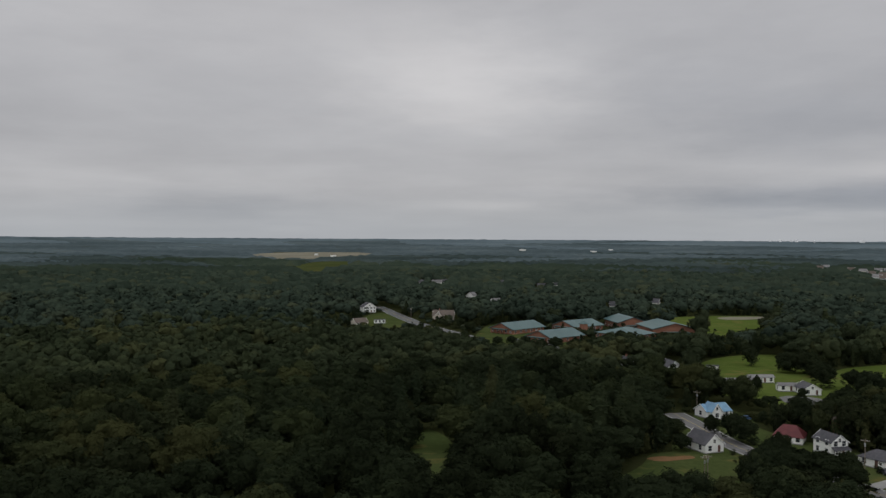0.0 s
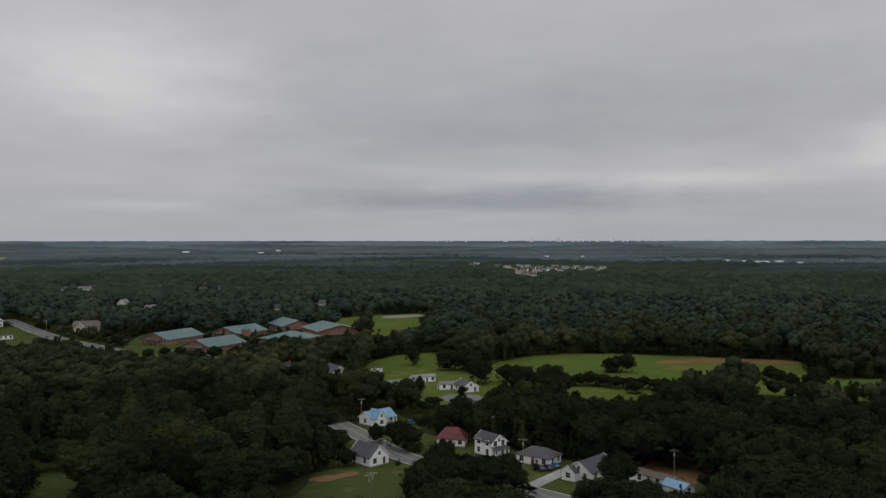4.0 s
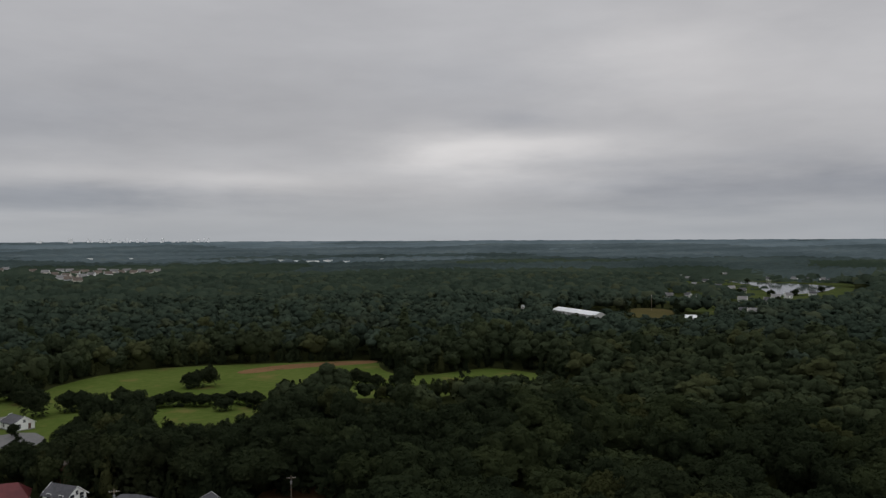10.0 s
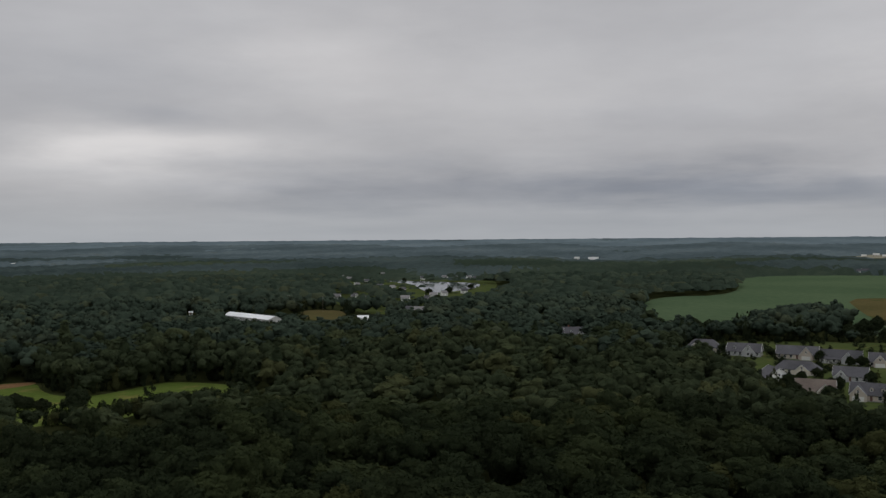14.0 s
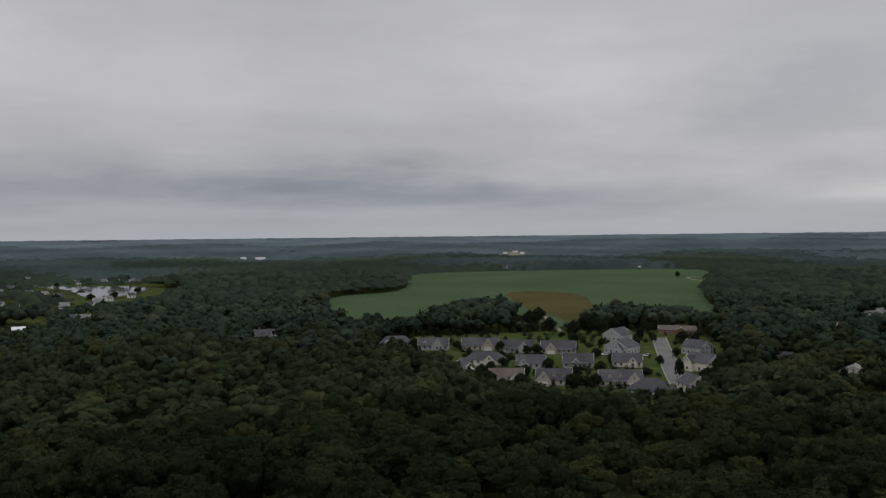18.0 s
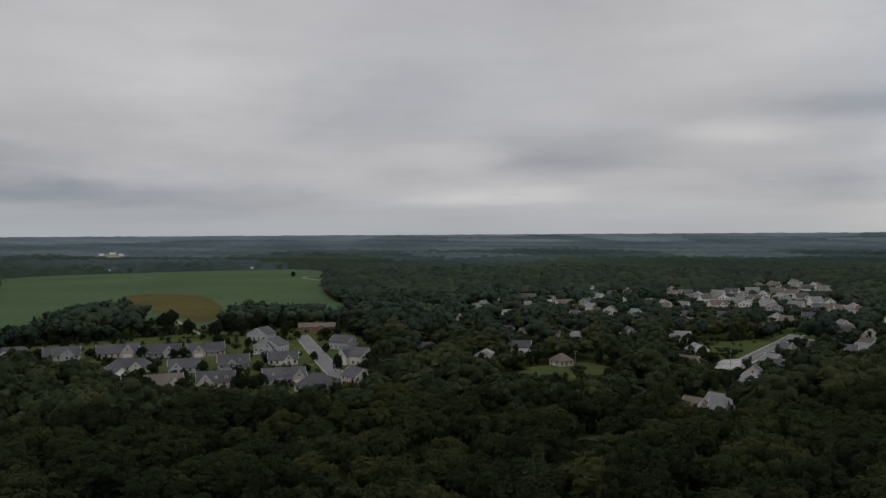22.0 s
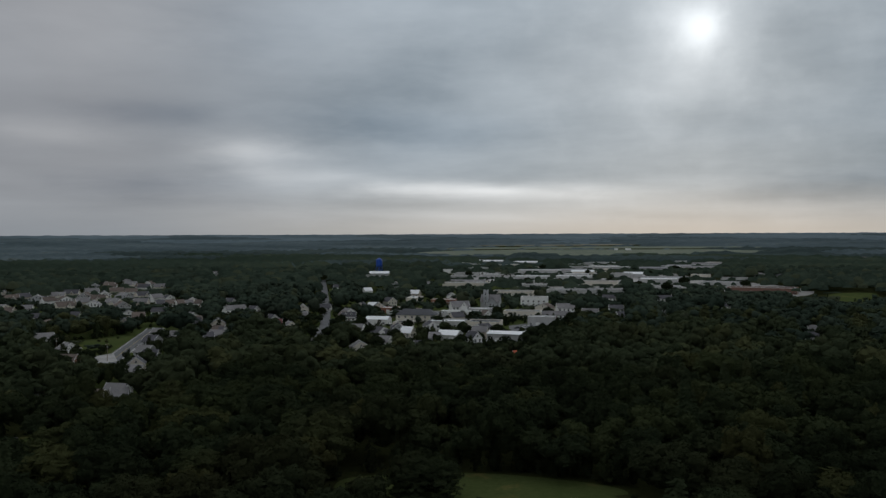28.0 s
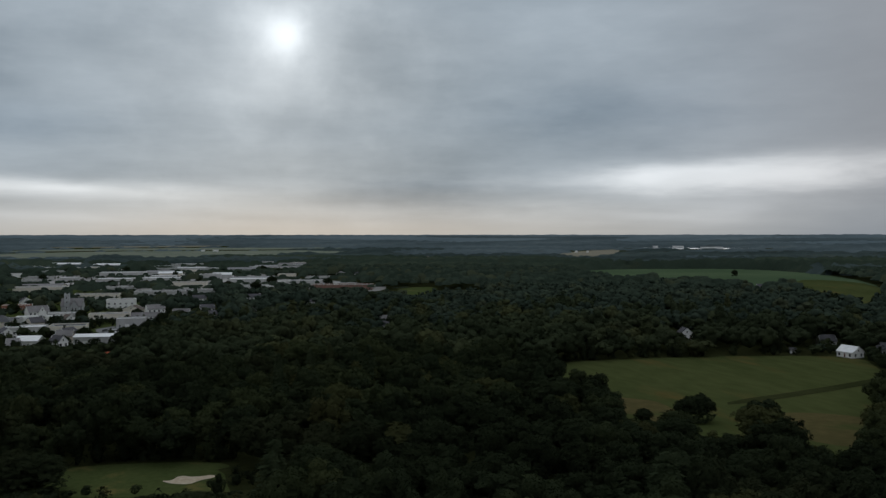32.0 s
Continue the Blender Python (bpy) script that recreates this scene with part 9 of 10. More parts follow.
SIGHT.append((-236, -884, 0.257, 0.966, 0.063, 25, 0.3))
SIGHT.append((-245, -820, 0.280, 0.960, 0.067, 53, 0.3))
SIGHT.append((-199, -746, 0.256, 0.967, 0.073, 12, 0.3))
SIGHT.append((-190, -809, 0.232, 0.973, 0.069, 34, 0.3))
SIGHT.append((-218, -815, 0.257, 0.967, 0.068, 27, 0.3))
SIGHT.append((2873, 339, -0.997, -0.082, 0.022, 73, 0.3))
SIGHT.append((2968, 281, -0.998, -0.060, 0.021, 23, 0.3))
SIGHT.append((2827, 253, -0.999, -0.053, 0.023, 71, 0.3))
SIGHT.append((2731, 312, -0.997, -0.076, 0.024, 36, 0.3))
SIGHT.append((2850, 296, -0.998, -0.068, 0.022, 40, 0.3))
SIGHT.append((2983, -526, -0.978, 0.208, 0.020, 96, 0.3))
SIGHT.append((3115, -613, -0.974, 0.225, 0.018, 29, 0.3))
SIGHT.append((2935, -620, -0.971, 0.241, 0.020, 97, 0.3))
SIGHT.append((2803, -534, -0.975, 0.223, 0.022, 34, 0.3))
SIGHT.append((2959, -573, -0.975, 0.224, 0.020, 55, 0.3))
SIGHT.append((-1949, -2919, 0.540, 0.842, 0.013, 168, 0.3))
SIGHT.append((-2089, -2657, 0.600, 0.800, 0.015, 72, 0.3))
SIGHT.append((-1844, -2670, 0.551, 0.834, 0.016, 116, 0.3))
SIGHT.append((-1705, -2931, 0.489, 0.872, 0.014, 97, 0.3))
SIGHT.append((-1897, -2794, 0.545, 0.838, 0.015, 111, 0.3))
SIGHT.append((-1160, -2460, 0.414, 0.910, 0.022, 120, 0.3))
SIGHT.append((-1441, -2749, 0.451, 0.892, 0.018, 125, 0.3))
SIGHT.append((-1463, -2618, 0.473, 0.881, 0.019, 176, 0.3))
SIGHT.append((-1217, -2233, 0.462, 0.887, 0.024, 99, 0.3))
SIGHT.append((-1084, -2198, 0.427, 0.904, 0.025, 61, 0.3))
SIGHT.append((-1273, -2452, 0.446, 0.895, 0.021, 145, 0.3))
SIGHT.append((684, -2671, -0.220, 0.975, 0.022, 115, 0.3))
SIGHT.append((494, -2978, -0.142, 0.990, 0.019, 145, 0.3))
SIGHT.append((83, -3078, -0.012, 1.000, 0.018, 120, 0.3))
SIGHT.append((-229, -3086, 0.083, 0.997, 0.018, 69, 0.3))
SIGHT.append((-443, -2989, 0.152, 0.988, 0.019, 94, 0.3))
SIGHT.append((-452, -2770, 0.166, 0.986, 0.021, 81, 0.3))
SIGHT.append((-217, -2595, 0.093, 0.996, 0.024, 97, 0.3))
SIGHT.append((90, -2489, -0.018, 1.000, 0.025, 99, 0.3))
SIGHT.append((457, -2469, -0.155, 0.988, 0.025, 123, 0.3))
SIGHT.append((52, -2792, -0.003, 1.000, 0.021, 198, 0.3))
SIGHT.append((573, -3229, -0.154, 0.988, 0.016, 101, 0.3))
SIGHT.append((175, -3376, -0.037, 0.999, 0.015, 161, 0.3))
SIGHT.append((-336, -3383, 0.106, 0.994, 0.014, 150, 0.3))
SIGHT.append((-558, -3260, 0.173, 0.985, 0.015, 53, 0.3))
SIGHT.append((-167, -3175, 0.063, 0.998, 0.017, 220, 0.3))
SIGHT.append((413, -3115, -0.112, 0.994, 0.017, 133, 0.3))
SIGHT.append((667, -3092, -0.188, 0.982, 0.017, 32, 0.3))
SIGHT.append((110, -3233, -0.020, 1.000, 0.016, 151, 0.3))
SIGHT.append((462, -3551, -0.112, 0.994, 0.013, 152, 0.3))
SIGHT.append((62, -3645, -0.005, 1.000, 0.012, 96, 0.3))
SIGHT.append((-84, -3603, 0.033, 0.999, 0.012, 34, 0.3))
SIGHT.append((119, -3503, -0.021, 1.000, 0.013, 116, 0.3))
SIGHT.append((505, -3465, -0.126, 0.992, 0.013, 118, 0.3))
SIGHT.append((213, -3553, -0.046, 0.999, 0.013, 88, 0.3))
SIGHT.append((-488, 3436, 0.139, -0.990, 0.015, 177, 0.3))
SIGHT.append((-251, 3174, 0.077, -0.997, 0.019, 220, 0.3))
SIGHT.append((-436, 2749, 0.155, -0.988, 0.023, 95, 0.3))
SIGHT.append((-674, 3011, 0.217, -0.976, 0.020, 202, 0.3))
SIGHT.append((-462, 3092, 0.146, -0.989, 0.019, 151, 0.3))
SIGHT.append((-315, 2565, 0.120, -0.993, 0.026, 55, 0.3))
SIGHT.append((-227, 2114, 0.104, -0.995, 0.032, 296, 0.3))
SIGHT.append((-273, 1715, 0.154, -0.988, 0.040, 65, 0.3))
SIGHT.append((-361, 2166, 0.162, -0.987, 0.031, 215, 0.3))
SIGHT.append((-294, 2140, 0.134, -0.991, 0.032, 92, 0.3))
SIGHT.append((105, 343, -0.294, -0.956, 0.214, 10, 0.3))
SIGHT.append((118, 337, -0.335, -0.942, 0.215, 11, 0.3))
SIGHT.append((113, 303, -0.358, -0.934, 0.240, 11, 0.3))
SIGHT.append((101, 295, -0.330, -0.944, 0.250, 5, 0.3))
SIGHT.append((96, 316, -0.292, -0.956, 0.235, 8, 0.3))
SIGHT.append((106, 319, -0.321, -0.947, 0.230, 9, 0.3))
SIGHT.append((37, 674, -0.058, -0.998, 0.103, 29, 0.3))
SIGHT.append((71, 659, -0.112, -0.994, 0.105, 40, 0.3))
SIGHT.append((95, 578, -0.168, -0.986, 0.119, 12, 0.3))
SIGHT.append((73, 551, -0.137, -0.991, 0.126, 15, 0.3))
SIGHT.append((36, 557, -0.070, -0.998, 0.125, 12, 0.3))
SIGHT.append((24, 599, -0.045, -0.999, 0.117, 17, 0.3))
SIGHT.append((56, 603, -0.098, -0.995, 0.115, 25, 0.3))
SIGHT.append((91, 329, -0.280, -0.960, 0.206, 6, 0.3))
SIGHT.append((92, 321, -0.289, -0.957, 0.211, 6, 0.3))
SIGHT.append((93, 314, -0.298, -0.955, 0.215, 6, 0.3))
SIGHT.append((94, 305, -0.308, -0.951, 0.221, 6, 0.3))
SIGHT.append((94, 299, -0.315, -0.949, 0.225, 6, 0.3))
SIGHT.append((95, 294, -0.321, -0.947, 0.229, 6, 0.3))
SIGHT.append((96, 286, -0.332, -0.943, 0.234, 6, 0.3))
SIGHT.append((97, 279, -0.343, -0.939, 0.239, 6, 0.3))
SIGHT.append((98, 273, -0.354, -0.935, 0.243, 6, 0.3))
SIGHT.append((103, 260, -0.383, -0.924, 0.252, 6, 0.3))
SIGHT.append((108, 248, -0.418, -0.909, 0.261, 6, 0.3))
SIGHT.append((114, 235, -0.454, -0.891, 0.270, 6, 0.3))
SIGHT.append((118, 224, -0.487, -0.873, 0.279, 6, 0.3))
SIGHT.append((120, 220, -0.499, -0.867, 0.282, 6, 0.3))
SIGHT.append((122, 216, -0.511, -0.860, 0.285, 6, 0.3))
SIGHT.append((-56, 832, 0.065, -0.998, 0.084, 6, 0.3))
SIGHT.append((-44, 784, 0.054, -0.999, 0.089, 6, 0.3))
SIGHT.append((-32, 736, 0.041, -0.999, 0.095, 6, 0.3))
SIGHT.append((-22, 697, 0.028, -1.000, 0.100, 6, 0.3))
SIGHT.append((-18, 686, 0.023, -1.000, 0.102, 6, 0.3))
SIGHT.append((-14, 675, 0.017, -1.000, 0.103, 6, 0.3))
SIGHT.append((-4, 652, 0.003, -1.000, 0.107, 6, 0.3))
SIGHT.append((6, 627, -0.014, -1.000, 0.111, 6, 0.3))
SIGHT.append((17, 603, -0.032, -0.999, 0.116, 6, 0.3))
SIGHT.append((229, -358, -0.366, 0.931, 0.130, 6, 0.3))
SIGHT.append((233, -372, -0.362, 0.932, 0.127, 6, 0.3))
SIGHT.append((236, -387, -0.358, 0.934, 0.123, 6, 0.3))
SIGHT.append((242, -410, -0.354, 0.935, 0.118, 6, 0.3))
SIGHT.append((247, -429, -0.351, 0.936, 0.114, 6, 0.3))
SIGHT.append((253, -448, -0.349, 0.937, 0.111, 6, 0.3))
SIGHT.append((268, -496, -0.346, 0.938, 0.103, 6, 0.3))
SIGHT.append((286, -548, -0.344, 0.939, 0.095, 6, 0.3))
SIGHT.append((304, -601, -0.342, 0.940, 0.088, 6, 0.3))
SIGHT.append((327, -670, -0.341, 0.940, 0.080, 6, 0.3))
SIGHT.append((345, -721, -0.340, 0.940, 0.076, 6, 0.3))
SIGHT.append((363, -773, -0.340, 0.941, 0.071, 6, 0.3))
SIGHT.append((394, -860, -0.339, 0.941, 0.065, 6, 0.3))
SIGHT.append((422, -940, -0.338, 0.941, 0.060, 6, 0.3))
SIGHT.append((450, -1020, -0.338, 0.941, 0.056, 6, 0.3))
SIGHT.append((311, -257, -0.534, 0.845, 0.138, 6, 0.3))
SIGHT.append((317, -273, -0.530, 0.848, 0.133, 6, 0.3))
SIGHT.append((324, -289, -0.525, 0.851, 0.129, 6, 0.3))
SIGHT.append((335, -317, -0.517, 0.856, 0.122, 6, 0.3))
SIGHT.append((346, -345, -0.510, 0.860, 0.116, 6, 0.3))
SIGHT.append((357, -372, -0.504, 0.864, 0.111, 6, 0.3))
SIGHT.append((366, -394, -0.499, 0.866, 0.107, 6, 0.3))
SIGHT.append((369, -400, -0.498, 0.867, 0.105, 6, 0.3))
SIGHT.append((371, -407, -0.497, 0.868, 0.104, 6, 0.3))
SIGHT.append((573, -131, -0.915, 0.402, 0.115, 6, 0.3))
SIGHT.append((556, -126, -0.915, 0.405, 0.118, 6, 0.3))
SIGHT.append((540, -120, -0.914, 0.407, 0.122, 6, 0.3))
SIGHT.append((512, -110, -0.912, 0.411, 0.129, 6, 0.3))
SIGHT.append((485, -100, -0.910, 0.415, 0.136, 6, 0.3))
SIGHT.append((458, -90, -0.908, 0.419, 0.144, 6, 0.3))
SIGHT.append((433, -81, -0.906, 0.424, 0.153, 6, 0.3))
SIGHT.append((422, -78, -0.904, 0.427, 0.157, 6, 0.3))
SIGHT.append((410, -74, -0.903, 0.430, 0.161, 6, 0.3))
SIGHT.append((808, -107, -0.966, 0.258, 0.085, 6, 0.3))
SIGHT.append((774, -101, -0.965, 0.262, 0.088, 6, 0.3))
SIGHT.append((741, -96, -0.964, 0.267, 0.092, 6, 0.3))
SIGHT.append((700, -89, -0.962, 0.273, 0.098, 6, 0.3))
SIGHT.append((672, -85, -0.961, 0.278, 0.102, 6, 0.3))
SIGHT.append((644, -81, -0.959, 0.283, 0.106, 6, 0.3))
SIGHT.append((793, 26, -0.995, 0.099, 0.089, 12, 0.3))
SIGHT.append((792, 57, -0.998, 0.061, 0.089, 12, 0.3))
SIGHT.append((907, 78, -1.000, 0.029, 0.078, 12, 0.3))
SIGHT.append((725, -73, -0.970, 0.243, 0.095, 12, 0.3))
SIGHT.append((705, -102, -0.958, 0.288, 0.096, 14, 0.3))
SIGHT.append((863, -244, -0.925, 0.381, 0.076, 14, 0.3))
SIGHT.append((1199, -126, -0.982, 0.191, 0.057, 20, 0.3))
SIGHT.append((987, -32, -0.990, 0.139, 0.071, 16, 0.3))
SIGHT.append((922, -201, -0.948, 0.319, 0.072, 14, 0.3))
SIGHT.append((781, -263, -0.901, 0.434, 0.082, 10, 0.3))
SIGHT.append((724, 463, -0.874, -0.485, 0.084, 9, 1.5))
SIGHT.append((716, 450, -0.879, -0.477, 0.086, 9, 1.5))
SIGHT.append((709, 437, -0.883, -0.468, 0.087, 9, 1.5))
SIGHT.append((702, 424, -0.888, -0.460, 0.088, 9, 1.5))
SIGHT.append((694, 412, -0.893, -0.450, 0.090, 9, 1.5))

# poles
utility_pole(120.7, 240.1, -28, 12.0)
utility_pole(163.5, 226.1, -39, 8.0)
utility_pole(71.3, 231.7, -18, 9.0)
utility_pole(21.9, 212.7, -7, 12.0)
utility_pole(72.7, 233.4, -18, 9.0)
utility_pole(-25.3, 704.5, 2, 12.0)
utility_pole(-69.5, 900.1, 4, 12.0)
utility_pole(99.1, 329.2, -17, 10.0)
utility_pole(361.8, -281.4, -145, 9.0)
utility_pole(312.3, -255.7, -147, 10.0)
utility_pole(247.2, -180.5, -150, 10.0)
utility_pole(816.5, 450.6, -65, 16.0)
utility_pole(809.4, 409.9, -67, 16.0)
utility_pole(800.1, 360.3, -70, 18.0)
utility_pole(365.8, -194.4, -135, 8.0)
utility_pole(584.6, -149.0, -115, 9.0)
utility_pole(390.6, -404.1, -149, 10.0)

# ---- woods ----
def blob(n, m, rnd, rough):
    """A rough unit ball of rings."""
    v = [(0, 0, 1.0)]
    for i in range(1, n):
        t = math.pi * i / n
        for k in range(m):
            a = 2 * math.pi * (k + 0.5 * (i % 2)) / m
            q = 1 + rnd.uniform(-rough, rough)
            v.append((q * math.sin(t) * math.cos(a), q * math.sin(t) * math.sin(a), q * math.cos(t)))
    v.append((0, 0, -1.0))
    f = [(0, 1 + k, 1 + (k + 1) % m) for k in range(m)]
    for i in range(n - 2):
        for k in range(m):
            a, b = 1 + i * m + k, 1 + i * m + (k + 1) % m
            f += [(a, a + m, b + m), (a, b + m, b)]
    e = len(v) - 1
    f += [(e, e - m + (k + 1) % m, e - m + k) for k in range(m)]
    return np.array(v), np.array(f)


def broad_crown(seed, cards, size, core=(4, 7), lobes=11, lump=(3, 6)):
    """Crown of a broadleaf tree 16 m high: rounded boughs spread over a core, with loose leaf clumps on them."""
    rnd = random.Random(seed)
    balls = [((0, 0, 8.6), (3.3, 3.3, 4.9))]
    turn, flat = rnd.uniform(0, 6.28), rnd.uniform(0.85, 1.1)
    for k in range(lobes):
        u = 0.97 - 1.15 * (k + rnd.uniform(0, .8)) / lobes
        q = math.sqrt(max(0.0, 1 - u * u))
        a = turn + 2.4 * k + rnd.uniform(-.35, .35)
        s = rnd.uniform(1.25, 2.15) * (1 + 0.5 / max(lobes, 3))
        reach = rnd.uniform(0.8, 1.12)
        balls.append(((3.35 * reach * q * math.cos(a), 3.35 * reach * q * math.sin(a), 8.8 + 4.5 * flat * reach * u), (s, s, s * rnd.uniform(1.0, 1.4))))
    vs, fs, count = [], [], 0
    for k, (c, s) in enumerate(balls):
        cv, cf = blob(*(core if k == 0 else lump), rnd, 0.14)
        vs.append(cv * np.array(s) + c)
        fs.append(cf + count)
        count += len(cv)
    weight = [s[0] * s[2] for c, s in balls]
    weight[0] *= 0.3
    leaves, tri, tries = [], [], 0
    while len(leaves) < cards * 4 and tries < cards * 6:
        tries += 1
        (cx, cy, cz), (rx, ry, rz) = rnd.choices(balls, weight)[0]
        z, a = rnd.uniform(-0.55, 1), rnd.uniform(0, 2 * math.pi)
        q = math.sqrt(1 - z * z)
        nrm = Vector((q * math.cos(a), q * math.sin(a), z))
        f = rnd.uniform(0.95, 1.16)
        p = Vector((cx + f * rx * nrm.x, cy + f * ry * nrm.y, cz + f * rz * nrm.z))
        if any(((p.x - bx) / sx) ** 2 + ((p.y - by) / sy) ** 2 + ((p.z - bz) / sz) ** 2 < 0.8 for (bx, by, bz), (sx, sy, sz) in balls):
            continue
        nrm = (nrm + Vector((rnd.uniform(-.8, .8), rnd.uniform(-.8, .8), rnd.uniform(-.4, .8)))).normalized()
        t = nrm.orthogonal().normalized()
        t.rotate(Matrix.Rotation(rnd.uniform(0, 6.28), 3, nrm))
        b = nrm.cross(t)
        s = size * rnd.uniform(0.6, 1.2)
        i = count + len(leaves)
        leaves += [p + t * s, p + b * s * rnd.uniform(.5, .9) - nrm * s * 0.3, p - t * s * rnd.uniform(.7, 1.1), p - b * s * rnd.uniform(.5, .9) - nrm * s * 0.3]
        tri += [(i, i + 1, i + 2), (i, i + 2, i + 3)]
    if leaves:
        vs.append(np.array([tuple(c) for c in leaves]))
        fs.append(np.array(tri))
    return np.vstack(vs), np.vstack(fs)


def open_crown(seed, clumps, size):
    """Crown of a tree in the open, leafy nearly to the ground: ragged boughs on a rounded, tapering outline."""
    rnd = random.Random(seed)
    cv, cf = blob(6, 8, rnd, 0.2)
    cv = cv * (2.9, 2.9, 5.9) + (0, 0, 8.2)
    cards, tri = [], []
    lumps = [(rnd.uniform(0, 6.28), rnd.random()) for _ in range(16)]
    for k in range(clumps):
        la, lh = rnd.choice(lumps)
        h = min(1, max(0, lh + rnd.gauss(0, 0.09)))
        a = la + rnd.gauss(0, 0.38)
        z = 1.3 + 14.2 * h
        r = 4.6 * math.sin(math.pi * min(1, 0.16 + 0.84 * h) ** 0.75) ** 0.7 * rnd.uniform(0.72, 1.12) + 0.2
        p = Vector((r * math.cos(a), r * math.sin(a), z))
        nrm = Vector((math.cos(a) + rnd.uniform(-.6, .6), math.sin(a) + rnd.uniform(-.6, .6), rnd.uniform(-.1, 1.1))).normalized()
        t = nrm.orthogonal().normalized()
        t.rotate(Matrix.Rotation(rnd.uniform(0, 6.28), 3, nrm))
        c = nrm.cross(t)
        s = size * rnd.uniform(0.6, 1.3)
        i = len(cv) + len(cards)
        cards += [p + t * s, p + c * s * 0.75 - nrm * s * 0.3, p - t * s, p - c * s * 0.75 - nrm * s * 0.3]
        tri += [(i, i + 1, i + 2), (i, i + 2, i + 3)]
    return np.vstack([cv, np.array([tuple(c) for c in cards])]), np.vstack([cf, np.array(tri)])


def open_low(seed):
    """A bushy young tree, leafy to the ground."""
    rnd = random.Random(seed)
    v, f = blob(5, 7, rnd, 0.25)
    cv, cf = open_crown(seed, 40, 1.5)
    cv, cf = cv[len(blob(6, 8, rnd, 0.2)[0]):], None
    n = len(cv) // 4
    quad = np.array([(4 * k, 4 * k + 1, 4 * k + 2) for k in range(n)] + [(4 * k, 4 * k + 2, 4 * k + 3) for k in range(n)])
    v = v * (2.6, 2.6, 5.2) + (0, 0, 5.6)
    return np.vstack([v, cv]), np.vstack([f, quad + len(v)])


def pine_crown(seed, clumps, size):
    """Crown of a pine 18 m high: whorls of drooping boughs round a narrow core."""
    rnd = random.Random(seed)
    cv, cf = blob(5, 6, rnd, 0.12)
    cv = cv * (1.7, 1.7, 6.0) + (0, 0, 10.5)
    cards, tri = [], []
    for k in range(clumps):
        h = rnd.random() ** 0.8
        z = 4.5 + 13.2 * h
        r = (3.2 * (1 - h) ** 0.8 + 0.3) * rnd.uniform(0.7, 1.1)
        a = rnd.uniform(0, 6.28)
        p = Vector((r * math.cos(a), r * math.sin(a), z))
        o = Vector((math.cos(a), math.sin(a), rnd.uniform(-0.5, 0.2)))
        t = Vector((-math.sin(a), math.cos(a), rnd.uniform(-.3, .3)))
        s = size * rnd.uniform(0.6, 1.2)
        i = len(cv) + len(cards)
        cards += [p + o * s, p + t * s * 0.7, p - o * s * 1.2 + Vector((0, 0, s * .3)), p - t * s * 0.7]
        tri += [(i, i + 1, i + 2), (i, i + 2, i + 3)]
    return np.vstack([cv, np.array([tuple(c) for c in cards])]), np.vstack([cf, np.array(tri)])


def dome(seed):
    """A far tree: an uneven little dome."""
    rnd = random.Random(seed)
    v = [(0, 0, 14.2 + rnd.uniform(-.6, .8))]
    for m, r, z in ((5, 3.3, 12.9), (5, 5.3, 8.0)):
        for k in range(m):
            a = 2 * math.pi * (k + rnd.uniform(-.3, .3)) / m
            q = rnd.uniform(0.75, 1.25)
            v.append((r * q * math.cos(a), r * q * math.sin(a), z + rnd.uniform(-.9, .9)))
    f = [(0, 1 + k, 1 + (k + 1) % 5) for k in range(5)]
    for k in range(5):
        a, b = 1 + k, 1 + (k + 1) % 5
        f += [(a, a + 5, b + 5), (a, b + 5, b)]
    return np.array(v), np.array(f)


def trunk_shape(h=9.0, r=0.28):
    s = Shape().tube(0, 0, -0.2, h * 0.5, r * 1.25, r * 0.8, 7).tube(0, 0, h * 0.5, h, r * 0.8, r * 0.3, 7)
    for k in range(4):
        a = k * 1.7
        i = len(s.v)
        b = Shape().tube(0, 0, 0, 4.0, r * 0.45, r * 0.15, 5)
        m = Matrix.Translation((0, 0, h * (0.5 + 0.1 * k))) @ Matrix.Rotation(a, 4, "Z") @ Matrix.Rotation(0.8, 4, "Y")
        s.solid([tuple(m @ Vector(p)) for p in b.v], b.f)
    return s


rng = np.random.default_rng(7)
VIEW_FROM, VIEW_TO = radians(-36), radians(234)


def spots(r0, r1, step):
    """Uneven planting spots in a ring round the middle of the way, off fields, roads and houses."""
    n = int(r1 / step) + 2
    gx, gy = np.meshgrid(np.arange(-n, n + 1) * step, np.arange(-n, n + 1) * step)
    gx = gx + (np.arange(gx.shape[0]) % 2)[:, None] * step / 2
    x = gx.ravel() + rng.uniform(-.38, .38, gx.size) * step
    y = gy.ravel() + rng.uniform(-.38, .38, gx.size) * step
    r = np.hypot(x, y)
    a = np.arctan2(x, y)
    wide = radians(45) if r1 < 320 else radians(12) if r1 < 700 else 0.0
    a = np.where(a < VIEW_FROM - wide, a + 2 * math.pi, a)
    ok = (r >= r0) & (r < r1) & (a < VIEW_TO + wide)
    x, y = x[ok] + 20, y[ok] + 85
    return planted(x, y)


def planted(x, y):
    keep = np.ones(len(x), bool)
    for poly in OPEN:
        keep &= ~inside(poly, x, y)
    for line, d in KEEP_OFF:
        keep &= away(line, x, y) > d
    for bx, by, br in BUILT:
        keep &= np.hypot(x - bx, y - by) > br
    for poly, share in PARTLY:
        keep &= ~inside(poly, x, y) | (rng.random(len(x)) < share)
    return x[keep], y[keep]


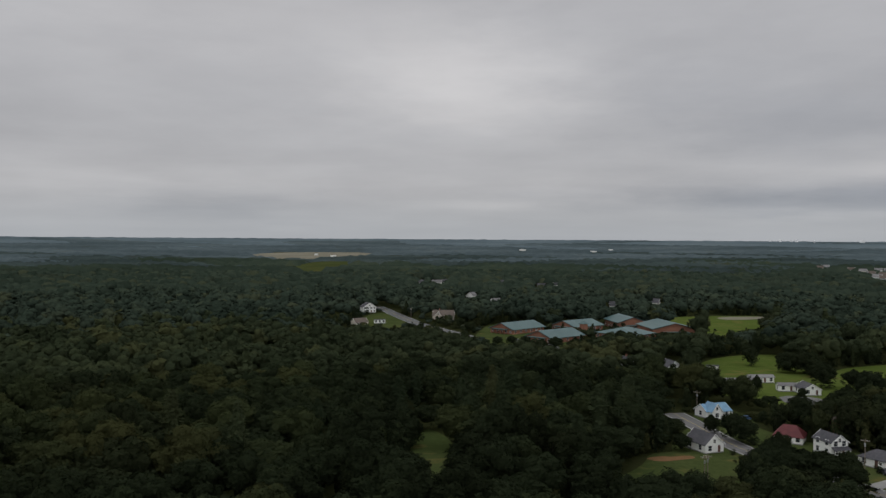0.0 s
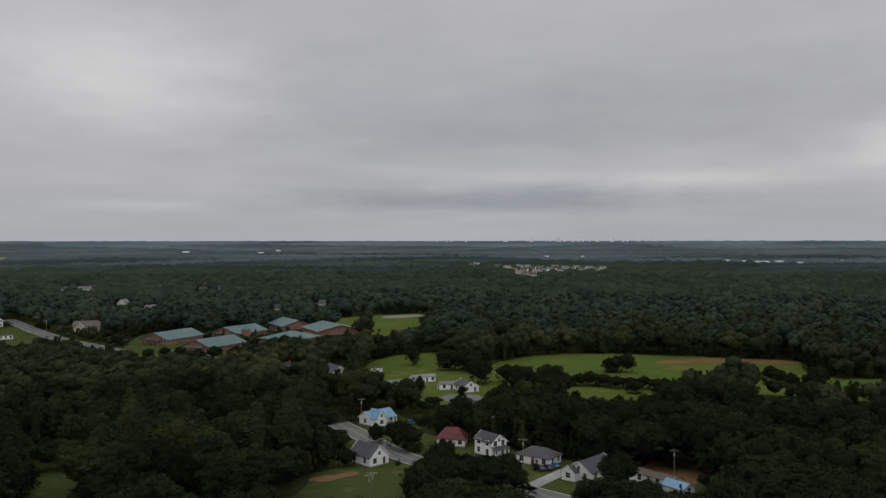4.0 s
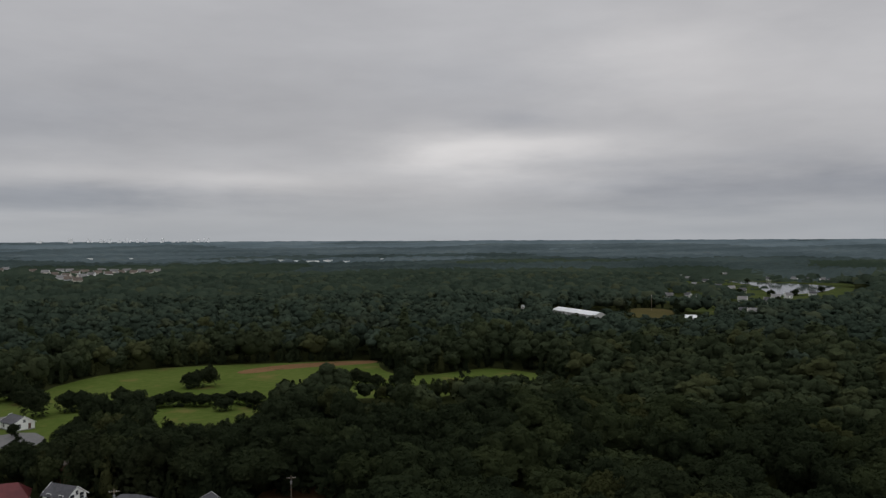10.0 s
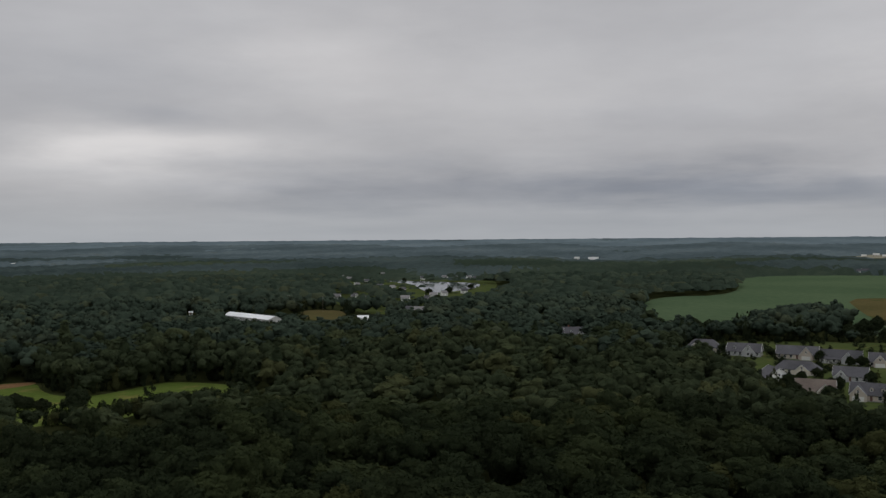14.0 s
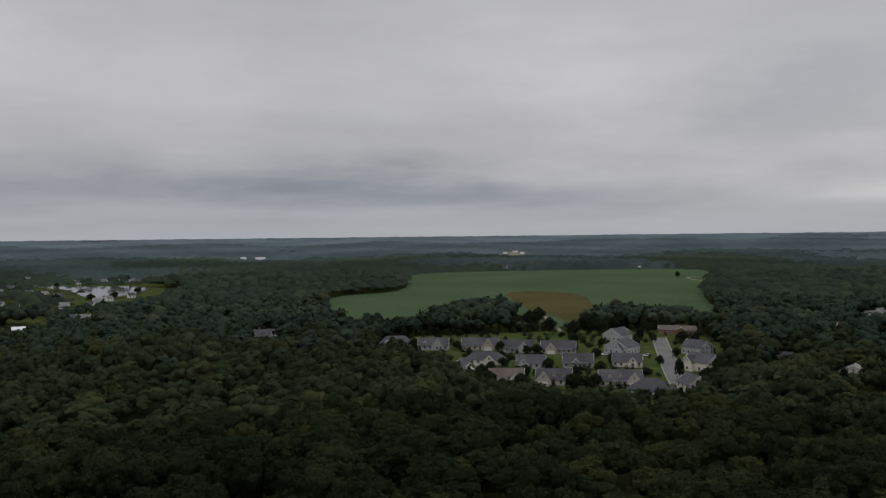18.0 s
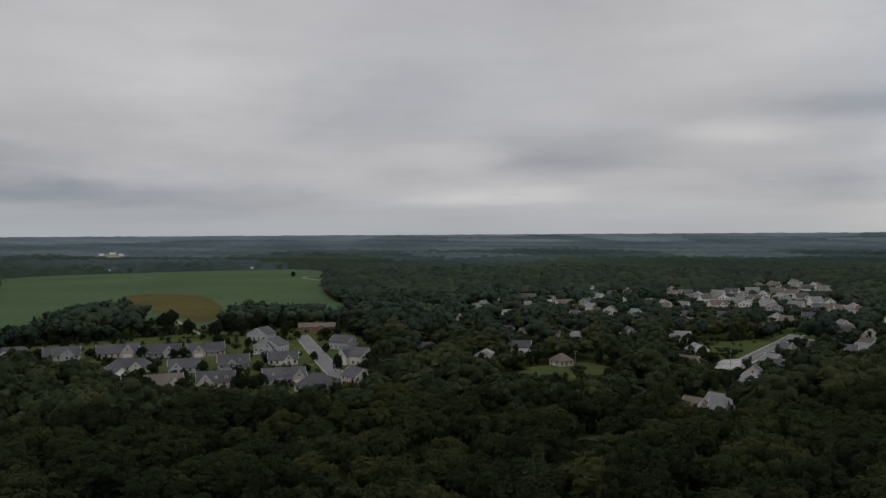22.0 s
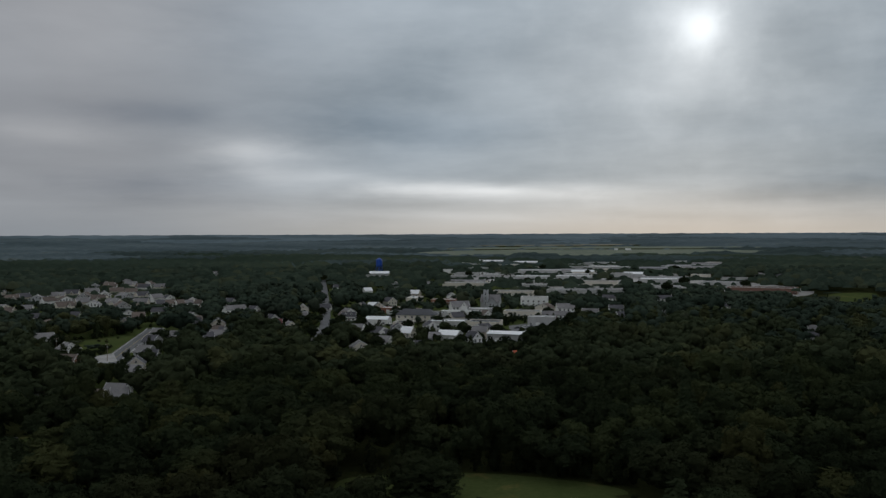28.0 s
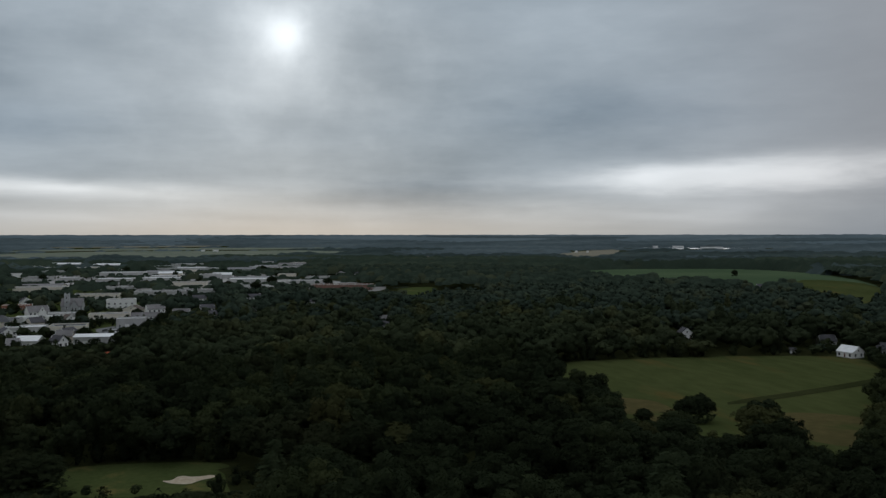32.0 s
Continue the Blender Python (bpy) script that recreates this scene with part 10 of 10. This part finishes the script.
def tallest(x, y):
    """How high trees grow there: cut to the camera's lines of sight to houses, lawns and roads, full-grown elsewhere.
    """
    top = np.full(len(x), 99.0)
    for px, py, ux, uy, slope, half, low in SIGHT:
        s = (x - px) * ux + (y - py) * uy
        side = np.abs((x - px) * uy - (y - py) * ux)
        top = np.where((s > 0) & (side < half + 1.5), np.minimum(top, low + s * slope), top)
    # here and there a crown stands higher and hides part of what is behind it
    chance = np.modf(np.abs(np.sin(x * 12.9898 + y * 78.233) * 437.58))[0]
    far_off = np.hypot(x - 20, y - 85) > 330
    return top + np.where(far_off, np.where(chance > 0.9, 4.5, 1.0 * chance), np.where(chance > 0.95, 2.0, 0.3 * chance))


def grow(name, label, x, y, kinds, material, height, spread):
    """Many trees in one mesh; each takes a shape, a turn, a size and a tint."""
    cap = tallest(x, y)
    x, y, cap = x[cap > 1.6], y[cap > 1.6], cap[cap > 1.6]
    n = len(x)
    if n == 0:
        return
    pick = rng.integers(0, len(kinds), n)
    turn = rng.uniform(0, 6.283, n)
    h = height * (0.98 + np.clip(rng.normal(0, 0.17, n), -.38, .38)) * (1 + 0.13 * np.sin(x * 0.021 + 1.1 * np.sin(y * 0.013)) * np.cos(y * 0.017))
    w = spread * rng.uniform(0.72, 1.3, n) * (0.55 + 0.45 * h / height)
    full = h * 16
    h = np.minimum(h, cap / 16.5)
    w = w * np.clip(h * 16 / full, 0.55, 1)
    tint = np.clip(0.5 + 0.22 * np.sin(x * 0.031 + 2 * np.sin(y * 0.021)) * np.cos(y * 0.027) + rng.normal(0, 0.27, n), 0, 1)
    vs, fs, ts, base = [], [], [], 0
    for k, (kv, kf) in enumerate(kinds):
        s = np.flatnonzero(pick == k)
        if not len(s):
            continue
        c, sn = np.cos(turn[s])[:, None], np.sin(turn[s])[:, None]
        px = (kv[None, :, 0] * c - kv[None, :, 1] * sn) * w[s, None] + x[s, None]
        py = (kv[None, :, 0] * sn + kv[None, :, 1] * c) * w[s, None] + y[s, None]
        pz = kv[None, :, 2] * h[s, None] + rise(x[s], y[s])[:, None]
        vs.append(np.stack([px, py, pz], -1).reshape(-1, 3))
        fs.append((kf[None] + (np.arange(len(s)) * len(kv))[:, None, None] + base).reshape(-1, 3))
        ts.append(np.repeat(tint[s], len(kv)))
        base += len(s) * len(kv)
    tagged(new(name, big_mesh(name, np.vstack(vs), np.vstack(fs), material, np.concatenate(ts))), label, "trees", kind="stuff")


def pines_at(x, y):
    """Where the stands of pine are."""
    return (((x - 25) / 48) ** 2 + ((y - 300) / 75) ** 2 < 1) & (rng.random(len(x)) < 0.4) | (rng.random(len(x)) < 0.03)


def woods():
    near = [broad_crown(s, 190, 0.85, (4, 6), 9, (3, 5)) for s in range(10)]
    near_pine = [pine_crown(s, 300, 0.62) for s in range(20, 23)]
    mid = [broad_crown(s, 26, 1.3, (3, 5), 5, (3, 4)) for s in range(40, 50)]
    low_kinds = [broad_crown(s, 14, 1.3, (3, 5), 1, (3, 4)) for s in range(70, 75)]
    mid_pine = [pine_crown(s, 40, 1.5) for s in range(60, 63)]
    far = [dome(s) for s in range(80, 88)]
    fine = [broad_crown(s, 420, 0.62, (4, 7), 12, (3, 6)) for s in range(100, 108)]
    fine_pine = [pine_crown(s, 420, 0.6) for s in range(120, 123)]
    trunk = mesh("trunk", *(lambda s: (s.v, s.f))(trunk_shape()), BARK)
    made = [[big_mesh("crown", v, f, mat, np.full(len(v), 0.45)) for v, f in kinds] for kinds, mat in ((fine, LEAF), (fine_pine, NEEDLE))]

    def tree(x, y, h, w, pine=False):
        root = tagged(new("pine_tree" if pine else "tree"), "dark green pine standing in the woods" if pine else "broad dark green leafy tree with rounded crown", "tree",
                      group="pines of the wood" if pine else "trees of the wood")
        root.location = (x, y, float(rise(x, y)))
        root.rotation_euler = (0, 0, rng.uniform(0, 6.28))
        root.scale = (w, w, h)
        a = new("trunk", trunk)
        b = new("crown", made[1 if pine else 0][int(rng.integers(0, len(made[1 if pine else 0])))])
        a.parent = b.parent = root
        return root

    bushy = [big_mesh("crown", *open_crown(s, 360, 0.9), LEAF, None) for s in range(140, 148)]
    for me in bushy:
        me.attributes.new("tint", "FLOAT", "POINT").data.foreach_set("value", np.full(len(me.vertices), 0.45, np.float32))
    for x, y, h, w in FIELD_TREES:
        t = tree(x, y, h / 16, w / 9.5)
        t.children[1].data = bushy[int(rng.integers(0, len(bushy)))]
        tagged(t, "bushy green tree standing in the open", "tree", group="trees in the open")
    x, y = spots(0, 82, 11.6)
    grow("woodland_below", "dense dark green broadleaf woodland canopy", x, y, mid, LEAF, 1.04, 1.5)
    # nearest belt: single trees among the joined ones
    x, y = spots(82, 165, 11.6)
    chosen = rng.random(len(x)) < min(1, 105 / max(len(x), 1))
    p = pines_at(x, y)
    cap = tallest(x, y)
    for a, b, q, c in zip(x[chosen], y[chosen], p[chosen], cap[chosen]):
        if c > 3:
            tree(a, b, min(rng.uniform(.82, 1.22), c / 16.5), rng.uniform(1.2, 2.0) * min(1, .4 + c / 25), bool(q))
    grow("near_woodland", "dense dark green broadleaf woodland canopy", x[~chosen & ~p], y[~chosen & ~p], near, LEAF, 1.06, 1.46)
    grow("near_pinewood", "dark green pine stand with pointed tops", x[~chosen & p], y[~chosen & p], near_pine, NEEDLE, 1.05, 1.3)
    x, y = spots(165, 300, 11.6)
    p = pines_at(x, y)
    grow("woodland", "dense dark green broadleaf woodland canopy", x[~p], y[~p], near, LEAF, 1.06, 1.46)
    grow("pinewood", "dark green pine stand with pointed tops", x[p], y[p], near_pine, NEEDLE, 1.05, 1.3)
    x, y = spots(300, 640, 11.2)
    p = pines_at(x, y)
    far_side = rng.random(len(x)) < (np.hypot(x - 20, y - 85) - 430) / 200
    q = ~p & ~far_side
    grow("middle_woodland", "closed canopy of broadleaf woods beyond the fields", x[q], y[q], mid, MID_LEAF, 1.02, 1.5)
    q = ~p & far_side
    grow("farther_woodland", "broadleaf woods farther off, green paled for haze", x[q], y[q], mid, HAZE_LEAF, 1.02, 1.6)
    grow("middle_pinewood", "pine woods mixed into the broadleaf canopy", x[p], y[p], mid_pine, NEEDLE, 1.05, 1.5)
    # low growth fills the strips kept low for the camera's view
    x, y = spots(100, 640, 5.8)
    c = tallest(x, y)
    low = (c < 13) & (c > 1.6)
    grow("undergrowth", "low bushes and young trees before houses and lawns", x[low], y[low], low_kinds, LEAF, 0.9, 0.85)
    # shrubs and young trees in the gardens
    gx, gy = [], []
    for x0, x1, y0, y1, count in ((330, 640, -165, 60, 420), (88, 180, 205, 330, 60), (240, 800, -900, -150, 900), (80, 480, -1300, -310, 900)):
        gx.append(rng.uniform(x0, x1, count))
        gy.append(rng.uniform(y0, y1, count))
    x, y = np.concatenate(gx), np.concatenate(gy)
    keep = np.ones(len(x), bool)
    for line, dist in KEEP_OFF:
        keep &= away(line, x, y) > dist - 0.5
    for bx, by, br in BUILT:
        keep &= np.hypot(x - bx, y - by) > br * 0.72
    grow("garden_shrubs", "shrubs and small garden trees between houses", x[keep], y[keep], [open_low(s) for s in range(170, 175)], LEAF, 0.23, 0.5)
    # leafy edges of the woods, down to the grass
    ex, ey = [], []
    for poly in OPEN:
        for (ax, ay), (bx, by) in zip(poly, poly[1:] + poly[:1]):
            d = math.hypot(bx - ax, by - ay)
            for k in range(int(d / 2.6 + rng.random())):
                f, o, side = rng.random(), rng.uniform(1.5, 7.5), rng.choice((-1, 1))
                ex.append(ax + (bx - ax) * f - (by - ay) / d * o * side)
                ey.append(ay + (by - ay) * f + (bx - ax) / d * o * side)
    x, y = planted(np.array(ex), np.array(ey))
    near_by = np.hypot(x - 20, y - 85) < 900
    grow("wood_edge", "low leafy edge of the woods along the fields", x[near_by], y[near_by], [open_low(s) for s in range(160, 165)], LEAF, 0.72, 0.66)
    x, y = spots(640, 900, 12.4)
    grow("far_woodland", "distant broadleaf woods", x, y, [broad_crown(s, 8, 1.5, (3, 5), 2, (3, 3)) for s in range(180, 188)], HAZE_LEAF, 0.98, 1.6)
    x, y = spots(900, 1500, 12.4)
    grow("outer_woodland", "distant dark green woods", x, y, far, HAZE_LEAF, 0.95, 1.5)


def far_canopy():
    """The woods near the skyline: one uneven sheet of tree tops with the far fields left open."""
    r = [1480.0]
    while r[-1] < 4840:
        r.append(r[-1] + 13 + (r[-1] - 1480) * 0.012)
    a = np.arange(VIEW_FROM, VIEW_TO, radians(0.36))
    rr, aa = np.meshgrid(np.array(r), a, indexing="ij")
    rr = rr + rng.uniform(-4, 4, rr.shape)
    aa = aa + rng.uniform(-.3, .3, rr.shape) * radians(0.36)
    x, y = 20 + rr * np.sin(aa), 85 + rr * np.cos(aa)
    h = 5 + (14 - (rr - 1480) / 3360 * 11) * rng.random(rr.shape) ** 1.6 + 4 * np.clip((3600 - rr) / 2100, 0, 1) * np.sin(x * 0.004 + 2 * np.sin(y * 0.0023)) * np.cos(y * 0.0052 + np.sin(x * 0.0031))
    cap = tallest(x.ravel(), y.ravel()).reshape(x.shape)
    h = np.where(cap < h, np.where(cap < 3, -0.5, cap), h)
    h[0] = -0.5
    bare = np.zeros(rr.shape, bool)
    for poly in OPEN:
        bare |= inside(poly, x, y)
    for bx, by, br in BUILT:
        bare |= np.hypot(x - bx, y - by) < br
    z = rise(x, y) + np.where(bare, -0.5, h)
    v = np.stack([x, y, z], -1).reshape(-1, 3)
    ni, nk = rr.shape
    i, k = np.meshgrid(np.arange(ni - 1), np.arange(nk - 1), indexing="ij")
    p = (i * nk + k).ravel()
    quad = np.stack([p, p + 1, p + nk + 1, p + nk], 1)
    quad = quad[~bare.ravel()[quad].all(1)]
    tri = np.vstack([quad[:, [0, 2, 1]], quad[:, [0, 3, 2]]])
    tint = np.clip(0.42 + 0.45 * np.sin(v[:, 0] * 0.0061 + 1.7 * np.sin(v[:, 1] * 0.0043)) * np.cos(v[:, 1] * 0.0073) + 0.45 * (rng.random(len(v)) - .5), 0, 1)
    # distance haze is put into the canopy colour: deeper green near, pale blue farthest
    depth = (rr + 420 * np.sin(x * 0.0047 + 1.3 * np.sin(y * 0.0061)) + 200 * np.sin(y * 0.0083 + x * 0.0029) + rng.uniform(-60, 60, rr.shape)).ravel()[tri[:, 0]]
    for name, material, d0, d1, label in (("farther_woods", HAZE_LEAF, -1e9, 2050, "deep green forest before the horizon"), ("mixed_woods", HAZE_GREEN, 2050, 2750, "forest below the horizon, haze painted into its green"),
                                          ("far_woods", HAZE_PALE, 2750, 4250, "forest far away, painted pale with haze"), ("farthest_woods", HAZE_BLUE, 4250, 1e9, "forest reaching to the horizon, painted haze blue")):
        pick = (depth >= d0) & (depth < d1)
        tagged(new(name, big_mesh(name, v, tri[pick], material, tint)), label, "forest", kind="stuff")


woods()
far_canopy()
